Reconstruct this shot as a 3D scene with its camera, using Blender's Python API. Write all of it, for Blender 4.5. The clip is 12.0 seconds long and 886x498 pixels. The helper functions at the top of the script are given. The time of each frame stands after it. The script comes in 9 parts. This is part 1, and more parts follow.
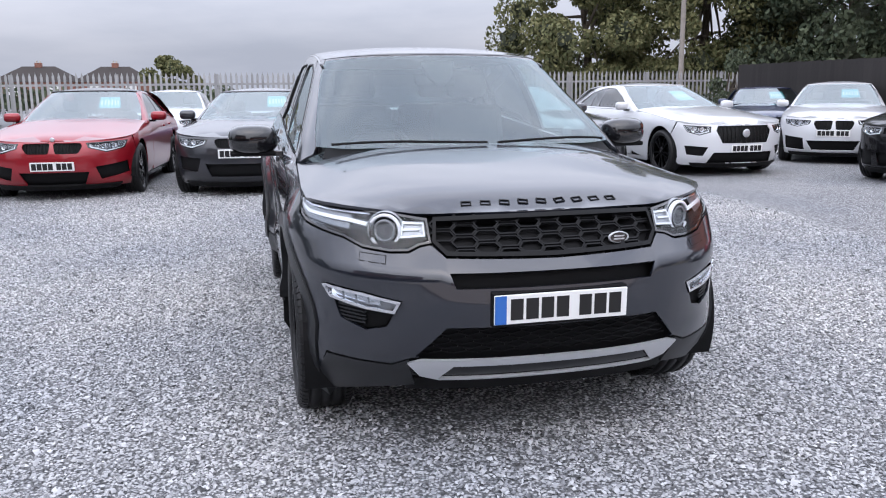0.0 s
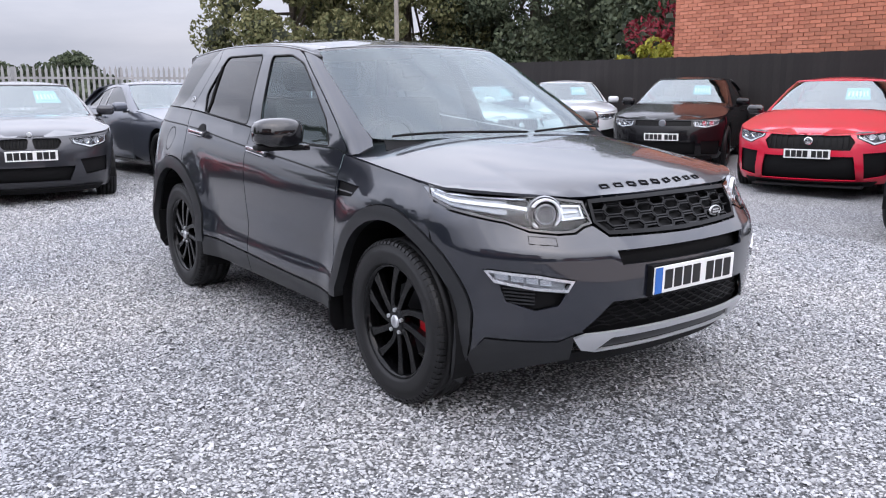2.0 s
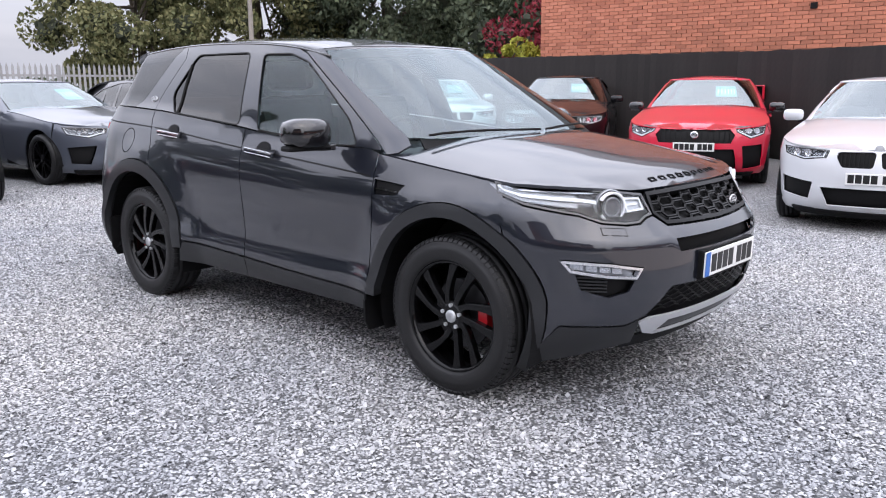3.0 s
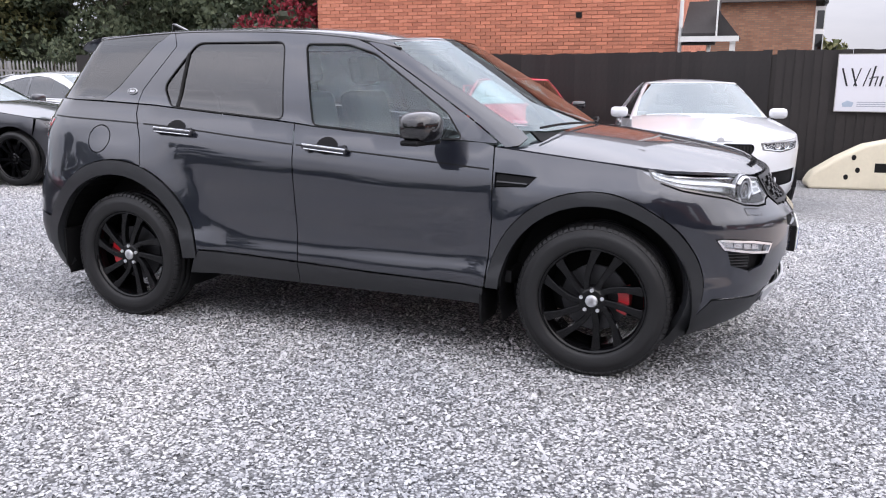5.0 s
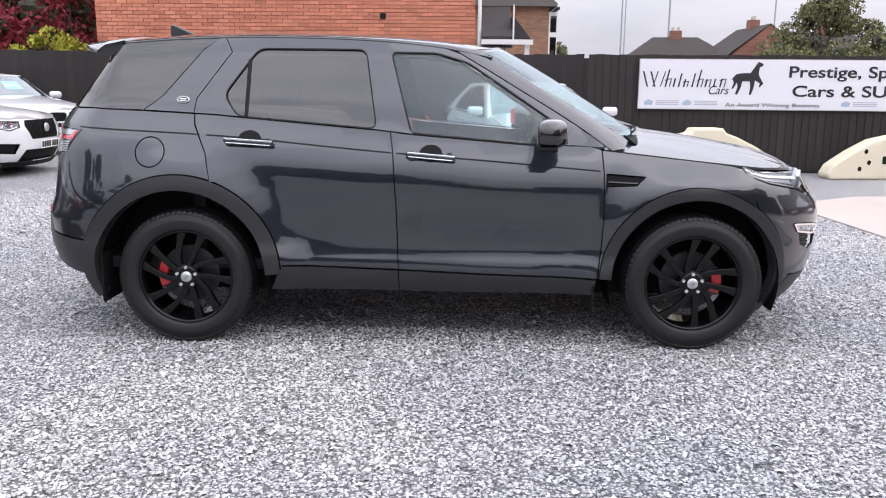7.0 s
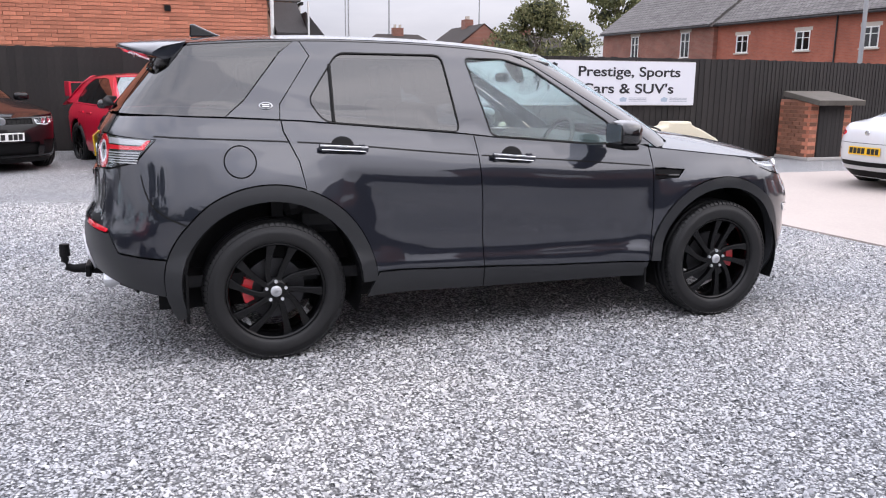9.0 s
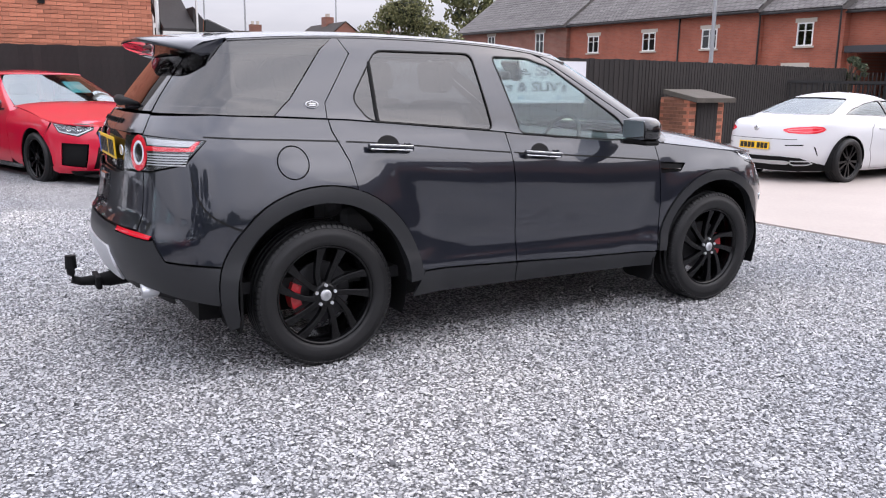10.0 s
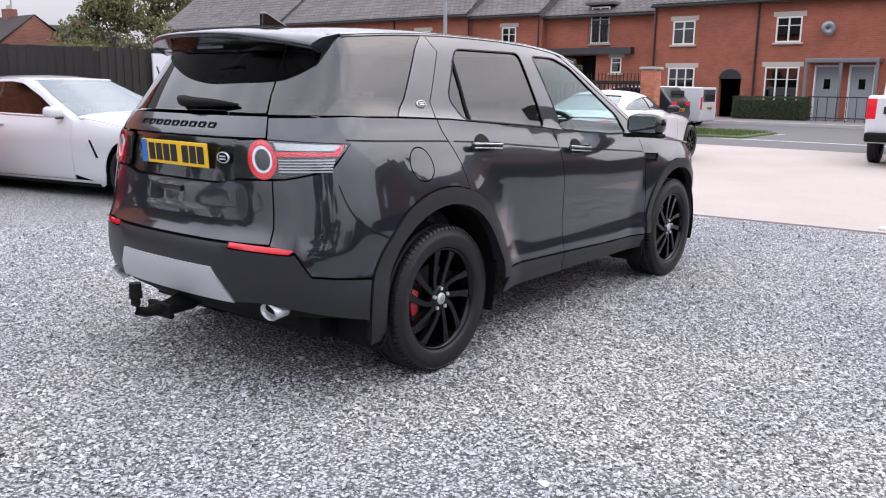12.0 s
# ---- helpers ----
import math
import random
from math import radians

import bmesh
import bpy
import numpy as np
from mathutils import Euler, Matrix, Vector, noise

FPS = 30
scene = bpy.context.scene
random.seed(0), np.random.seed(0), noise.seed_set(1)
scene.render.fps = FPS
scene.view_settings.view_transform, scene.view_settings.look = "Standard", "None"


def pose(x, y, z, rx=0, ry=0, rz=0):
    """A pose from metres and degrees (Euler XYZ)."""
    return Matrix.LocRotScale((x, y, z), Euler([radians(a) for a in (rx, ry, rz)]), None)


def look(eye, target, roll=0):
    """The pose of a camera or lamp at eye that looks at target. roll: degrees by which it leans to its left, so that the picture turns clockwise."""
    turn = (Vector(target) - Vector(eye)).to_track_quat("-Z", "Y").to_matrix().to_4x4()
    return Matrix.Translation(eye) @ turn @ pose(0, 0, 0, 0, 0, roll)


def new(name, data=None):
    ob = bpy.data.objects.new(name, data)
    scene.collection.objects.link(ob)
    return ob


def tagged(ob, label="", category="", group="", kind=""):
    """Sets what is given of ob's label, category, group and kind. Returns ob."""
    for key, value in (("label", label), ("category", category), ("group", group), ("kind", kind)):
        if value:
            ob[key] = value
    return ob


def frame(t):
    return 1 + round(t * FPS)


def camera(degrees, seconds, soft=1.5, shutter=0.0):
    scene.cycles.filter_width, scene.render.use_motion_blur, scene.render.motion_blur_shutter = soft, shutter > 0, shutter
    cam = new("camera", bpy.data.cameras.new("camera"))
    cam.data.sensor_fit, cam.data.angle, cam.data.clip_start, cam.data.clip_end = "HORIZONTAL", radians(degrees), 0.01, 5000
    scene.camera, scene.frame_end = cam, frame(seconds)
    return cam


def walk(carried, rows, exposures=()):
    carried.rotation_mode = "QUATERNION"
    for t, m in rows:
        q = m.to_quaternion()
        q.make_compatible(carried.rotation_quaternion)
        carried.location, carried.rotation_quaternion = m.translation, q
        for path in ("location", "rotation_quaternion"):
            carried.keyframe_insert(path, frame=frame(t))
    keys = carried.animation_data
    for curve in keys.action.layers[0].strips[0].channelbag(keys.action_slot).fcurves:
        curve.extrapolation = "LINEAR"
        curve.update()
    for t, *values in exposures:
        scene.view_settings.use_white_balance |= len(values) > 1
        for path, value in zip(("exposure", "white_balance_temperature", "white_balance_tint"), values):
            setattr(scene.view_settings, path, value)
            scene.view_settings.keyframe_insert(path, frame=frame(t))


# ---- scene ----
cam = camera(57.3, 12.0, soft=1.1)
PATH = [
    (0, (-1.105, -4.968, 1.402), (-0.641, -3.059, 1.023), -0.6),
    (0.5, (-1.488, -4.87, 1.401), (-0.849, -3.013, 1.019), -0.5),
    (1, (-1.934, -4.76, 1.393), (-1.118, -2.975, 1.009), -0.4),
    (1.5, (-2.382, -4.581, 1.404), (-1.39, -2.888, 1.017), -0.4),
    (2, (-2.781, -4.293, 1.383), (-1.623, -2.71, 0.994), -0.3),
    (2.5, (-3.196, -4.02, 1.379), (-1.883, -2.563, 0.987), -0.3),
    (3, (-3.55, -3.729, 1.398), (-2.1, -2.409, 1.001), -0.3),
    (3.2, (-3.669, -3.569, 1.414), (-2.168, -2.309, 1.018), -0.3),
    (4.8, (-4.488, -2.207, 1.406), (-2.685, -1.44, 1.002), 0.5),
    (5, (-4.613, -2.051, 1.366), (-2.785, -1.344, 0.969), 0.4),
    (5.5, (-4.836, -1.598, 1.385), (-2.955, -1.048, 0.987), 0.4),
    (6, (-4.959, -1.117, 1.399), (-3.038, -0.73, 1.0), 0.3),
    (6.5, (-5.108, -0.63, 1.4), (-3.16, -0.412, 1.0), 0.4),
    (7, (-5.173, -0.123, 1.416), (-3.214, -0.079, 1.015), 0.5),
    (8.8, (-5.075, 1.691, 1.455), (-3.206, 1.108, 1.049), 0.5),
    (9, (-5.047, 1.913, 1.455), (-3.201, 1.262, 1.047), 0.6),
    (9.5, (-4.874, 2.436, 1.454), (-3.098, 1.612, 1.046), 0.7),
    (10, (-4.641, 2.845, 1.443), (-2.945, 1.866, 1.035), 0.7),
    (10.5, (-4.41, 3.289, 1.435), (-2.807, 2.163, 1.029), 0.7),
    (11, (-4.076, 3.675, 1.431), (-2.585, 2.405, 1.026), 0.6),
    (11.5, (-3.729, 4.066, 1.413), (-2.365, 2.66, 1.01), 0.6),
    (12, (-3.338, 4.407, 1.415), (-2.117, 2.875, 1.015), 0.6),
]
walk(cam, [(t, look(eye, target, roll)) for t, eye, target, roll in PATH],
     exposures=[(0, -0.10, 6300, 11), (1.5, 0.0, 6400, 12), (3.0, 0.10, 6560, 12), (6.0, 0.20, 6740, 13), (9.0, 0.15, 6700, 13), (10.5, 0.09, 6680, 13), (12.0, 0.04, 6680, 13)])

# ---- light ----
world = bpy.data.worlds.new("sky")
scene.world = world
world.use_nodes = True
wn = world.node_tree
wn.nodes.clear()
SUN_EL, SUN_AZ = 48.0, 200.0


def wnode(kind, **kw):
    n = wn.nodes.new(kind)
    for k, v in kw.items():
        if k == "sky_type":
            n.sky_type = v
        elif k == "sun_disc":
            n.sun_disc = v
    return n


sky = wnode("ShaderNodeTexSky", sky_type="NISHITA", sun_disc=False)
sky.sun_elevation, sky.sun_rotation = radians(SUN_EL), radians(SUN_AZ)
sky.air_density, sky.dust_density, sky.ozone_density = 1.0, 4.0, 1.0
# broken grey cloud sheet over the sky
wc = wnode("ShaderNodeTexCoord")
wmap = wnode("ShaderNodeMapping")
wmap.inputs["Scale"].default_value = (1.0, 1.0, 4.5)
wnoi = wnode("ShaderNodeTexNoise")
wnoi.inputs["Scale"].default_value = 2.1
wnoi.inputs["Detail"].default_value = 7.0
wnoi.inputs["Roughness"].default_value = 0.55
wramp = wnode("ShaderNodeValToRGB")
wramp.color_ramp.elements[0].position, wramp.color_ramp.elements[0].color = 0.36, (5.0, 5.3, 6.25, 1)
wramp.color_ramp.elements[1].position, wramp.color_ramp.elements[1].color = 0.62, (6.75, 6.9, 7.75, 1)
wmix = wnode("ShaderNodeMix")
wmix.data_type = "RGBA"
wmix.inputs[0].default_value = 0.93
wbg = wnode("ShaderNodeBackground")
wbg.inputs["Strength"].default_value = 0.135
wout = wnode("ShaderNodeOutputWorld")
wn.links.new(wc.outputs["Generated"], wmap.inputs["Vector"])
wn.links.new(wmap.outputs["Vector"], wnoi.inputs["Vector"])
wn.links.new(wnoi.outputs["Fac"], wramp.inputs["Fac"])
wn.links.new(sky.outputs["Color"], wmix.inputs[6])
wn.links.new(wramp.outputs["Color"], wmix.inputs[7])
# an overcast dome is brighter overhead than at the horizon
wsep = wnode("ShaderNodeSeparateXYZ")
wn.links.new(wc.outputs["Generated"], wsep.inputs["Vector"])
wgrad = wnode("ShaderNodeMapRange")
wgrad.inputs["From Min"].default_value, wgrad.inputs["From Max"].default_value = 0.05, 0.62
wgrad.inputs["To Min"].default_value, wgrad.inputs["To Max"].default_value = 0.76, 2.75
wn.links.new(wsep.outputs["Z"], wgrad.inputs["Value"])
wmul = wnode("ShaderNodeMix")
wmul.data_type, wmul.blend_type = "RGBA", "MULTIPLY"
wmul.inputs[0].default_value = 1.0
wn.links.new(wmix.outputs[2], wmul.inputs[6])
wn.links.new(wgrad.outputs["Result"], wmul.inputs[7])
wn.links.new(wmul.outputs[2], wbg.inputs["Color"])
wn.links.new(wbg.outputs["Background"], wout.inputs["Surface"])
sun = new("sun", bpy.data.lights.new("sun", "SUN"))
sun.data.energy, sun.data.angle, sun.data.color = 0.9, radians(85), (1.0, 0.97, 0.93)
sun.matrix_world = look((0, 0, 30), (0 + math.sin(radians(SUN_AZ + 180)) * 20, math.cos(radians(SUN_AZ + 180)) * 20, 30 - 20 * math.tan(radians(SUN_EL))))
scene.view_settings.exposure = 0.0


# ---- materials ----
def mat(name, color, rough=0.5, metal=0.0, coat=0.0, spec=0.5, grain=0.0, scale=60.0, stain=0.0, stain_scale=3.0, bump=0.0, emit=0.0, piece=0.0):
    """A surface with grain and stains of its own; sizes are per metre of the object."""
    m = bpy.data.materials.new(name)
    m.use_nodes = True
    nt = m.node_tree
    b = nt.nodes["Principled BSDF"]
    b.inputs["Base Color"].default_value = (*color, 1)
    b.inputs["Roughness"].default_value = rough
    b.inputs["Metallic"].default_value = metal
    b.inputs["Coat Weight"].default_value = coat
    b.inputs["Coat Roughness"].default_value = 0.045
    b.inputs["Specular IOR Level"].default_value = spec
    if emit:
        b.inputs["Emission Color"].default_value = (*color, 1)
        b.inputs["Emission Strength"].default_value = emit
    if grain or stain or bump or piece:
        co = nt.nodes.new("ShaderNodeTexCoord")
        fine = nt.nodes.new("ShaderNodeTexNoise")
        fine.inputs["Scale"].default_value, fine.inputs["Detail"].default_value = scale, 5
        wide = nt.nodes.new("ShaderNodeTexNoise")
        wide.inputs["Scale"].default_value, wide.inputs["Detail"].default_value = stain_scale, 4
        nt.links.new(co.outputs["Object"], fine.inputs["Vector"])
        nt.links.new(co.outputs["Object"], wide.inputs["Vector"])
        a = nt.nodes.new("ShaderNodeMath")
        a.operation, a.inputs[1].default_value, a.inputs[2].default_value = "MULTIPLY_ADD", 2 * grain, 1 - grain
        nt.links.new(fine.outputs["Fac"], a.inputs[0])
        w = nt.nodes.new("ShaderNodeMath")
        w.operation, w.inputs[1].default_value, w.inputs[2].default_value = "MULTIPLY_ADD", 2 * stain, 1 - stain
        nt.links.new(wide.outputs["Fac"], w.inputs[0])
        p = nt.nodes.new("ShaderNodeMath")
        p.operation = "MULTIPLY"
        nt.links.new(a.outputs[0], p.inputs[0])
        nt.links.new(w.outputs[0], p.inputs[1])
        last = p
        if piece:
            oi = nt.nodes.new("ShaderNodeObjectInfo")
            o = nt.nodes.new("ShaderNodeMath")
            o.operation, o.inputs[1].default_value, o.inputs[2].default_value = "MULTIPLY_ADD", 2 * piece, 1 - piece
            nt.links.new(oi.outputs["Random"], o.inputs[0])
            last = nt.nodes.new("ShaderNodeMath")
            last.operation = "MULTIPLY"
            nt.links.new(p.outputs[0], last.inputs[0])
            nt.links.new(o.outputs[0], last.inputs[1])
        mx = nt.nodes.new("ShaderNodeMix")
        mx.data_type, mx.blend_type = "RGBA", "MULTIPLY"
        mx.inputs[0].default_value = 1.0
        mx.inputs[6].default_value = (*color, 1)
        nt.links.new(last.outputs[0], mx.inputs[7])
        nt.links.new(mx.outputs[2], b.inputs["Base Color"])
        if bump:
            bp = nt.nodes.new("ShaderNodeBump")
            bp.inputs["Strength"].default_value, bp.inputs["Distance"].default_value = min(1.0, bump), 0.01
            nt.links.new(fine.outputs["Fac"], bp.inputs["Height"])
            nt.links.new(bp.outputs["Normal"], b.inputs["Normal"])
    return m


def glass(name, tint, gloss=0.02, ior=1.5, sheen=(1, 1, 1)):
    """Thin window glass: see-through tint under a mirror-like sheen."""
    m = bpy.data.materials.new(name)
    m.use_nodes = True
    nt = m.node_tree
    nt.nodes.clear()
    tr = nt.nodes.new("ShaderNodeBsdfTransparent")
    tr.inputs["Color"].default_value = (*tint, 1)
    gl = nt.nodes.new("ShaderNodeBsdfGlossy")
    gl.inputs["Roughness"].default_value = gloss
    gl.inputs["Color"].default_value = (*sheen, 1)
    # the sheen grows towards grazing angles, alike from both sides of the pane
    f0 = ((ior - 1) / (ior + 1)) ** 2
    lw = nt.nodes.new("ShaderNodeLayerWeight")
    lw.inputs["Blend"].default_value = 0.5
    pw = nt.nodes.new("ShaderNodeMath")
    pw.operation, pw.inputs[1].default_value = "POWER", 5.0
    fr = nt.nodes.new("ShaderNodeMath")
    fr.operation, fr.inputs[1].default_value, fr.inputs[2].default_value = "MULTIPLY_ADD", 1 - f0, f0
    nt.links.new(lw.outputs["Facing"], pw.inputs[0])
    nt.links.new(pw.outputs[0], fr.inputs[0])
    mx = nt.nodes.new("ShaderNodeMixShader")
    out = nt.nodes.new("ShaderNodeOutputMaterial")
    nt.links.new(fr.outputs[0], mx.inputs[0])
    nt.links.new(tr.outputs[0], mx.inputs[1])
    nt.links.new(gl.outputs[0], mx.inputs[2])
    nt.links.new(mx.outputs[0], out.inputs["Surface"])
    return m


def paint(name, color, metal=0.55, rough=0.32):
    return mat(name, color, rough, metal, coat=1.0, grain=0.05, scale=900.0, stain=0.03, stain_scale=2.0)


M_GREY = paint("graphite_grey_paint", (0.0125, 0.0150, 0.0235), 0.5, 0.34)
M_GREY.node_tree.nodes["Principled BSDF"].inputs["Coat IOR"].default_value = 1.76
M_GREY.node_tree.nodes["Principled BSDF"].inputs["Coat Roughness"].default_value = 0.03
M_GREY.node_tree.nodes["Principled BSDF"].inputs["Specular IOR Level"].default_value = 0.3
M_CLAD = mat("satin_dark_cladding", (0.017, 0.018, 0.020), 0.42, 0.0, coat=0.10, spec=0.38, grain=0.06, scale=500)
M_TRIM = mat("gloss_black_trim", (0.006, 0.006, 0.007), 0.12, coat=1.0)
M_MATT = mat("matt_black_plastic", (0.006, 0.006, 0.0065), 0.6, spec=0.16, grain=0.15, scale=300, bump=0.05)
M_TYRE = mat("tyre_rubber", (0.0115, 0.0115, 0.0122), 0.5, spec=0.35, grain=0.2, scale=120, stain=0.25, stain_scale=6, bump=0.1)
M_RIM = mat("gloss_black_alloy", (0.0028, 0.0028, 0.0032), 0.12, 0.0, spec=0.28)
M_DISC = mat("brake_disc_steel", (0.05, 0.05, 0.053), 0.4, 0.8, grain=0.2, scale=200)
M_RED_CAL = mat("red_caliper", (0.55, 0.012, 0.02), 0.35, coat=0.5)
M_CHROME = mat("bright_chrome", (0.88, 0.89, 0.91), 0.16, 1.0)
M_MIRROR = mat("mirror_glass", (0.55, 0.58, 0.60), 0.02, 1.0)
M_SILVER = mat("satin_silver", (0.60, 0.61, 0.63), 0.40, 0.6, grain=0.05, scale=400)
M_WHITE = mat("plate_white", (0.80, 0.80, 0.78), 0.35)
M_YELLOW = mat("plate_yellow", (0.80, 0.48, 0.02), 0.35)
M_INK = mat("plate_black", (0.01, 0.01, 0.01), 0.4)
M_BLUE = mat("plate_blue", (0.03, 0.14, 0.48), 0.4)
M_GLASS = glass("clear_car_glass", (0.70, 0.84, 0.84), 0.012, 1.72, (0.90, 0.98, 1.0))
M_SCREEN = glass("windscreen_glass", (0.62, 0.76, 0.74), 0.015, 2.25, (0.88, 0.97, 1.0))
M_DARKGLASS = glass("privacy_glass", (0.06, 0.06, 0.065), 0.015, 1.85)
M_LENS = glass("lamp_lens", (0.92, 0.94, 0.95), 0.01, 1.45)
M_REFLECTOR = mat("lamp_reflector", (0.62, 0.64, 0.68), 0.22, 0.9)
M_LAMPDARK = mat("lamp_housing", (0.24, 0.25, 0.27), 0.28, 0.6)
M_LAMPLIGHT = mat("pale_lamp_housing", (0.36, 0.375, 0.40), 0.30, 0.6)
M_LAMPMID = mat("grey_lamp_housing", (0.115, 0.12, 0.13), 0.25, 0.6)
# slight glow added for a vivid red; these lenses and reflectors are unlit
M_REDLAMP = mat("red_lamp_lens", (0.66, 0.010, 0.025), 0.12, coat=1.0, emit=0.10)
M_LAMPWHITE = mat("white_lamp_guide", (0.80, 0.81, 0.84), 0.2)
M_TAILBLACK = mat("tail_lamp_black", (0.010, 0.010, 0.011), 0.2, coat=1.0)
M_SMOKE = mat("ribbed_clear_lens", (0.46, 0.46, 0.47), 0.2, 0.2, coat=1.0)
M_GRILLE = mat("grille_black", (0.004, 0.004, 0.0045), 0.36, spec=0.18)
M_SEAT = mat("dark_seat_leather", (0.030, 0.030, 0.032), 0.55, grain=0.2, scale=80)
M_DASH = mat("dark_dashboard", (0.012, 0.012, 0.013), 0.6, spec=0.25)
M_TEAL = mat("price_card_teal", (0.14, 0.50, 0.54), 0.5)
M_RUBBER = mat("black_seal", (0.006, 0.006, 0.006), 0.55, spec=0.2)


# ---- mesh helpers ----
def obj(name, verts, faces, material, parent=None, normals=None, smooth=False, label=""):
    me = bpy.data.meshes.new(name)
    me.from_pydata([tuple(v) for v in verts], [], [tuple(f) for f in faces])
    if smooth or normals is not None:
        me.polygons.foreach_set("use_smooth", [True] * len(me.polygons))
    if normals is not None:
        me.normals_split_custom_set([tuple(normals[v]) if v < len(normals) else (0, 0, 0) for f in faces for v in f])
    me.materials.append(material)
    ob = new(name, me)
    if parent:
        ob.parent = parent
    if label:
        ob["label"] = label
    return ob


def part(name, bm, material, parent=None, label="", smooth=False):
    me = bpy.data.meshes.new(name)
    bmesh.ops.recalc_face_normals(bm, faces=bm.faces)
    bm.to_mesh(me)
    bm.free()
    if smooth:
        me.polygons.foreach_set("use_smooth", [True] * len(me.polygons))
    me.materials.append(material)
    ob = new(name, me)
    if parent:
        ob.parent = parent
    if label:
        ob["label"] = label
    return ob


def add_box(bm, lo, hi, m=None, bevel=0.0):
    r = bmesh.ops.create_cube(bm, size=1.0)
    s = [hi[i] - lo[i] for i in range(3)]
    c = [(hi[i] + lo[i]) / 2 for i in range(3)]
    bmesh.ops.transform(bm, matrix=(m or Matrix()) @ Matrix.Translation(c) @ Matrix.Diagonal((*s, 1)), verts=r["verts"])
    if bevel:
        edges = list({e for v in r["verts"] for e in v.link_edges})
        bmesh.ops.bevel(bm, geom=edges, offset=bevel, segments=2, affect="EDGES", profile=0.5)
    return bm


def box(lo, hi, m=None, bevel=0.0):
    return add_box(bmesh.new(), lo, hi, m, bevel)


def add_tube(bm, a, b, ra, rb=None, n=10):
    a, b = Vector(a), Vector(b)
    rb = ra if rb is None else rb
    q = (b - a).to_track_quat("Z", "Y").to_matrix().to_4x4()
    r = bmesh.ops.create_cone(bm, cap_ends=True, segments=n, radius1=ra, radius2=rb, depth=(b - a).length)
    bmesh.ops.transform(bm, matrix=Matrix.Translation((a + b) / 2) @ q, verts=r["verts"])
    return bm


def tube(a, b, ra, rb=None, n=10):
    return add_tube(bmesh.new(), a, b, ra, rb, n)


def sweep(pts, r, n=8, squash=1.0):
    """One continuous round bar along a line of points; r is a radius or one for each point."""
    vs, fs = [], []
    P = [Vector(p) for p in pts]
    for i, p in enumerate(P):
        d = (P[min(i + 1, len(P) - 1)] - P[max(i - 1, 0)]).normalized()
        a = d.cross(Vector((0, 0, 1)) if abs(d.z) < 0.9 else Vector((0, 1, 0))).normalized()
        b = d.cross(a)
        rr = r[i] if isinstance(r, (list, tuple)) else r
        for k in range(n):
            t = 2 * math.pi * k / n
            vs.append(p + a * (rr * math.cos(t)) + b * (rr * squash * math.sin(t)))
    for i in range(len(P) - 1):
        for k in range(n):
            fs.append((i * n + k, i * n + (k + 1) % n, (i + 1) * n + (k + 1) % n, (i + 1) * n + k))
    fs += [tuple(range(n))[::-1], tuple(range((len(P) - 1) * n, len(P) * n))]
    bm = bmesh.new()
    bv = [bm.verts.new(v) for v in vs]
    for f in fs:
        bm.faces.new([bv[i] for i in f])
    return bm


def spin(profile, n=48, axis="x", arc=(0, 360)):
    """Turn a closed profile of (along, radius) about an axis; gives verts and faces."""
    vs, fs, k = [], [], len(profile)
    full = arc[1] - arc[0] >= 360
    rings = n if full else n + 1
    for i in range(rings):
        a = radians(arc[0] + (arc[1] - arc[0]) * i / n)
        for t, r in profile:
            vs.append((t, r * math.cos(a), r * math.sin(a)) if axis == "x" else (r * math.cos(a), r * math.sin(a), t))
    for i in range(n):
        for j in range(k):
            a, b = i * k + j, i * k + (j + 1) % k
            c, d = ((i + 1) % rings) * k + (j + 1) % k, ((i + 1) % rings) * k + j
            fs.append((a, b, c, d))
    return vs, fs


def extrude(poly, depth, m=None, bevel=0.0):
    """A flat outline in x, y given a depth along z."""
    bm = bmesh.new()
    f = bm.faces.new([bm.verts.new((x, y, 0)) for x, y in poly])
    r = bmesh.ops.extrude_face_region(bm, geom=[f])
    bmesh.ops.translate(bm, vec=(0, 0, depth), verts=[v for v in r["geom"] if isinstance(v, bmesh.types.BMVert)])
    if bevel:
        bmesh.ops.bevel(bm, geom=bm.edges[:], offset=bevel, segments=2, affect="EDGES", profile=0.5)
    if m:
        bmesh.ops.transform(bm, matrix=m, verts=bm.verts)
    return bm


def smooth_curve(pts):
    """A monotone cubic through (x, y) pairs."""
    xs = np.array([p[0] for p in pts], float)
    ys = np.array([p[1] for p in pts], float)
    h, d = np.diff(xs), np.diff(ys) / np.diff(xs)
    k = np.zeros(len(xs))
    k[0], k[-1] = d[0], d[-1]
    for i in range(1, len(xs) - 1):
        if d[i - 1] * d[i] > 0:
            w1, w2 = 2 * h[i] + h[i - 1], h[i] + 2 * h[i - 1]
            k[i] = (w1 + w2) / (w1 / d[i - 1] + w2 / d[i])
    X, Y, K, n = xs.tolist(), ys.tolist(), k.tolist(), len(pts)

    def at(x):
        if x <= X[0]:
            return Y[0] + K[0] * (x - X[0])
        if x >= X[-1]:
            return Y[-1] + K[-1] * (x - X[-1])
        i = 0
        while x > X[i + 1]:
            i += 1
        w = X[i + 1] - X[i]
        t = (x - X[i]) / w
        return ((1 + 2 * t) * (1 - t) ** 2 * Y[i] + t * (1 - t) ** 2 * w * K[i]
                + t * t * (3 - 2 * t) * Y[i + 1] + t * t * (t - 1) * w * K[i + 1])
    return at


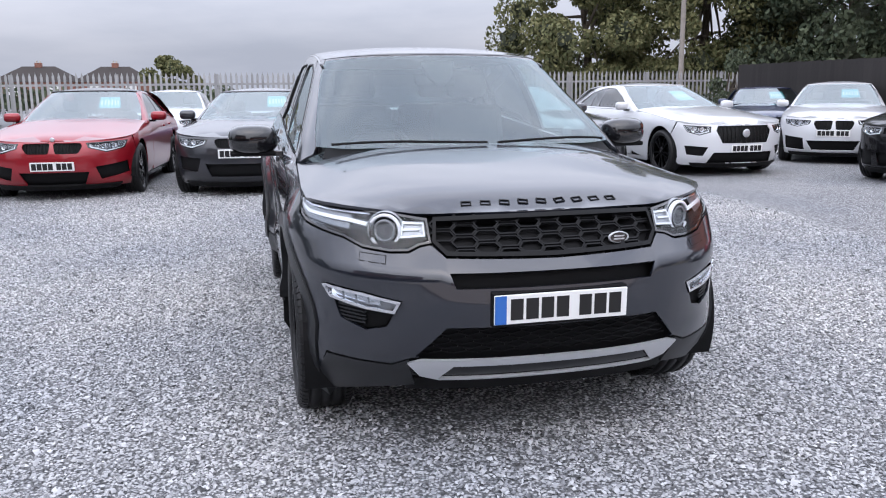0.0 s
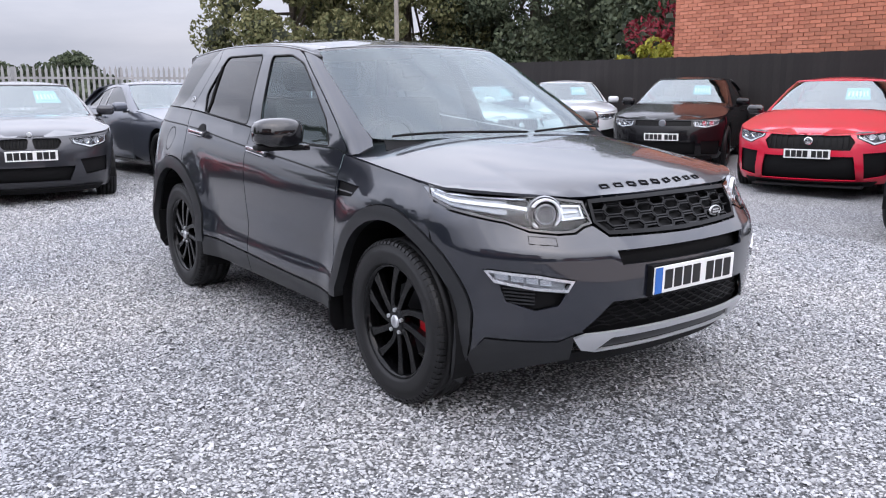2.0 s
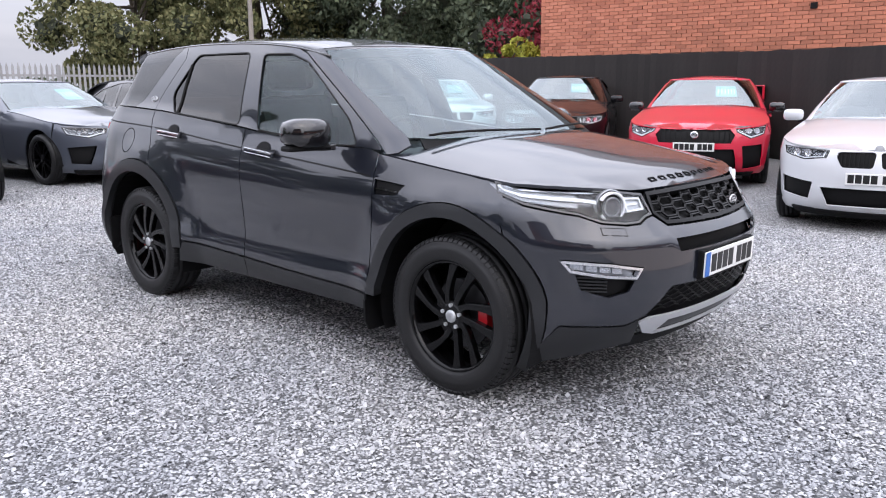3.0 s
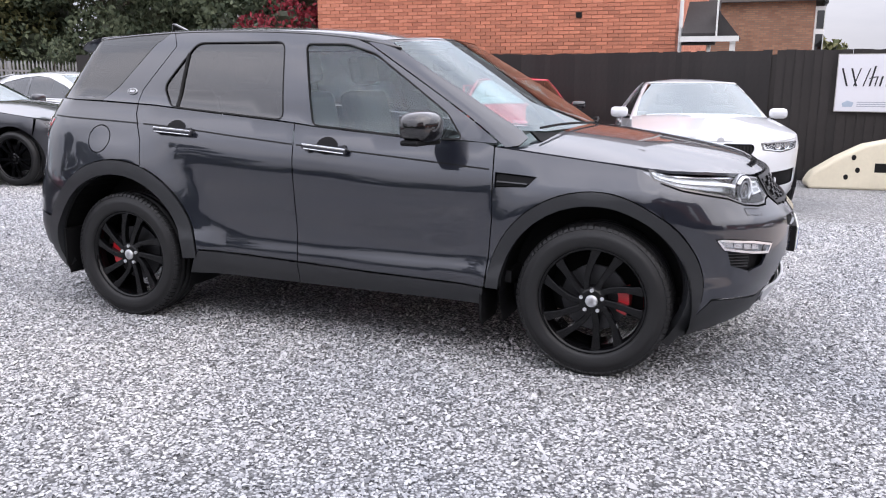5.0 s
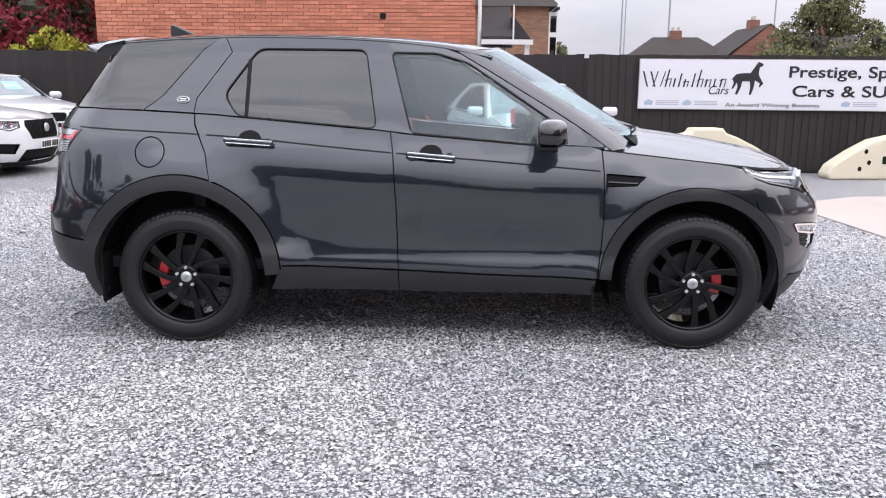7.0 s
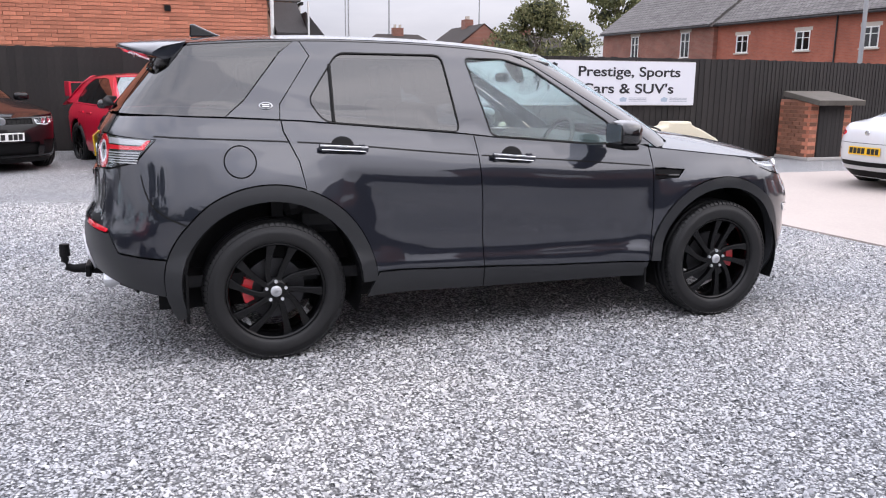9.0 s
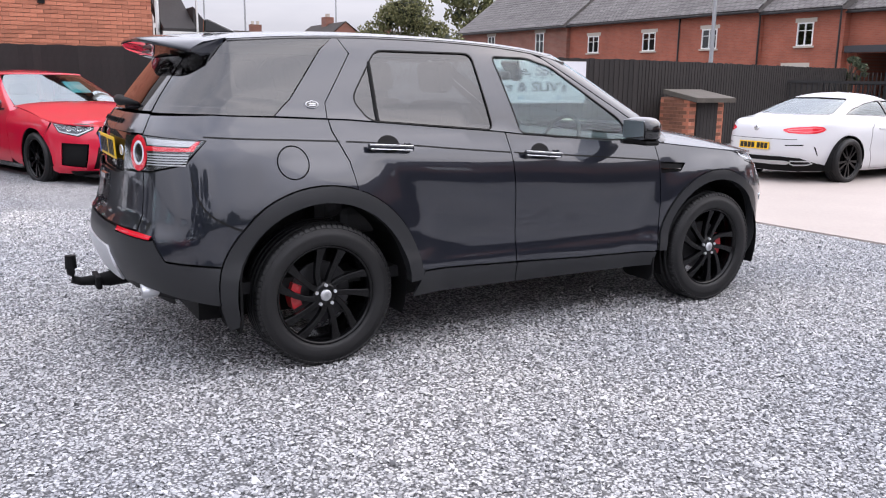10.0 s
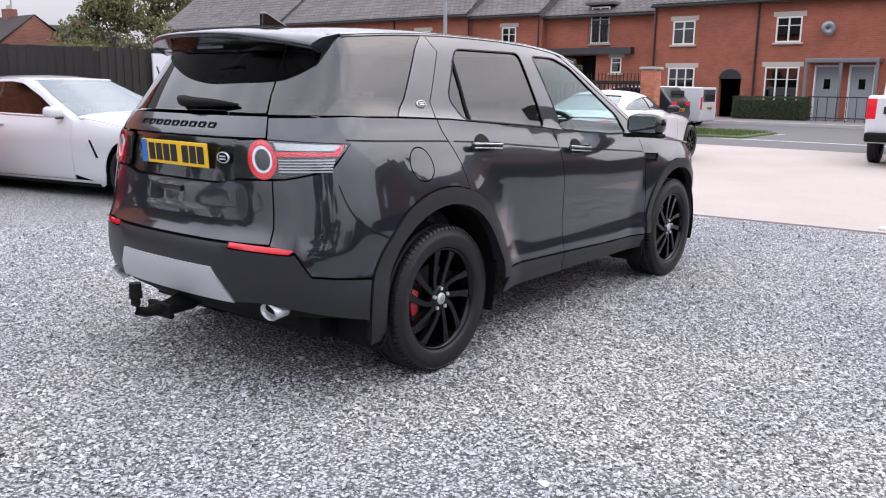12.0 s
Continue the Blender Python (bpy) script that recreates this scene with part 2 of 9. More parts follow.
def step(a, b, x):
    t = min(1.0, max(0.0, (x - a) / (b - a)))
    return t * t * (3 - 2 * t)


def inside(P, poly):
    """Which rows of P lie inside the outline."""
    x, y = P[:, 0], P[:, 1]
    q = np.asarray(poly, float)
    r = np.roll(q, -1, axis=0)
    hit = np.zeros(len(P), bool)
    for (x0, y0), (x1, y1) in zip(q, r):
        if y0 != y1:
            hit ^= ((y0 > y) != (y1 > y)) & (x < (x1 - x0) * (y - y0) / (y1 - y0) + x0)
    return hit


def edge_gap(P, poly):
    q = np.asarray(poly, float)
    r = np.roll(q, -1, axis=0)
    best = np.full(len(P), 9e9)
    for a, b in zip(q, r):
        ab = b - a
        t = np.clip(((P - a) @ ab) / max(1e-12, ab @ ab), 0, 1)
        best = np.minimum(best, np.hypot(*(P - a - t[:, None] * ab).T))
    return best


def inset(poly, g):
    q = [Vector(p) for p in poly]
    area = sum(a.x * b.y - b.x * a.y for a, b in zip(q, q[1:] + q[:1]))
    s = 1 if area > 0 else -1
    out = []
    for i, p in enumerate(q):
        a, b = (p - q[i - 1]), (q[(i + 1) % len(q)] - p)
        if a.length < 1e-9 or b.length < 1e-9:
            out.append(p)
            continue
        na, nb = Vector((-a.y, a.x)).normalized() * s, Vector((-b.y, b.x)).normalized() * s
        n = na + nb
        out.append(p + n * (g / max(0.35, n.length_squared / 2)) if n.length > 1e-6 else p)
    return [(p.x, p.y) for p in out]


def rounded(poly, r, n=4):
    """The outline with its corners rounded."""
    out, k = [], len(poly)
    for i in range(k):
        a, p, b = (Vector(poly[j % k]) for j in (i - 1, i, i + 1))
        ra = min(r, (a - p).length * 0.45)
        rb = min(r, (b - p).length * 0.45)
        s, e = p + (a - p).normalized() * ra, p + (b - p).normalized() * rb
        for j in range(n + 1):
            t = j / n
            out.append(tuple(s * (1 - t) ** 2 + p * 2 * t * (1 - t) + e * t * t))
    return out


def dense(poly, d):
    out = []
    for a, b in zip(poly, list(poly[1:]) + [poly[0]]):
        n = max(1, int(math.dist(a, b) / d))
        out += [(a[0] + (b[0] - a[0]) * i / n, a[1] + (b[1] - a[1]) * i / n) for i in range(n)]
    return out


from mathutils.geometry import delaunay_2d_cdt


def panel(name, poly, surf, material, parent, holes=(), d=0.05, gap=0.003, rim=0.012, lift=0.0, mirror=False, label="", centre=(0, 0, 0.7)):
    """A sheet cut to an outline (with holes) in a surface's own two coordinates, with a turned-in rim."""
    poly = dense(inset(poly, gap), d)
    hs = [dense(inset(h, -gap), d) for h in holes]
    P = np.array(poly)
    lo, hi = P.min(0), P.max(0)
    gx, gy = np.meshgrid(np.arange(lo[0] + d / 2, hi[0], d), np.arange(lo[1] + d / 2, hi[1], d))
    G = np.stack([gx.ravel(), gy.ravel()], 1)
    if len(G):
        ok = inside(G, poly) & (edge_gap(G, poly) > 0.4 * d)
        for h in hs:
            ok &= ~inside(G, h) & (edge_gap(G, h) > 0.4 * d)
        G = G[ok]
    pts, edges = [], []
    for ring in [poly] + hs:
        o = len(pts)
        pts += [Vector(p) for p in ring]
        edges += [(o + i, o + (i + 1) % len(ring)) for i in range(len(ring))]
    pts += [Vector(p) for p in G.tolist()]
    v2, _, tris, *_ = delaunay_2d_cdt(pts, edges, [], 0, 1e-6)
    A = np.array([tuple(v) for v in v2])
    T = np.array([f for f in tris if len(f) == 3])
    c = A[T].mean(1)
    keep = inside(c, poly)
    for h in hs:
        keep &= ~inside(c, h)
    T = T[keep]
    used = np.unique(T)
    new_id = {int(u): i for i, u in enumerate(used)}
    sx = -1 if mirror else 1
    verts, normals = [], []
    e = 0.004
    cen = Vector(centre)
    for u in used:
        a, b = A[u]
        p = Vector(surf(a, b))
        n = (Vector(surf(a + e, b)) - Vector(surf(a - e, b))).cross(Vector(surf(a, b + e)) - Vector(surf(a, b - e)))
        if n.length < 1e-12:
            n = p - cen
        n.normalize()
        if n.dot(p - Vector((0, p.y * 0.75, cen.z * 0.5 + 0.25 * p.z))) < 0:
            n = -n
        p = p + n * lift
        verts.append(Vector((p.x * sx, p.y, p.z)))
        normals.append(Vector((n.x * sx, n.y, n.z)))
    faces = []
    for t in T:
        f = [new_id[int(i)] for i in t]
        fn = (verts[f[1]] - verts[f[0]]).cross(verts[f[2]] - verts[f[0]])
        faces.append(f if fn.dot(normals[f[0]] + normals[f[1]] + normals[f[2]]) >= 0 else f[::-1])
    count = {}
    for f in faces:
        for i in range(3):
            k = (f[i], f[(i + 1) % 3])
            count[tuple(sorted(k))] = count.get(tuple(sorted(k)), []) + [k]
    n0 = len(verts)
    if rim:
        front, back = {}, {}
        for ks in count.values():
            if len(ks) == 1:
                i, j = ks[0]
                for q in (i, j):
                    if q not in front:
                        front[q] = len(verts)
                        verts.append(verts[q].copy())
                        back[q] = len(verts)
                        verts.append(verts[q] - normals[q] * rim)
                faces.append([front[j], front[i], back[i], back[j]])
    return obj(name, verts, faces, material, parent, normals=normals, label=label)


# ---- car bodies: one closed skin, wrapped round nose, sides and tail ----
class Skin:
    def __init__(self, width, belt, top, nose, tail, y0, y1, nf=2.4, nr=2.6, taper=0.06, rake=None, bow=0.33, zref=0.66, flares=()):
        self.flares = flares
        self.width, self.belt, self.top = smooth_curve(width), smooth_curve(belt), smooth_curve(top)
        self.yf, self.yr, self.y0, self.y1, self.nf, self.nr = smooth_curve(nose), smooth_curve(tail), y0, y1, nf, nr
        self.taper, self.rake, self.bow = taper, smooth_curve(rake), bow
        self.lf = self.length(lambda q: self.nose_at(q, zref))
        self.lr = self.length(lambda q: self.tail_at(q, zref))
        self.c0, self.c1 = y0 - self.lf, y1 + self.lr

    @staticmethod
    def length(f):
        p = [Vector(f(i / 60)) for i in range(61)]
        return sum((a - b).length for a, b in zip(p, p[1:]))

    def half(self, y, z):
        b = self.belt(y)
        t = z / b if z < b else 1 + min(1.2, (z - b) / (self.top(y) - b))
        w = self.width(t) * (1 - self.taper * step(-0.4, self.y1 + 0.35, y) * step(0.75, 1.2, t))
        # the skin swells out round each wheel
        for cy, cz, r0, r1, out in self.flares:
            w += out * step(r1, r0, math.hypot(y - cy, z - cz)) * step(0.95, 0.80, t)
        return w

    def nose_at(self, q, z):
        a = q * math.pi / 2
        s = math.copysign(abs(math.sin(a)) ** (2 / self.nf), q)
        return (-self.half(self.y0, z) * s, self.yf(z) + (self.y0 - self.yf(z)) * (1 - max(0.0, math.cos(a)) ** (2 / self.nf)), z)

    def tail_at(self, q, z):
        a = q * math.pi / 2
        s = math.copysign(abs(math.sin(a)) ** (2 / self.nr), q)
        return (-self.half(self.y1, z) * s, self.yr(z) - (self.yr(z) - self.y1) * (1 - max(0.0, math.cos(a)) ** (2 / self.nr)), z)

    def front(self, d, z):
        """d: metres round the skin from the middle of the nose; plus on the driver's side."""
        if abs(d) < self.lf:
            return self.nose_at(d / self.lf, z)
        y = self.c0 + abs(d)
        return (-math.copysign(self.half(y, z), d), y, z)

    def back(self, d, z):
        if abs(d) < self.lr:
            return self.tail_at(d / self.lr, z)
        y = self.c1 - abs(d)
        return (-math.copysign(self.half(y, z), d), y, z)

    def side(self, y, z):
        return (-self.half(y, z), y, z)

    def screen(self, d, z):
        """d: -1 to 1 across the windscreen, its pillars at the ends."""
        yf = self.rake(z)
        q = max(-1.0, min(1.0, d))
        a = q * math.pi / 2
        y1 = yf + self.bow
        s = math.copysign(abs(math.sin(a)) ** (2 / 2.4), q)
        return (-self.half(y1, z) * s, yf + self.bow * (1 - max(0.0, math.cos(a)) ** (2 / 2.4)), z)

    # places on the skin: across the nose or tail by x, along the side by y
    def nx(self, x, z=0.66):
        w = self.half(self.y0, z)
        return math.copysign(math.asin(min(1, abs(x) / w) ** (self.nf / 2)) / (math.pi / 2) * self.lf, x)

    def tx(self, x, z=0.66):
        w = self.half(self.y1, z)
        return math.copysign(math.asin(min(1, abs(x) / w) ** (self.nr / 2)) / (math.pi / 2) * self.lr, x)

    def sy(self, y, z=0.66):
        if y >= self.y0:
            return y - self.c0
        c = max(0.0, 1 - (y - self.yf(z)) / (self.y0 - self.yf(z)))
        return math.acos(min(1, c ** (self.nf / 2))) / (math.pi / 2) * self.lf

    def ty(self, y, z=0.66):
        if y <= self.y1:
            return self.c1 - y
        c = max(0.0, 1 - (self.yr(z) - y) / (self.yr(z) - self.y1))
        return math.acos(min(1, c ** (self.nr / 2))) / (math.pi / 2) * self.lr


def arc_points(cy, cz, r, a0, a1, n=18):
    return [(cy + r * math.cos(radians(a0 + (a1 - a0) * i / n)), cz + r * math.sin(radians(a0 + (a1 - a0) * i / n))) for i in range(n + 1)]


def roof_sheet(S, material, parent, z_head, y_back, dome=0.045, name="roof", nq=24, nv=28, thick=0.02):
    """The roof: from the windscreen's head to the tailgate, edge to edge."""
    vs, fs = [], []
    for i in range(nv + 1):
        v = i / nv
        for j in range(2 * nq + 1):
            q = (j - nq) / nq
            fx, fy, fz = S.screen(q, z_head - 0.03 * q * q)
            by = y_back - 0.10 * q * q
            y = fy + (by - fy) * v
            k = min(1.0, abs(fx) / S.half(fy, S.top(fy)))
            z0 = S.top(fy) + dome * (1 - k ** 2.2)
            z = S.top(y) + dome * (1 - k ** 2.2) + (fz - z0) * (1 - v) ** 5
            vs.append((-math.copysign(k * S.half(y, S.top(y)), q), y, z))
    w = 2 * nq + 1
    for i in range(nv):
        for j in range(2 * nq):
            a = i * w + j
            fs.append((a, a + w, a + w + 1, a + 1))
    ob = obj(name, vs, fs, material, parent, smooth=True)
    n = sum((p.normal.z for p in ob.data.polygons))
    if n < 0:
        ob.data.flip_normals()
    return ob


def bonnet_sheet(S, material, parent, crown, shut, front_z, y_tip, y_rear, y_rear_mid, name="bonnet", d=0.06, lip=None):
    """The bonnet lid, in plan, crowned between its shut lines."""
    zc, zs = smooth_curve(crown), smooth_curve(shut)

    def xs(y):
        z = zs(y)
        if y >= S.y0:
            return S.half(y, z)
        c = max(0.0, 1 - (y - S.yf(front_z)) / (S.y0 - S.yf(front_z)))
        return S.half(S.y0, z) * (1 - c ** S.nf) ** (1 / S.nf) if c < 1 else 0.001

    def front_y(x):
        w = S.half(S.y0, front_z)
        k = min(0.999, abs(x) / w)
        return S.yf(front_z) + (S.y0 - S.yf(front_z)) * (1 - (1 - k ** S.nf) ** (1 / S.nf))

    def surf(x, y):
        f = min(1.0, abs(x) / max(0.02, xs(y)))
        ye = y - (front_y(min(abs(x), 0.6)) - front_y(0)) * step(y_rear_mid, y_rear_mid - 0.6, y)
        e = zs(y)
        z = e + (zc(ye) - e) * (1 - f ** 3.2)
        if lip:
            # the lid rolls over and down to the tops of grille and lamps
            u = min(1.0, max(0.0, y - front_y(x)) / 0.15)
            zf = lip(abs(x))
            z = zf + (z - zf) * math.sqrt(max(0.0, 1 - (1 - u) ** 2.4))
        return (x, y, z)

    out = []
    x1 = xs(y_tip)
    for i in range(-14, 15):
        x = x1 * i / 14
        out.append((x, front_y(x)))
    for i in range(1, 9):
        y = y_tip + (y_rear - y_tip) * i / 8
        out.append((xs(y) - 0.001, y))
    xr = xs(y_rear)
    for i in range(1, 12):
        x = xr * (1 - 2 * i / 12)
        out.append((x, y_rear_mid + (y_rear - y_rear_mid) * abs(x / xr) ** 1.6))
    for i in range(8, 0, -1):
        y = y_tip + (y_rear - y_tip) * i / 8
        out.append((-xs(y) + 0.001, y))
    return panel(name, out, surf, material, parent, d=d, gap=0.003, centre=(0, 0, 0.2)), surf


def make_wheel(parent, x, y, r, rim_r, width, spokes=10, side=-1, material=None, caliper=None, detail=True, rim_mat=None, face_turn=177.5):
    """One road wheel with its tyre, rim, spokes, hub, nuts and brake, at the hub's place."""
    rim_mat = rim_mat or M_RIM
    w = new("wheel")
    w.parent = parent
    w.matrix_basis = pose(x, y, r, 0, 0, 0 if side < 0 else 180)
    h = width / 2
    # outer face towards -x
    d = r - rim_r
    prof = [(-h * 0.80, rim_r), (-h * 0.93, rim_r + 0.006), (-h * 0.955, rim_r + 0.014), (-h * 0.965, rim_r + 0.016), (-h, rim_r + d * 0.42), (-h * 0.995, rim_r + d * 0.46), (-h * 0.992, rim_r + d * 0.60), (-h * 0.975, rim_r + d * 0.61), (-h * 0.955, r - 0.028), (-h * 0.86, r - 0.010), (-h * 0.72, r - 0.008)]
    n_groove = 4
    for g in range(n_groove):
        c = -h * 0.60 + g * h * 1.20 / (n_groove - 1)
        prof += [(c - 0.006, r - 0.001), (c - 0.005, r - 0.009), (c + 0.005, r - 0.009), (c + 0.006, r - 0.001)]
    prof += [(h * 0.72, r - 0.008), (h * 0.86, r - 0.010), (h, r - 0.05), (h * 0.8, rim_r)]
    vs, fs = spin(prof, 64 if detail else 32)
    obj("tyre", vs, fs, M_TYRE, w, smooth=True)
    if detail:
        # shoulder blocks with narrow slots between them
        vs, fs, nb = [], [], 76
        edge = [(0.675, r - 0.009), (0.675, r - 0.001), (0.80, r - 0.003), (0.90, r - 0.009), (0.965, r - 0.022), (0.93, r - 0.026)]
        k = len(edge)
        for sd in (-1, 1):
            for i in range(nb):
                o = len(vs)
                for e in (0.14, 0.86):
                    a = 2 * math.pi * (i + e) / nb
                    vs += [(sd * h * t, q * math.cos(a), q * math.sin(a)) for t, q in edge]
                fs += [(o + j, o + (j + 1) % k, o + k + (j + 1) % k, o + k + j) for j in range(k)]
                fs += [tuple(range(o + k - 1, o - 1, -1)), tuple(range(o + k, o + 2 * k))]
        obj("tread_ring", vs, fs, M_TYRE, w)["kind"] = "stuff"
    prof = [(-h * 0.84, rim_r + 0.004), (-h * 0.87, rim_r - 0.003), (-h * 0.80, rim_r - 0.012), (-h * 0.62, rim_r - 0.020), (h * 0.75, rim_r - 0.028), (h * 0.85, rim_r + 0.002), (h * 0.6, rim_r + 0.004)]
    vs, fs = spin(prof, 56 if detail else 32)
    obj("rim", vs, fs, rim_mat, w, smooth=True)
    f = -h * 0.74
    for i in range(spokes):
        R = rim_r - 0.010
        if detail:
            # pairs of blades, each swept back from the hub and cut off square at the rim
            a = face_turn - 72 * (i // 2) + (13.5 if i % 2 else -13.5)
            sweep_ = -8 if i % 2 else -26
            line = [(0.040, sweep_ * 1.0, 0.014), (0.075, sweep_ * 0.95, 0.0145), (0.11, sweep_ * 0.66, 0.015), (0.16, sweep_ * 0.33, 0.016), (0.205, sweep_ * 0.10, 0.019), (R - 0.012, 0.0, 0.024), (R, 1.5, 0.020)]
            pts = []
            for sd in (-1, 1):
                row = []
                for p, q, ww in line:
                    t = radians(q)
                    row.append((p * math.cos(t) - sd * ww * math.sin(t), p * math.sin(t) + sd * ww * math.cos(t)))
                pts += row if sd < 0 else row[::-1]
        else:
            a = 360 * i / spokes + (5 if i % 2 else -5)
            pts = [(0.04, -0.012), (R, -0.02), (R, 0.02), (0.04, 0.012)]
        bm = extrude([(p, q) for p, q in pts], 0.034, bevel=0.0035 if detail else 0.0)
        # outline lies in the wheel's plane, depth towards the car
        bmesh.ops.transform(bm, matrix=pose(f, 0, 0, a, 0, 0) @ Matrix(((0, 0, 1, 0), (1, 0, 0, 0), (0, 1, 0, 0), (0, 0, 0, 1))), verts=bm.verts)
        part("spoke", bm, rim_mat, w)
    vs, fs = spin([(f - 0.004, 0.0), (f - 0.004, 0.052), (f + 0.004, 0.066), (f + 0.05, 0.070), (f + 0.05, 0.0)], 28)
    obj("hub", vs, fs, rim_mat, w)
    vs, fs = spin([(f - 0.014, 0.0), (f - 0.013, 0.022), (f - 0.009, 0.029), (f, 0.030), (f, 0.0)], 24)
    obj("hub_cap", vs, fs, M_SILVER if detail else rim_mat, w, smooth=True)
    if detail:
        for i in range(5):
            a = radians(72 * i + 18)
            bm = tube((f - 0.012, 0.052 * math.cos(a), 0.052 * math.sin(a)), (f + 0.01, 0.052 * math.cos(a), 0.052 * math.sin(a)), 0.0095, n=6)
            part("wheel_nut", bm, M_SILVER, w)
    vs, fs = spin([(f + 0.075, 0.0), (f + 0.075, 0.160), (f + 0.095, 0.160), (f + 0.095, 0.0)], 40 if detail else 16)
    obj("brake_disc", vs, fs, M_DISC if detail else M_MATT, w)
    if caliper:
        vs, fs = spin([(f + 0.048, 0.118), (f + 0.048, 0.168), (f + 0.12, 0.172), (f + 0.12, 0.118)], 10, arc=(caliper - 24, caliper + 24))
        k = 4
        fs += [tuple(range(k))[::-1], tuple(range(len(vs) - k, len(vs)))]
        obj("caliper", vs, fs, M_RED_CAL, w)
    return w


def number_plate(parent, m, yellow=False, band=True, w=0.52, h=0.111):
    """A number plate facing -y at pose m, its characters drawn as bars."""
    p = new("number_plate")
    p.parent = parent
    p.matrix_basis = m
    part("plate", box((-w / 2, -0.004, -h / 2), (w / 2, 0.004, h / 2), bevel=0.003), M_YELLOW if yellow else M_WHITE, p)
    if band:
        part("blue_band", box((-w / 2 + 0.002, -0.0056, -h / 2 + 0.002), (-w / 2 + 0.046, -0.0042, h / 2 - 0.002)), M_BLUE, p)
    x = -w / 2 + (0.062 if band else 0.02)
    n, g = 7, 0.011
    room = w / 2 - 0.014 - x - 0.030
    cw = room / n - g
    for i in range(n):
        part("mark", box((x, -0.0058, -0.0395), (x + cw, -0.0042, 0.0395)), M_INK, p)
        x += cw + g + (0.030 if i == 3 else 0)
    return p


# ---- the dark grey estate car in the middle of the yard ----
S = Skin(
    width=[(0.18, 0.85), (0.27, 0.905), (0.34, 0.926), (0.40, 0.928), (0.43, 0.9215), (0.47, 0.911), (0.53, 0.909), (0.60, 0.9135), (0.68, 0.9185), (0.755, 0.920), (0.80, 0.918), (0.84, 0.912), (0.87, 0.9045), (0.91, 0.889), (0.95, 0.8705), (1.0, 0.848), (1.2, 0.820), (1.6, 0.748), (1.85, 0.696), (2.0, 0.650)],
    belt=[(-2.2, 1.085), (-0.8, 1.10), (-0.45, 1.105), (0.16, 1.153), (1.08, 1.232), (1.58, 1.262), (2.3, 1.285)],
    top=[(-0.5, 1.535), (-0.32, 1.557), (0.0, 1.616), (0.33, 1.647), (0.65, 1.660), (1.0, 1.664), (1.33, 1.656), (1.7, 1.632), (2.0, 1.605)],
    nose=[(0.2, -2.04), (0.32, -2.15), (0.42, -2.21), (0.55, -2.245), (0.63, -2.25), (0.74, -2.25), (0.80, -2.205), (0.86, -2.155), (0.93, -2.115), (0.97, -2.075), (1.08, -1.95)],
    tail=[(0.25, 2.16), (0.42, 2.27), (0.60, 2.325), (0.70, 2.315), (0.78, 2.275), (1.0, 2.245), (1.16, 2.225), (1.27, 2.155), (1.5, 1.965), (1.62, 1.86)],
    y0=-1.46, y1=1.70, nf=2.4, nr=2.6, taper=0.075,
    rake=[(1.08, -1.24), (1.17, -1.115), (1.40, -0.74), (1.61, -0.38), (1.68, -0.25)], bow=0.34,
    flares=((-1.3705, 0.38, 0.48, 0.70, 0.032), (1.385, 0.385, 0.45, 0.73, 0.052)))
hero = tagged(new("estate_car"), "graphite grey four-by-four estate car standing on the gravel yard", "car")
FW, RW = (-1.3705, 0.38), (1.385, 0.385)


def oval_badge(name, m, parent, r, n=28):
    """An oval badge facing +x: silver rim, dark face, a pale bar for its lettering."""
    vs, fs = spin([(0.0, 0.0), (0.0, r), (0.005, r * 0.95), (0.006, r * 0.84), (0.004, r * 0.80), (0.004, 0.0)], n)
    bd = obj(name, vs, fs, M_SILVER, parent)
    bd.matrix_basis = m
    vs, fs = spin([(0.0042, 0.0), (0.0042, r * 0.79), (0.0055, r * 0.77), (0.0055, 0.0)], n)
    obj("badge_face", vs, fs, M_TRIM, bd)
    for z in (-0.26, 0.22):
        part("badge_bar", box((0.0056, -r * 0.5, (z - 0.12) * r), (0.0066, r * 0.5, (z + 0.12) * r)), M_SILVER, bd)
    return bd


def both(f):
    for s in (False, True):
        f(s)


# inner shell behind the gaps, windows left open
def inner_skin(parent):
    def low(d, z):
        x, y, zz = S.front(d, z)
        return (x * 0.972, y * 0.985, zz)
    dmax = S.sy(0.84)
    panel("inner_shell", [(-dmax, 0.40), (-dmax, 1.06), (-S.sy(-0.8), 1.03), (-S.sy(-1.5), 0.94), (-0.5, 0.88), (0.5, 0.88), (S.sy(-1.5), 0.94), (S.sy(-0.8), 1.03), (dmax, 1.06), (dmax, 0.40)],
          low, M_MATT, parent, holes=[[(s * S.sy(y), z) for y, z in arc_points(*FW, 0.455, -10, 190, 20) + [(-1.8, 0.395), (-0.93, 0.395)]] for s in (1, -1)], d=0.12, gap=0, rim=0)

    def rear(d, z):
        x, y, zz = S.back(d, z)
        return (x * 0.972, y * 0.985, zz)
    dm = S.ty(0.86)
    panel("inner_shell", [(-dm, 0.40), (-dm, 1.12), (dm, 1.12), (dm, 0.40)], rear, M_MATT, parent, holes=[[(s * S.ty(y), z) for y, z in arc_points(*RW, 0.47, -8, 188, 20)] for s in (1, -1)], d=0.12, gap=0, rim=0)
    part("floor_pan", box((-0.66, -1.75, 0.25), (0.66, 1.95, 0.36)), M_MATT, parent)


def arch(cy, cz, r, a0, a1, n=22):
    return arc_points(cy, cz, r, a0, a1, n)


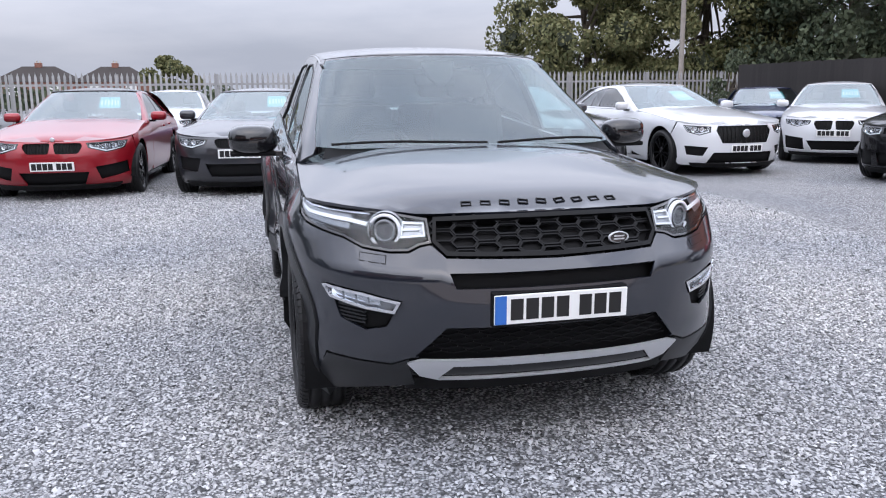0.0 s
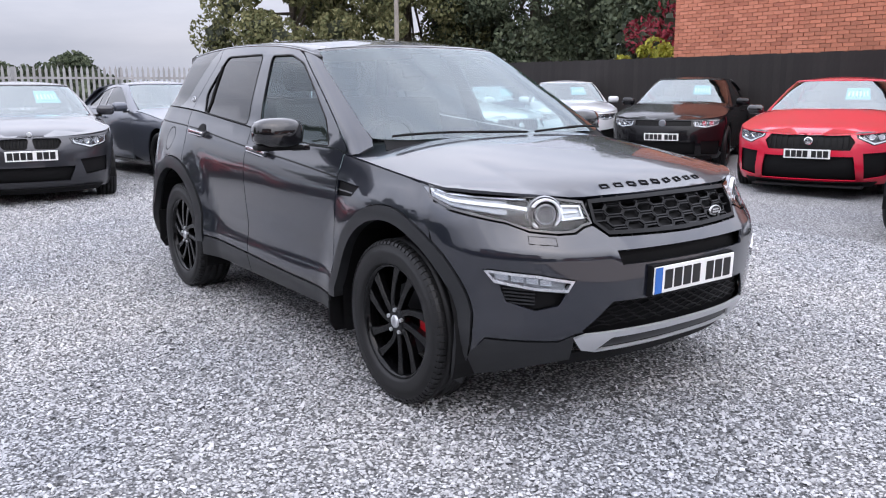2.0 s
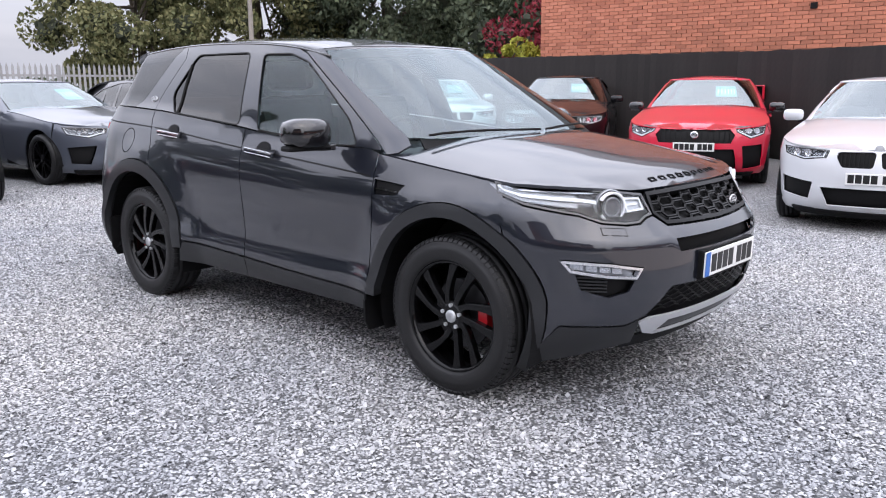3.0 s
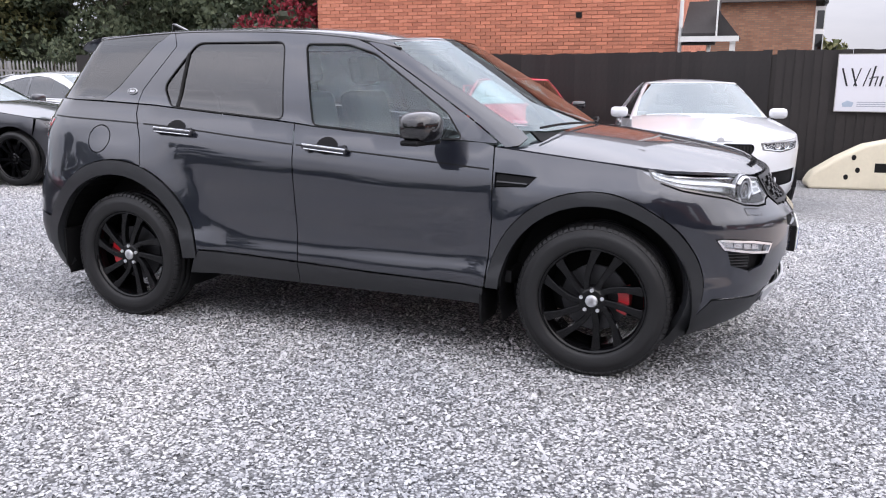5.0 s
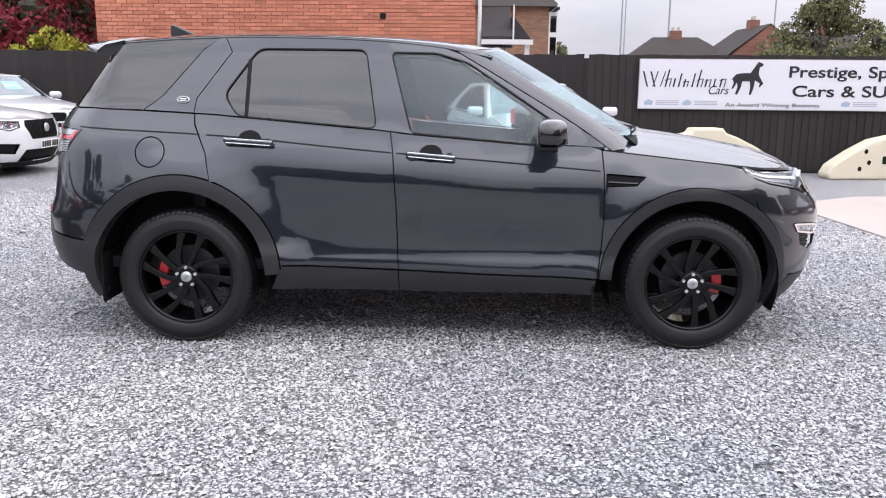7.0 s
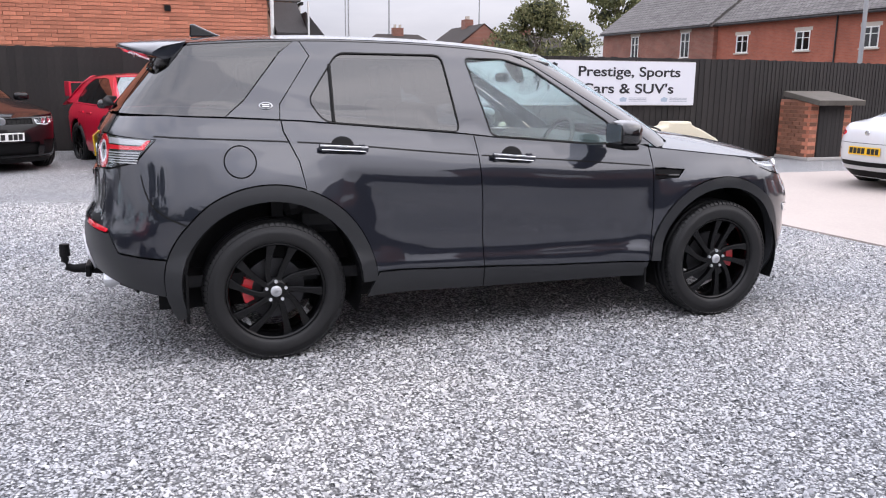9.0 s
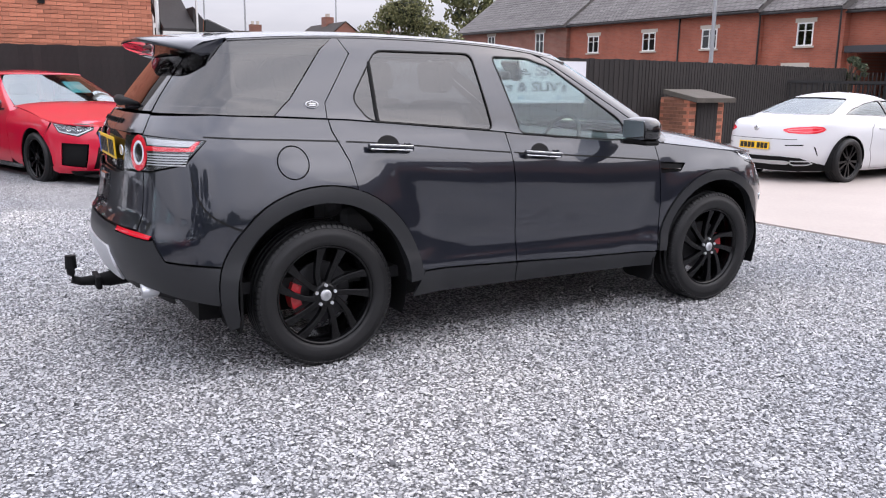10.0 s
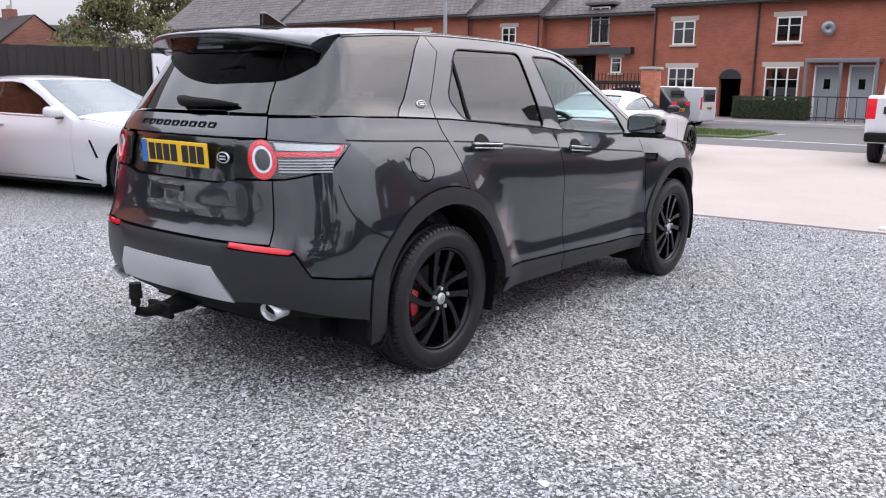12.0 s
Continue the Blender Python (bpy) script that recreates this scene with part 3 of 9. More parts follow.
# doors, wings and quarters, built for the driver's side and mirrored
SHUT_F = [(-0.861, 1.076), (-0.870, 0.968), (-0.876, 0.72), (-0.866, 0.55), (-0.849, 0.398)]
SHUT_B = [(0.258, 1.160), (0.243, 1.05), (0.226, 0.80), (0.212, 0.432)]
SHUT_R = [(1.308, 1.245), (1.300, 1.19), (1.233, 1.041), (1.205, 0.893)]
BONNET_SHUT = [(-0.861, 1.078), (-1.066, 1.056), (-1.456, 1.016), (-1.59, 1.004), (-1.95, 0.982), (-2.1, 0.965)]


def sides(mirror):
    kw = dict(mirror=mirror, d=0.06)
    # front wing
    p = [(-0.862, 1.076), (-0.870, 0.968), (-0.876, 0.72), (-0.866, 0.55), (-0.852, 0.41)]
    p += arch(*FW, 0.512, 2, 128)
    p += [(-1.70, 0.945), (-1.59, 1.000), (-1.456, 1.014), (-1.066, 1.054)]
    vent = [(-0.885, 0.955), (-1.085, 0.942), (-1.04, 0.897), (-0.885, 0.889)]
    p2 = [(S.sy(y), z) for y, z in p]
    panel("front_wing", p2, S.front, M_GREY, hero, holes=[[(S.sy(y), z) for y, z in vent]], **kw)
    panel("wing_vent", [(S.sy(y), z) for y, z in vent], S.front, M_MATT, hero, lift=-0.012, d=0.04, mirror=mirror)
    panel("vent_bar", [(S.sy(y), z) for y, z in [(-0.89, 0.922), (-1.055, 0.915), (-1.045, 0.904), (-0.89, 0.908)]], S.front, M_TRIM, hero, lift=0.0, d=0.04, mirror=mirror)
    # front door and rear door
    fd = [(-0.861, 1.078)] + [(-0.80, 1.095), (-0.471, 1.098), (0.156, 1.148)] + SHUT_B + [(-0.236, 0.413)] + SHUT_F[::-1]
    door = panel("front_door", fd, S.side, M_GREY, hero, **kw)
    rd = SHUT_B[::-1] + [(0.335, 1.168), (1.06, 1.228)] + [(1.20, 1.24)] + SHUT_R + arch(*RW, 0.548, 112, 178)[0:] + [(0.83, 0.452)]
    rdoor = panel("rear_door", rd, S.side, M_GREY, hero, **kw)
    # sill cladding, under each door
    panel("door_cladding", [(-0.849, 0.394), (-0.236, 0.409), (0.212, 0.428), (0.208, 0.310), (-0.83, 0.305)], S.side, M_CLAD, hero, lift=0.004, **kw)
    panel("door_cladding", [(0.212, 0.428), (0.83, 0.448), (0.86, 0.40), (0.90, 0.315), (0.208, 0.310)], S.side, M_CLAD, hero, lift=0.004, **kw)
    # wheel-arch cladding
    for (cy, cz), r0, r1 in ((FW, 0.445, 0.512), (RW, 0.462, 0.546)):
        a0, a1 = (2, 205) if cy < 0 else (-14, 178)
        ring = arch(cy, cz, r1, a0, a1, 30) + arch(cy, cz, r0, a1, a0, 30)
        if cy < 0:
            panel("wheel_arch", [(S.sy(y), z) for y, z in ring], S.front, M_CLAD, hero, lift=0.010, d=0.05, rim=0.05, mirror=mirror)
        else:
            panel("wheel_arch", [(S.ty(y), z) for y, z in ring], S.back, M_CLAD, hero, lift=0.010, d=0.05, rim=0.05, mirror=mirror)
    # rear quarter with its pillar up to the roof
    q = [(1.308, 1.245), (1.302, 1.19), (1.233, 1.041), (1.205, 0.893)] + arch(*RW, 0.548, 109, 20)
    q = [(S.ty(y), z) for y, z in q]
    q += [(S.ty(1.90), 0.578), (S.tx(0.805), 0.600), (S.tx(0.745), 0.700), (S.tx(0.640), 0.722), (S.tx(0.640), 1.0), (S.tx(0.70), 1.005), (S.ty(2.06), 1.045), (S.ty(1.955), 1.155), (S.tx(0.63), 1.170), (S.tx(0.615), 1.262), (S.ty(1.927), 1.270), (S.ty(1.583), 1.258)]
    cap = [(S.ty(1.527 + 0.078 * math.cos(a * math.pi / 12)), 1.046 + 0.078 * math.sin(a * math.pi / 12)) for a in range(24)]
    panel("rear_quarter", q, S.back, M_GREY, hero, holes=[cap], **kw)
    panel("fuel_flap", cap, S.back, M_GREY, hero, d=0.03, gap=0.0035, mirror=mirror)
    # window frames and pillars
    G_F = rounded([(0.262, 1.575), (0.148, 1.156), (-0.471, 1.104), (-0.69, 1.105), (-0.60, 1.225), (-0.151, 1.522), (0.02, 1.572)], 0.03)
    G_R = rounded([(0.983, 1.590), (1.157, 1.345), (1.081, 1.236), (0.335, 1.176), (0.401, 1.588)], 0.045)
    G_Q = rounded([(1.70, 1.585), (1.285, 1.585), (1.486, 1.345), (1.583, 1.272), (1.95, 1.284)], 0.05)
    ys = lambda z: S.rake(z) + S.bow
    outer = [(ys(z), z) for z in (1.10, 1.2, 1.3, 1.4, 1.5, 1.57)]
    outer = [(ys(1.10), 1.088)] + outer
    outer += [(y, S.top(y) - 0.001) for y in (0.02, 0.15, 0.33, 0.65, 1.0, 1.18)]
    outer += [(1.13, 1.572), (1.305, 1.325), (1.312, 1.248), (1.20, 1.243), (1.06, 1.231), (0.335, 1.171), (0.258, 1.163), (0.156, 1.151), (-0.471, 1.101), (-0.70, 1.098)]
    panel("window_frame", outer, S.side, M_GREY, hero, holes=[G_F, G_R], d=0.06, mirror=mirror, gap=0.002)
    panel("front_window", G_F, S.side, M_GLASS, hero, lift=-0.006, d=0.08, rim=0, gap=0.0, mirror=mirror).visible_shadow = False
    panel("rear_window", G_R, S.side, M_DARKGLASS, hero, lift=-0.006, d=0.08, rim=0, gap=0, mirror=mirror)
    sb = 1 if mirror else -1
    bar_line = [(1.030 + 0.012 * (1.53 - z), z) for z in (1.234, 1.30, 1.36, 1.42, 1.48, 1.53)]
    part("window_bar", sweep([(sb * (S.half(y, z) - 0.004), y, z) for y, z in bar_line], 0.010, 6), M_RUBBER, hero)
    # black seals round the side windows
    for edge in (G_F, G_R):
        panel("window_seal", inset(edge, -0.005), S.side, M_RUBBER, hero, holes=[inset(edge, 0.002)], lift=0.0015, d=0.05, gap=0, rim=0.004, mirror=mirror)
    pillar = [(1.13, 1.572), (1.305, 1.325), (1.312, 1.248), (1.583, 1.262), (1.486, 1.342), (1.285, 1.588), (1.196, S.top(1.196) - 0.003), (1.178, S.top(1.178) - 0.003)]
    panel("rear_pillar", pillar, S.side, M_GREY, hero, d=0.06, mirror=mirror)
    GQ = [(S.ty(y), z) for y, z in G_Q]
    outq = [(S.ty(y), z) for y, z in [(1.19, S.top(1.19) - 0.004), (1.35, S.top(1.35) - 0.004), (1.5, S.top(1.5) - 0.004), (1.66, S.top(1.66) - 0.004)]] + [(S.ty(1.70) - 0.03, 1.628), (S.tx(0.66), 1.622), (S.tx(0.585), 1.600), (S.tx(0.595), 1.50), (S.tx(0.608), 1.273), (S.ty(1.95), 1.272), (S.ty(1.583), 1.262), (S.ty(1.486), 1.342), (S.ty(1.285), 1.588)]
    panel("quarter_window", outq, S.back, M_DARKGLASS, hero, d=0.06, rim=0.008, lift=-0.002, mirror=mirror)
    # drip rail along the roof
    s = 1 if mirror else -1
    ys_ = [-0.28 + 2.02 * i / 24 for i in range(25)]
    part("drip_rail", sweep([(s * (S.half(a, S.top(a)) + 0.002), a, S.top(a) - 0.012) for a in ys_], 0.009, 6), M_TRIM, hero, smooth=True)
    # dark strip from the wing to the tail lamp: the crease's shadow painted on
    line = smooth_curve([(-0.85, 0.969), (-0.202, 1.020), (0.241, 1.052), (0.568, 1.080), (1.144, 1.131), (2.0, 1.172)])
    for a, b in ((-0.85, 0.225), (0.25, 1.235)):
        pts = [(a + (b - a) * i / 10, line(a + (b - a) * i / 10) + 0.0035) for i in range(11)] + [(b + (a - b) * i / 10, line(b + (a - b) * i / 10) - 0.0035) for i in range(11)]
        panel("crease_shadow", pts, S.side, M_RUBBER, hero, lift=0.0015, d=0.1, gap=0, rim=0, mirror=mirror)
    pts = [(1.27 + 0.7 * i / 8, line(1.27 + 0.7 * i / 8) + 0.0035) for i in range(9)] + [(1.97 - 0.7 * i / 8, line(1.97 - 0.7 * i / 8) - 0.0035) for i in range(9)]
    panel("crease_shadow", [(S.ty(y), z) for y, z in pts], S.back, M_RUBBER, hero, lift=0.0015, d=0.1, gap=0, rim=0, mirror=mirror)
    # seam between the quarter and the bumper's upper corner
    seam = smooth_curve([(1.80, 0.742), (1.90, 0.785), (1.97, 0.835), (2.01, 0.90), (2.035, 0.985)])
    yy = [1.80 + 0.235 * i / 12 for i in range(13)]
    pts = [(y, seam(y) + 0.004) for y in yy] + [(y + 0.003, seam(y) - 0.004) for y in yy[::-1]]
    panel("bumper_seam", [(S.ty(y), z) for y, z in pts], S.back, M_RUBBER, hero, lift=0.0015, d=0.1, gap=0, rim=0, mirror=mirror)
    # door handles
    for y0, z0, y1, z1, owner in ((0.173, 1.050, -0.089, 1.028, door), (1.134, 1.113, 0.871, 1.097, rdoor)):
        cy, cz = (y0 + y1) / 2 - 0.0, (z0 + z1) / 2
        cup = [(cy + 0.060 * math.cos(k * math.pi / 10), cz + 0.012 + 0.044 * math.sin(k * math.pi / 10)) for k in range(20)]
        panel("handle_cup", cup, S.side, M_MATT, owner, lift=0.0045, d=0.03, rim=0, gap=0, mirror=mirror)
        hx = S.half(cy, cz) + 0.028
        tilt = math.degrees(math.atan2(z0 - z1, y0 - y1))
        m = pose(s * hx, cy, cz, tilt, 0, 0)
        b = box((-0.010, -0.131, -0.016), (0.010, 0.131, 0.016), m, bevel=0.008)
        part("handle", b, M_GREY, owner)
        part("chrome_strip", box((-0.0125 if s < 0 else -0.0095, -0.126, 0.004), (0.0095 if s < 0 else 0.0125, 0.126, 0.0135), m, bevel=0.002), M_CHROME, owner)
        part("chrome_strip", box((-0.0125 if s < 0 else -0.0095, -0.118, -0.0145), (0.0095 if s < 0 else 0.0125, 0.118, -0.009), m, bevel=0.002), M_CHROME, owner)
        for e in (-0.10, 0.10):
            part("handle_mount", box((-0.03, e - 0.012, -0.010), (0.0, e + 0.012, 0.010), pose(s * hx, cy, cz, tilt, 0, 0 if s > 0 else 180)), M_GREY, owner)
    # mudflaps
    for fy, z1, z0 in ((-0.845, 0.40, 0.20), (1.80, 0.50, 0.235)):
        b = extrude([(-0.95, z1), (-0.68, z1), (-0.68, z0 + 0.02), (-0.72, z0), (-0.92, z0), (-0.95, z0 + 0.05)], 0.014, pose(0, fy + 0.02, 0, 90, 0, 0), bevel=0.003)
        if mirror:
            bmesh.ops.transform(b, matrix=Matrix.Diagonal((-1, 1, 1, 1)), verts=b.verts)
        part("mudflap", b, M_MATT, hero)
    # badge on the pillar
    c0 = Vector(S.side(1.377, 1.315))
    nn = (Vector(S.side(1.387, 1.315)) - c0).cross(Vector(S.side(1.377, 1.325)) - c0).normalized()
    nn = nn if nn.x < 0 else -nn
    if mirror:
        c0.x, nn.x = -c0.x, -nn.x
    on = Matrix.Translation(c0 + nn * 0.003) @ nn.to_track_quat("X", "Z").to_matrix().to_4x4() @ Matrix.Diagonal((1, 1, 0.55, 1))
    oval_badge("pillar_badge", on, hero, 0.036, 24)



both(sides)
inner_skin(hero)
roof_sheet(S, M_GREY, hero, 1.615, 1.86, dome=0.042)
# windscreen and its pillars
gq = 0.75
scr = [(-gq + 0.03, 1.15), (-0.3, 1.135), (0, 1.13), (0.3, 1.135), (gq - 0.03, 1.15), (gq, 1.22), (gq + 0.06, 1.50), (gq + 0.04, 1.582), (0.3, 1.602), (0, 1.606), (-0.3, 1.602), (-gq - 0.04, 1.582), (-gq - 0.06, 1.50), (-gq, 1.22)]
ws = panel("windscreen", scr, S.screen, M_SCREEN, hero, d=0.07, gap=0, rim=0.006)
ws.visible_shadow = False
for s in (1, -1):
    pil = [(s * (gq - 0.03), 1.15), (s * gq, 1.22), (s * (gq + 0.06), 1.50), (s * (gq + 0.04), 1.596), (s * 0.90, 1.592), (s * 0.995, 1.585), (s * 0.995, 1.072), (s * 0.88, 1.082), (s * 0.74, 1.115)]
    panel("windscreen_pillar", pil, S.screen, M_GREY, hero, d=0.05, gap=0.002)
head_rail = [(-gq - 0.04, 1.584), (-0.3, 1.604), (0, 1.608), (0.3, 1.604), (gq + 0.04, 1.584), (gq + 0.04, 1.60), (0.3, 1.622), (0, 1.626), (-0.3, 1.622), (-gq - 0.04, 1.60)]
panel("screen_header", head_rail, S.screen, M_TRIM, hero, d=0.06, gap=0, lift=-0.002)
bonnet, bonnet_surf = bonnet_sheet(S, M_GREY, hero, crown=[(-2.16, 0.915), (-2.10, 0.950), (-2.02, 1.000), (-1.9, 1.040), (-1.71, 1.078), (-1.42, 1.122), (-1.12, 1.155), (-0.9, 1.17)],
                                   shut=sorted(BONNET_SHUT), front_z=0.955, y_tip=-1.60, y_rear=-0.866, y_rear_mid=-1.13, d=0.045,
                                   lip=smooth_curve([(0.0, 0.959), (0.30, 0.958), (0.47, 0.952), (0.60, 0.968), (0.72, 0.980), (0.80, 0.988), (0.95, 1.0)]))


# nose: bumper with its openings, grilles, lamps
def NX(x, z):
    return (S.nx(x), z)


LAMP = [(S.sy(-1.592, 1.0), 1.000), (S.sy(-1.665), 0.952), (S.sy(-1.80), 0.912), NX(0.755, 0.872), NX(0.69, 0.840), NX(0.60, 0.828), NX(0.535, 0.830), NX(0.492, 0.850), NX(0.45, 0.857), NX(0.470, 0.944), NX(0.60, 0.962), NX(0.72, 0.974), (S.sy(-1.90, 0.97), 0.982), (S.sy(-1.72), 0.995)]
GRILLE = [NX(-0.452, 0.948), NX(-0.25, 0.953), NX(0, 0.954), NX(0.25, 0.953), NX(0.452, 0.948), NX(0.45, 0.86), NX(0.405, 0.812), NX(0, 0.802), NX(-0.405, 0.812), NX(-0.45, 0.86)]
SLOT = [NX(-0.40, 0.757), NX(0.40, 0.757), NX(0.382, 0.705), NX(-0.382, 0.705)]
LOWER = [NX(-0.42, 0.553), NX(0.42, 0.553), NX(0.515, 0.44), NX(0.50, 0.432), NX(-0.50, 0.432), NX(-0.515, 0.44)]
FOG = [NX(0.575, 0.652), NX(0.70, 0.678), NX(0.825, 0.694), NX(0.838, 0.690), NX(0.815, 0.642), NX(0.70, 0.615), NX(0.60, 0.605)]
FOGLOW = [NX(0.61, 0.598), NX(0.80, 0.630), NX(0.785, 0.57), NX(0.70, 0.535), NX(0.63, 0.555)]
flip = lambda p: [(-a, b) for a, b in p][::-1]
half_edge = [(S.sy(yy), zz) for yy, zz in arch(*FW, 0.514, 128.6, 186, 14)] + [(S.sy(-1.93), 0.415)]
bump = [NX(0, 0.800), NX(0.405, 0.810), NX(0.448, 0.850), NX(0.456, 0.853), NX(0.492, 0.846), NX(0.535, 0.826), NX(0.60, 0.824), NX(0.69, 0.836), NX(0.755, 0.868), (S.sy(-1.80), 0.908), (S.sy(-1.665), 0.949)] + half_edge + [NX(0.60, 0.400), NX(0.53, 0.430), NX(0.0, 0.428)]
bump = bump + [(-a, b) for a, b in bump[::-1] if a > 1e-6]
bumper = panel("front_bumper", bump, S.front, M_GREY, hero, holes=[SLOT, LOWER, FOG, flip(FOG), FOGLOW, flip(FOGLOW)], d=0.06)
val = [NX(0.54, 0.425), NX(0.60, 0.397), (S.sy(-1.93), 0.411)] + [(S.sy(yy), zz) for yy, zz in arch(*FW, 0.50, 188, 200, 4)] + [NX(0.66, 0.275), NX(0.52, 0.30)]
for sgn in (1, -1):
    pp = val if sgn > 0 else flip(val)
    panel("bumper_valance", pp, S.front, M_CLAD, bumper, d=0.06)
panel("under_tray", [NX(-0.60, 0.33), NX(0.60, 0.33), NX(0.55, 0.26), NX(-0.55, 0.26)], S.front, M_MATT, bumper, d=0.1, lift=-0.01)
# silver chin with a dark slot in it
CHIN = [NX(-0.50, 0.430), NX(0.50, 0.430), NX(0.55, 0.412), NX(0.50, 0.352), NX(0.43, 0.333), NX(-0.43, 0.333), NX(-0.50, 0.352), NX(-0.55, 0.412)]
CHINSLOT = [NX(-0.38, 0.397), NX(0.38, 0.397), NX(0.43, 0.346), NX(-0.43, 0.346)]
panel("chin_plate", CHIN, S.front, M_SILVER, bumper, holes=[CHINSLOT], d=0.05, lift=0.008)
panel("chin_slot", CHINSLOT, S.front, M_CLAD, bumper, d=0.08, lift=-0.004)


def set_back(f, depth):
    def g(d, z):
        x, y, zz = f(d, z)
        return (x, y + depth, zz)
    return g


panel("bumper_slot", SLOT, set_back(S.front, 0.05), M_MATT, bumper, d=0.08, rim=0, gap=-0.01)
panel("lower_grille_back", LOWER, set_back(S.front, 0.07), M_MATT, bumper, d=0.1, rim=0, gap=-0.015)
# lower grille mesh: wavy bars
bm = bmesh.new()
for k in range(6):
    z = 0.450 + k * 0.0185
    w = 0.50 - (z - 0.44) * 0.8
    pts = []
    n = 44
    for i in range(n + 1):
        x = -w + 2 * w * i / n
        p = S.front(S.nx(x), z + 0.006 * math.sin(i * math.pi / 2 + k * math.pi))
        pts.append((p[0], p[1] + 0.030, p[2]))
    for a, b in zip(pts, pts[1:]):
        add_tube(bm, a, b, 0.0042, n=5)
part("lower_grille", bm, M_GRILLE, bumper, "black honeycomb lower grille")
# main grille: frame, back, honeycomb
GIN = inset(GRILLE, 0.020)
grille = panel("grille_frame", GRILLE, S.front, M_GRILLE, hero, holes=[GIN], d=0.05, lift=0.004, rim=0.04)
panel("grille_back", GIN, set_back(S.front, 0.06), M_MATT, grille, d=0.1, rim=0, gap=-0.02)
bm = bmesh.new()
cell, rows = 0.082, 4
for r in range(rows):
    zc = 0.818 + r * 0.042
    for c in range(-5, 6):
        xc = c * cell
        zc = 0.814 + r * 0.042 + (0.021 if c % 2 else 0)
        if zc > 0.945:
            continue
        if abs(xc) > 0.42 + 0.012 * r - cell * 0.25:
            continue
        hx = [(-0.047, 0), (-0.030, 0.0165), (0.030, 0.0165), (0.047, 0), (0.030, -0.0165), (-0.030, -0.0165)]
        q = []
        for hxx, hz in hx:
            p = S.front(S.nx(xc + hxx), zc + hz)
            q.append((p[0], p[1] + 0.014, p[2]))
        for a, b in zip(q, q[1:] + q[:1]):
            add_tube(bm, a, b, 0.0058, n=5)
part("grille_mesh", bm, M_GRILLE, grille, "gloss black honeycomb mesh")
p = S.front(S.nx(-0.275), 0.850)
oval_badge("grille_badge", Matrix.Translation((p[0], p[1] + 0.004, p[2])) @ pose(0, 0, 0, 0, 0, -86) @ Matrix.Diagonal((1, 1, 0.52, 1)), grille, 0.045)
number_plate(hero, Matrix.Translation((0, -2.262, 0.627)) @ pose(0, 0, 0, 2, 0, 0))
part("plate_holder", box((-0.265, -2.256, 0.560), (0.265, -2.20, 0.69), bevel=0.004), M_MATT, bumper)
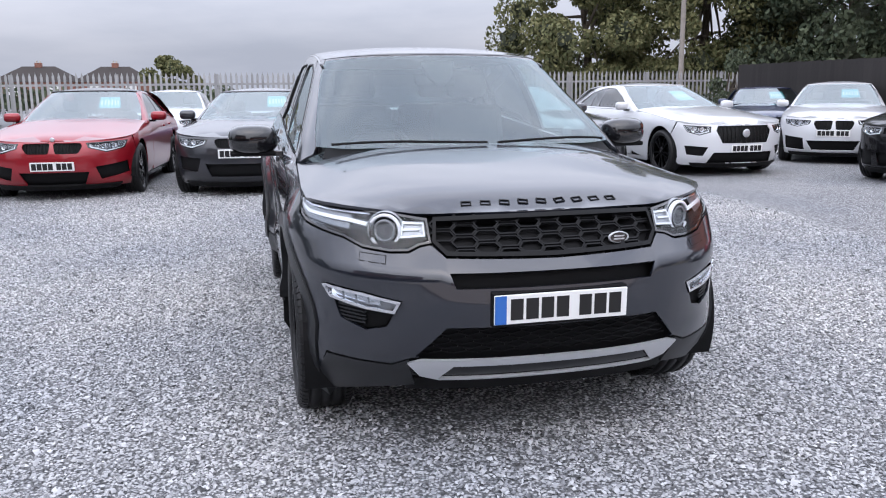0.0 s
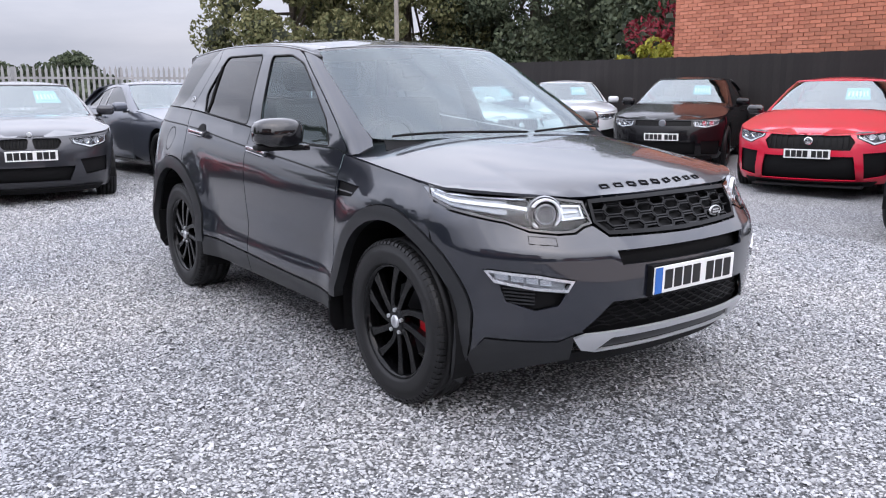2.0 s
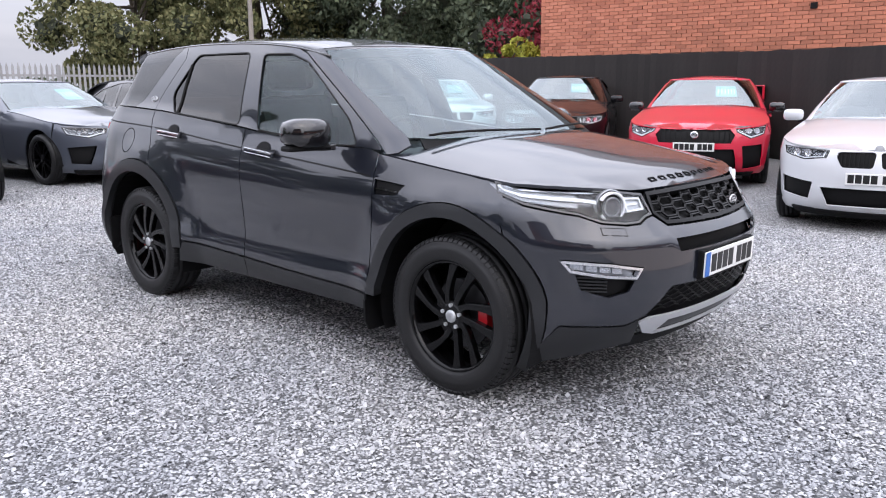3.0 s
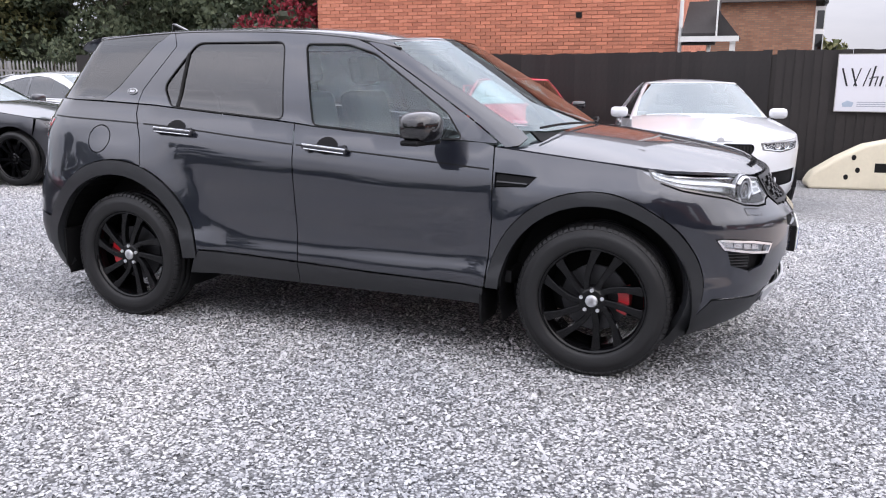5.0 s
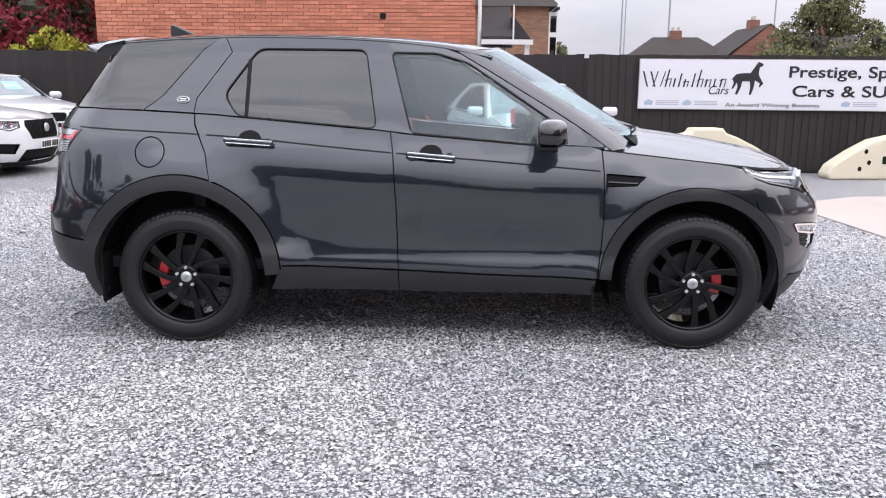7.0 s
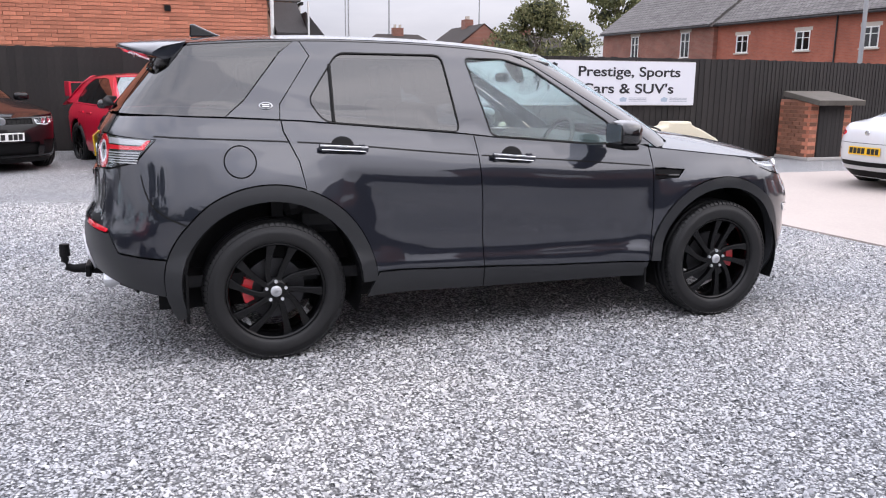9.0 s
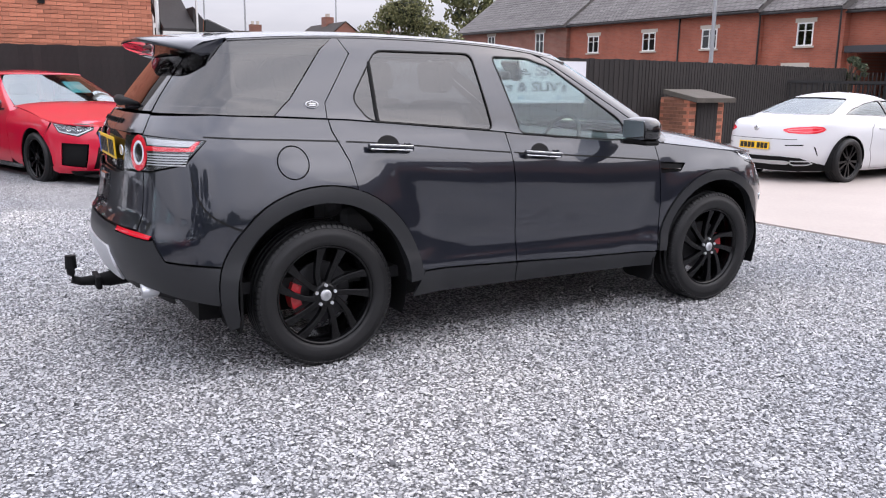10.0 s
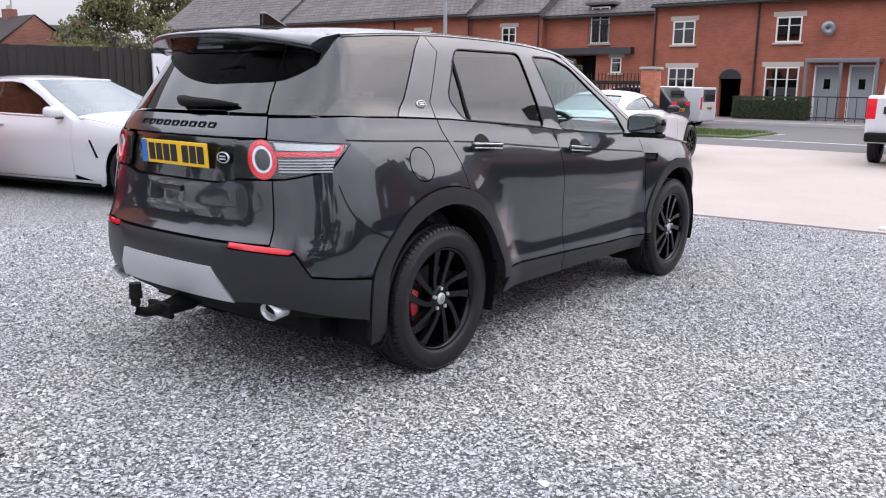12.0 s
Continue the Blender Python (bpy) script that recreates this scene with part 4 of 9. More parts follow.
# lamps
for sgn in (1, -1):
    m = sgn < 0
    lamp = panel("headlamp", LAMP, set_back(S.front, 0.062), M_LAMPMID, hero, d=0.04, gap=0.001, rim=0.0, mirror=m, label="clear headlamp with a ring-shaped light guide")
    panel("lamp_lens", LAMP, S.front, M_LENS, lamp, d=0.05, gap=0.003, rim=0.0, mirror=m, lift=-0.002)
    panel("lamp_edge", LAMP, S.front, M_TRIM, lamp, holes=[inset(LAMP, 0.010)], d=0.05, gap=0.001, rim=0.04, mirror=m)
    cz = 0.896
    fr = S.front(S.nx(0.615), cz)
    face = pose(fr[0] + 0.006, fr[1] + 0.024, cz, 0, 0, -26)
    for r0, r1, y, ma, nm, arcs in ((0.054, 0.064, -0.010, M_LAMPWHITE, "light_ring", (30, 330)), (0.0, 0.034, -0.004, M_LAMPMID, "projector_lens", (0, 360)), (0.034, 0.042, -0.008, M_LAMPDARK, "projector_ring", (0, 360)), (0.042, 0.051, 0.006, M_TRIM, "ring_shadow_gap", (0, 360)), (0.067, 0.073, 0.008, M_LAMPLIGHT, "reflector_bowl", (0, 360))):
        vs, fs = spin([(y, r0), (y - 0.002, (r0 + r1) / 2), (y, r1), (y + 0.015, r1), (y + 0.015, r0)], 40, arc=arcs)
        ring = obj(nm, vs, fs, ma, lamp)
        ring.matrix_basis = (Matrix.Diagonal((-1 if m else 1, 1, 1, 1)) @ face @ pose(0, 0, 0, 0, 0, 90))
    arm = [(S.sy(-1.665), 0.984), (S.sy(-1.715), 0.962), (S.sy(-1.80), 0.942), NX(0.745, 0.924), NX(0.68, 0.912), NX(0.68, 0.925), NX(0.745, 0.937), (S.sy(-1.80), 0.953), (S.sy(-1.70), 0.972), (S.sy(-1.69), 0.987)]
    panel("light_arm", arm, set_back(S.front, 0.012), M_LAMPWHITE, lamp, d=0.04, gap=0.0, rim=0.008, mirror=m)
    panel("upper_line", [NX(0.68, 0.951), (S.sy(-1.80), 0.966), (S.sy(-1.72), 0.978), (S.sy(-1.72), 0.983), (S.sy(-1.80), 0.972), NX(0.68, 0.956)], set_back(S.front, 0.012), M_REFLECTOR, lamp, d=0.04, gap=0.0, rim=0.004, mirror=m)
    tip = [(S.sy(-1.63), 0.988), (S.sy(-1.70), 0.960), (S.sy(-1.82), 0.925), NX(0.735, 0.895), NX(0.735, 0.955), (S.sy(-1.86), 0.968), (S.sy(-1.72), 0.985)]
    panel("tip_reflector", tip, set_back(S.front, 0.030), M_LAMPDARK, lamp, d=0.04, gap=0.0, rim=0.0, mirror=m)
    guide = [NX(0.468, 0.878), NX(0.556, 0.872), NX(0.556, 0.930), NX(0.478, 0.927)]
    panel("inner_guide", guide, set_back(S.front, 0.014), M_LAMPWHITE, lamp, holes=[inset(guide, 0.007)], d=0.03, gap=0.0, rim=0.008, mirror=m)
    panel("lamp_bar", [NX(0.492, 0.900), NX(0.550, 0.898), NX(0.550, 0.905), NX(0.492, 0.907)], set_back(S.front, 0.014), M_LAMPWHITE, lamp, d=0.04, gap=0.0, rim=0.008, mirror=m)
    panel("guide_back", guide, set_back(S.front, 0.026), M_LAMPLIGHT, lamp, d=0.04, gap=0.0, rim=0.0, mirror=m)
    # washer flap
    wsh = [NX(0.615, 0.812), NX(0.70, 0.820), NX(0.705, 0.795), NX(0.62, 0.787)]
    panel("washer_flap", wsh, S.front, M_GREY, bumper, d=0.05, lift=0.0016, rim=0.004, gap=0.0, mirror=m)
    panel("washer_gap", wsh, S.front, M_RUBBER, bumper, d=0.05, lift=0.0006, rim=0.0, gap=-0.003, mirror=m)
    # fog lamp in a chrome frame
    fog = panel("fog_lamp", FOG, S.front, M_CHROME, hero, holes=[inset(FOG, 0.013)], d=0.03, lift=0.006, rim=0.03, gap=0.001, mirror=m, label="chrome-framed fog lamp")
    panel("fog_back", FOG, set_back(S.front, 0.03), M_LAMPDARK, fog, d=0.05, rim=0, mirror=m)
    for k in range(4):
        a = 0.645 + k * 0.042
        z = 0.640 + k * 0.007
        panel("fog_reflector", [NX(a, z - 0.012), NX(a + 0.036, z - 0.008), NX(a + 0.036, z + 0.016), NX(a, z + 0.012)], set_back(S.front, 0.018), M_REFLECTOR, fog, d=0.03, rim=0.01, gap=0.001, mirror=m)
    panel("fog_lens", inset(FOG, 0.012), S.front, M_LENS, fog, d=0.05, rim=0, gap=0, mirror=m)
    duct = panel("air_duct", FOGLOW, set_back(S.front, 0.035), M_MATT, bumper, d=0.05, rim=0, gap=-0.006, mirror=m)
    for k in range(5):
        z = 0.553 + k * 0.014
        panel("duct_slat", [NX(0.70, z + 0.006), NX(0.79, z + 0.014), NX(0.79, z + 0.008), NX(0.70, z)], set_back(S.front, 0.012), M_CLAD, duct, d=0.05, rim=0.008, gap=0, mirror=m)

# raised marks across the bonnet's lip, plain bars
for i in range(9):
    x = -0.296 + 0.074 * i
    y = S.nose_at(S.nx(x, 0.955) / S.lf, 0.955)[1] + 0.058
    p = Vector(bonnet_surf(x, y))
    u = (Vector(bonnet_surf(x + 0.01, y + 0.0017 * (1 if x > 0 else -1))) - p).normalized()
    w = u.cross((Vector(bonnet_surf(x, y + 0.01)) - p).normalized()).normalized()
    v = w.cross(u)
    on = Matrix(((u.x, v.x, w.x, p.x), (u.y, v.y, w.y, p.y), (u.z, v.z, w.z, p.z), (0, 0, 0, 1)))
    bm = bmesh.new()
    for lo, hi in (((-0.020, -0.013), (-0.0155, 0.013)), ((0.0155, -0.013), (0.020, 0.013)), ((-0.0155, 0.0085), (0.0155, 0.013)), ((-0.0155, -0.013), (0.0155, -0.0085))):
        add_box(bm, (*lo, -0.004), (*hi, 0.0040), on)
    part("bonnet_mark", bm, M_MATT, bonnet)

# tail: tailgate, glass, lamps, bumper
TX = lambda x, z: (S.tx(x), z)
GATE = [TX(-0.638, 0.728), TX(0.638, 0.728), TX(0.638, 1.0), TX(0.44, 0.995), TX(0.34, 0.975), TX(-0.34, 0.975), TX(-0.44, 0.995), TX(-0.638, 1.0)]
panel("tailgate", GATE, S.back, M_GREY, hero, d=0.06)
UP = [TX(-0.625, 1.175), TX(0.625, 1.175), TX(0.61, 1.268), TX(-0.61, 1.268)]
gate = panel("tailgate_upper", UP, S.back, M_GREY, hero, d=0.05)
REC = [TX(-0.435, 1.171), TX(0.435, 1.171), TX(0.435, 0.998), TX(0.34, 0.979), TX(-0.34, 0.979), TX(-0.435, 0.998)]
panel("plate_recess", REC, lambda d, z: tuple(np.array(S.back(d, z)) - np.array((0, 0.022, 0))), M_TRIM, gate, d=0.08, gap=-0.002, rim=0)
RG = [TX(-0.603, 1.277), TX(0.603, 1.277), (S.tx(0.590), 1.50), (S.tx(0.580), 1.565), (-S.tx(0.580), 1.565), (-S.tx(0.590), 1.50)]
panel("rear_screen", RG, S.back, M_DARKGLASS, hero, d=0.06, rim=0.006)
number_plate(gate, Matrix.Translation((0, 2.232, 1.087)) @ pose(0, 0, 0, 3, 0, 180), yellow=True)
oval_badge("rear_badge", pose(-0.345, 2.212, 1.085, 0, 0, 90) @ Matrix.Diagonal((1, 1, 0.58, 1)), gate, 0.045)
part("gate_handle", box((-0.08, 2.250, 0.915), (0.08, 2.264, 0.945), bevel=0.004), M_TRIM, gate)
for i in range(9):
    x = 0.355 - 0.078 * i
    q = S.back(S.tx(-x), 1.222)
    bm = bmesh.new()
    for lo, hi in (((-0.022, -0.014), (-0.016, 0.014)), ((0.016, -0.014), (0.022, 0.014)), ((-0.016, 0.0085), (0.016, 0.014)), ((-0.016, -0.014), (0.016, -0.0085))):
        add_box(bm, (*lo, -0.002), (*hi, 0.004), Matrix.Translation((q[0], q[1], 1.222)) @ pose(0, 0, 0, -58, 0, 0))
    part("gate_mark", bm, M_MATT, gate)
# wiper on the rear glass
part("rear_wiper", sweep([(0.10, 2.125, 1.335), (0.02, 2.158, 1.325), (-0.06, 2.162, 1.318), (-0.20, 2.145, 1.318), (-0.34, 2.118, 1.312)], [0.010, 0.026, 0.026, 0.018, 0.006], 10), M_MATT, gate, smooth=True)
# spoiler: its top carries the roof's line on, its underside falls to the glass
top_, under_ = [], []
prof_n = 49
for i in range(prof_n):
    q = -1 + 2 * i / (prof_n - 1)
    k = abs(q)
    yb = 2.10 - 0.19 * k ** 3.5
    half = lambda y: (S.half(y, S.top(y)) + 0.003) * q
    zr = lambda y: S.top(y) + 0.042 * (1 - k ** 2.2) + 0.004
    zb = zr(1.80) - 0.030 - 0.015 * k ** 4
    ym = (1.80 + yb) / 2
    lipx = half(1.85) * (1 - 0.02 * k ** 6)
    top_.append([(half(1.74), 1.74, zr(1.74) - 0.012), (half(1.745), 1.745, zr(1.745)), (half(ym) , ym, (zr(1.80) + zb) / 2 + 0.004), (lipx, yb - 0.012, zb + 0.002), (lipx, yb, zb - 0.008), (lipx, yb - 0.006, zb - 0.022)])
    gx, gy, gz = S.back(S.tx(-0.585 * q), 1.552)
    e_ = step(0.74, 1.0, k)
    gx, gy, gz = gx * (1 - e_) + lipx * e_, gy * (1 - e_) + 1.80 * e_, gz * (1 - e_) + (zb - 0.040) * e_
    under_.append([(lipx, yb - 0.006, zb - 0.022), (lipx * 0.99, yb - 0.05, zb - 0.034 - 0.006 * k), (gx * 1.01, gy + 0.05 * (1 - k ** 6), gz + 0.012), (gx, gy + 0.006, gz)])


def loft(name, rings, material, parent):
    bm = bmesh.new()
    g = [[bm.verts.new(p) for p in r] for r in rings]
    for a, b in zip(g, g[1:]):
        for j in range(len(a) - 1):
            bm.faces.new((a[j], a[j + 1], b[j + 1], b[j]))
    return part(name, bm, material, parent, smooth=True)


spoiler = loft("roof_spoiler", top_, M_GREY, hero)
loft("spoiler_underside", under_, M_TRIM, spoiler)
for e in (0, -1):
    bm = bmesh.new()
    loop = top_[e][1:] + under_[e][1:]
    bm.faces.new([bm.verts.new(p) for p in loop])
    part("spoiler_end", bm, M_GREY, spoiler)
part("brake_light", box((-0.10, 2.005, 1.566), (0.10, 2.012, 1.578), bevel=0.003), M_LAMPDARK, spoiler)
# aerial fin
fin = extrude([(1.52, 1.690), (1.70, 1.684), (1.695, 1.755), (1.675, 1.757)], 0.03, pose(-0.015, 0, 0) @ Matrix(((0, 0, 1, 0), (1, 0, 0, 0), (0, 1, 0, 0), (0, 0, 0, 1))), bevel=0.008)
part("aerial_fin", fin, M_TRIM, hero)
# tail lamps
TLAMP = [TX(0.438, 1.165), TX(0.63, 1.170), (S.ty(1.955), 1.155), (S.ty(2.03), 1.085), (S.ty(2.07), 1.045), TX(0.70, 1.008), TX(0.44, 1.0)]
for sgn in (1, -1):
    m = sgn < 0
    tl = panel("tail_lamp", TLAMP, S.back, M_TAILBLACK, hero, d=0.04, mirror=m, gap=0.002, label="red and clear tail lamp with a ring light")
    panel("tail_lens", TLAMP, S.back, M_LENS, tl, d=0.05, lift=0.006, gap=0.004, rim=0.006, mirror=m)
    ring = lambda r, n=28: [(S.tx(0.60) + r * math.cos(2 * math.pi * i / n), 1.086 + r * math.sin(2 * math.pi * i / n)) for i in range(n)]
    panel("red_ring", ring(0.084), S.back, M_REDLAMP, tl, holes=[ring(0.056)], d=0.03, lift=0.004, gap=0, rim=0.004, mirror=m)
    panel("clear_ring", ring(0.058), S.back, M_LAMPWHITE, tl, holes=[ring(0.046)], d=0.03, lift=0.004, gap=0, rim=0.004, mirror=m)
    bar = [(S.tx(0.60) + 0.083, 1.100), (S.ty(2.02), 1.105), (S.ty(1.985), 1.150), (S.ty(2.0), 1.150), (S.ty(2.04), 1.120), (S.tx(0.60) + 0.083, 1.122)]
    panel("red_bar", bar, S.back, M_REDLAMP, tl, d=0.04, lift=0.004, gap=0, rim=0.004, mirror=m)
    up = [(S.tx(0.60) + 0.090, 1.128), (S.ty(2.035), 1.126), (S.ty(1.995), 1.150), (S.tx(0.60) + 0.075, 1.158)]
    panel("clear_panel", up, S.back, M_SMOKE, tl, d=0.05, lift=0.003, gap=0, rim=0.0, mirror=m)
    for k in range(5):
        z = 1.035 + k * 0.012
        panel("clear_bar", [(S.tx(0.60) + 0.090, z), (S.ty(2.055 - k * 0.004), z + 0.004), (S.ty(2.055 - k * 0.004), z + 0.010), (S.tx(0.60) + 0.090, z + 0.006)], S.back, M_SMOKE, tl, d=0.06, lift=0.003, gap=0, rim=0.0, mirror=m)
    # rear reflector
    panel("reflector", [TX(0.44, 0.728), TX(0.66, 0.722), TX(0.742, 0.712), TX(0.725, 0.690), TX(0.44, 0.702)], S.back, M_REDLAMP, hero, d=0.04, lift=0.002, gap=0.002, rim=0.006, mirror=m)
rb = [TX(-0.44, 0.722), TX(0.44, 0.722), TX(0.44, 0.700), TX(0.725, 0.688), TX(0.745, 0.695), TX(0.805, 0.595), (S.ty(1.90), 0.573)]
rb += [(S.ty(yy), zz) for yy, zz in arch(*RW, 0.548, 19, -8, 6)] + [(S.ty(1.93), 0.385), TX(0.70, 0.445), TX(0.55, 0.462), TX(0.46, 0.452), TX(0.0, 0.448)]
rb = [p for p in rb if p[0] >= 0]
rb = rb + [(-a, b) for a, b in rb[::-1] if a > 1e-6]
SKID = [TX(-0.345, 0.612), TX(0.345, 0.612), TX(0.40, 0.53), TX(0.445, 0.452), TX(-0.445, 0.452), TX(-0.40, 0.53)]
rbump = panel("rear_bumper", rb, S.back, M_CLAD, hero, d=0.06)
panel("skid_plate", SKID, S.back, M_SILVER, rbump, d=0.05, lift=0.010, rim=0.02, label="satin silver skid plate")
panel("rear_under", [TX(-0.7, 0.47), TX(0.7, 0.47), TX(0.6, 0.33), TX(-0.6, 0.33)], lambda d, z: tuple(np.array(S.back(d, z)) - np.array((0, 0.10, 0))), M_MATT, rbump, d=0.1)
for s in (-1, 1):
    vs, fs = spin([(-0.14, 0.042), (0.035, 0.050), (0.042, 0.046), (0.035, 0.041), (-0.14, 0.036)], 24, axis="z")
    ex = obj("tailpipe", vs, fs, M_SILVER, hero, smooth=True)
    ex.matrix_basis = pose(s * 0.61, 2.165, 0.428, -97, 0, s * 6) @ Matrix.Diagonal((1.25, 0.8, 1, 1))
    part("silencer", box((s * 0.50 - 0.14, 1.80, 0.38), (s * 0.50 + 0.14, 2.05, 0.48), bevel=0.05), M_MATT, hero)
# tow bar
tow = part("tow_bar", sweep([(0.03, 2.08, 0.40), (0.03, 2.18, 0.37), (0.03, 2.27, 0.352), (0.03, 2.34, 0.352), (0.03, 2.41, 0.352), (0.03, 2.445, 0.365), (0.03, 2.457, 0.40), (0.03, 2.458, 0.45)], [0.055, 0.055, 0.042, 0.030, 0.024, 0.024, 0.022, 0.020], 12), M_MATT, hero, smooth=True)
part("tow_bracket", box((-0.06, 2.315, 0.315), (0.12, 2.345, 0.385), bevel=0.008), M_MATT, tow)
part("tow_ball_cover", tube((0.03, 2.455, 0.43), (0.03, 2.455, 0.50), 0.030, 0.027, n=16), M_MATT, tow)
# wipers and scuttle
panel("scuttle", [(-0.66, 1.10), (0.66, 1.10), (0.64, 1.155), (0, 1.135), (-0.64, 1.155)], S.screen, M_MATT, hero, d=0.08, lift=-0.004)
for x0, x1 in ((-0.60, 0.02), (0.05, 0.62)):
    line = []
    for i in range(9):
        t = i / 8
        p = Vector(S.screen(-(x0 + (x1 - x0) * t), 1.150 + 0.012 * math.sin(t * 3.1)))
        line.append(p + Vector((0, -0.022, 0.012)))
    part("wiper", sweep(line, 0.0065, 6), M_MATT, hero)
# mirrors
for s in (-1, 1):
    mir = new("door_mirror")
    mir.parent = hero
    mir.matrix_basis = pose(s * 1.055, -0.555, 1.170, 0, 0, 6 * s)
    bm = bmesh.new()
    bmesh.ops.create_icosphere(bm, subdivisions=3, radius=1.0)
    for v in bm.verts:
        c = v.co
        f = lambda a, e: math.copysign(abs(a) ** e, a)
        v.co = Vector((f(c.x, 0.66) * 0.128, f(c.y, 0.75) * 0.082 - 0.02 * (1 - abs(c.x)), f(c.z, 0.66) * 0.076))
        if v.co.z < -0.03:
            v.co.z = -0.03 + (v.co.z + 0.03) * 0.9
        if v.co.y > 0.05:
            v.co.y = 0.05
    part("mirror_cap", bm, M_TRIM, mir, smooth=True)
    part("mirror_base", box((-0.118, -0.050, -0.084), (0.118, 0.045, -0.058), bevel=0.010), M_MATT, mir)
    part("mirror_glass", box((-0.098, 0.051, -0.050), (0.098, 0.054, 0.055), bevel=0.001), M_MIRROR, mir)
    bm = box((-0.155, -0.035, -0.088), (-0.06, 0.03, -0.058), Matrix.Diagonal((s, 1, 1, 1)), bevel=0.006)
    part("mirror_arm", bm, M_TRIM, mir)
# wheels
for sx in (-1, 1):
    for cy in (-1.3705, 1.3705):
        make_wheel(hero, sx * 0.815, cy, 0.370, 0.256, 0.238, 10, sx, caliper=(180 if cy < 0 else 360) if sx < 0 else (360 if cy < 0 else 180), face_turn=177.5 if cy < 0 else 171.0)
# wheel wells
for sx in (-1, 1):
    for cy, r in ((FW[0], 0.455), (RW[0], 0.47)):
        vs, fs = [], []
        for i in range(25):
            a = radians(-20 + 220 * i / 24)
            for x in (0.915, 0.62):
                vs.append((sx * x, cy + r * math.cos(a), 0.38 + r * math.sin(a)))
        for i in range(24):
            fs.append((2 * i, 2 * i + 1, 2 * i + 3, 2 * i + 2))
        c = len(vs)
        vs.append((sx * 0.62, cy, 0.38))
        fs += [(2 * i + 1, c, 2 * i + 3) for i in range(24)]
        obj("wheel_well", vs, fs, M_MATT, hero)


# cabin
def seat(x, y, z, wide=0.50):
    st = new("seat")
    st.parent = hero
    st.matrix_basis = pose(x, y, z)
    part("cushion", box((-wide / 2, -0.28, 0), (wide / 2, 0.25, 0.16), bevel=0.05), M_SEAT, st)
    part("backrest", box((-wide / 2, -0.06, 0), (wide / 2, 0.08, 0.62), pose(0, 0.26, 0.10, -14, 0, 0), bevel=0.05), M_SEAT, st)
    part("headrest", box((-0.14, -0.05, 0.66), (0.14, 0.05, 0.84), pose(0, 0.28, 0.10, -10, 0, 0), bevel=0.04), M_SEAT, st)


for x in (-0.38, 0.38):
    seat(x, 0.05, 0.62)
    seat(x, 0.95, 0.62, 0.6)
part("dashboard", box((-0.78, -1.02, 0.80), (0.78, -0.56, 1.10), bevel=0.08), M_DASH, hero)
part("cabin_floor", box((-0.82, -0.95, 0.40), (0.82, 2.0, 0.46)), M_DASH, hero)
part("headlining", box((-0.58, -0.20, 1.595), (0.58, 1.75, 1.61)), mat("pale_headlining", (0.45, 0.44, 0.42), 0.9), hero)
part("boot_bulkhead", box((-0.74, 1.30, 0.45), (0.74, 1.36, 1.15)), M_DASH, hero)
vs, fs = [], []
for i in range(32):
    a = 2 * math.pi * i / 32
    for j in range(8):
        b = 2 * math.pi * j / 8
        vs.append(((0.18 + 0.015 * math.cos(b)) * math.cos(a), 0.015 * math.sin(b), (0.18 + 0.015 * math.cos(b)) * math.sin(a)))
for i in range(32):
    for j in range(8):
        fs.append((i * 8 + j, i * 8 + (j + 1) % 8, ((i + 1) % 32) * 8 + (j + 1) % 8, ((i + 1) % 32) * 8 + j))
wheel_ = obj("steering_wheel", vs, fs, M_DASH, hero, smooth=True)
wheel_.matrix_basis = pose(-0.38, -0.48, 1.06, 25, 0, 0)
part("wheel_boss", box((-0.17, -0.01, -0.03), (0.17, 0.02, 0.03), bevel=0.008), M_DASH, wheel_)
# rear-view mirror and sensor housing at the windscreen's head
rv = part("rear_view_mirror", box((-0.12, -0.02, -0.03), (0.12, 0.02, 0.03), pose(0, -0.27, 1.475, -10, 0, -8), bevel=0.018), M_DASH, hero, smooth=True)
part("sensor_housing", extrude([(-0.10, 0.0), (0.10, 0.0), (0.07, -0.10), (0.03, -0.15), (-0.03, -0.15), (-0.07, -0.10)], 0.035, pose(0, -0.315, 1.565, 60, 0, 0), bevel=0.012), M_DASH, rv)


# ---- ground ----
def rise(x, y):
    """The yard climbs a little towards the back rows."""
    return 0.13 * step(1.2, 5.5, 0.35 * x + 0.94 * y)


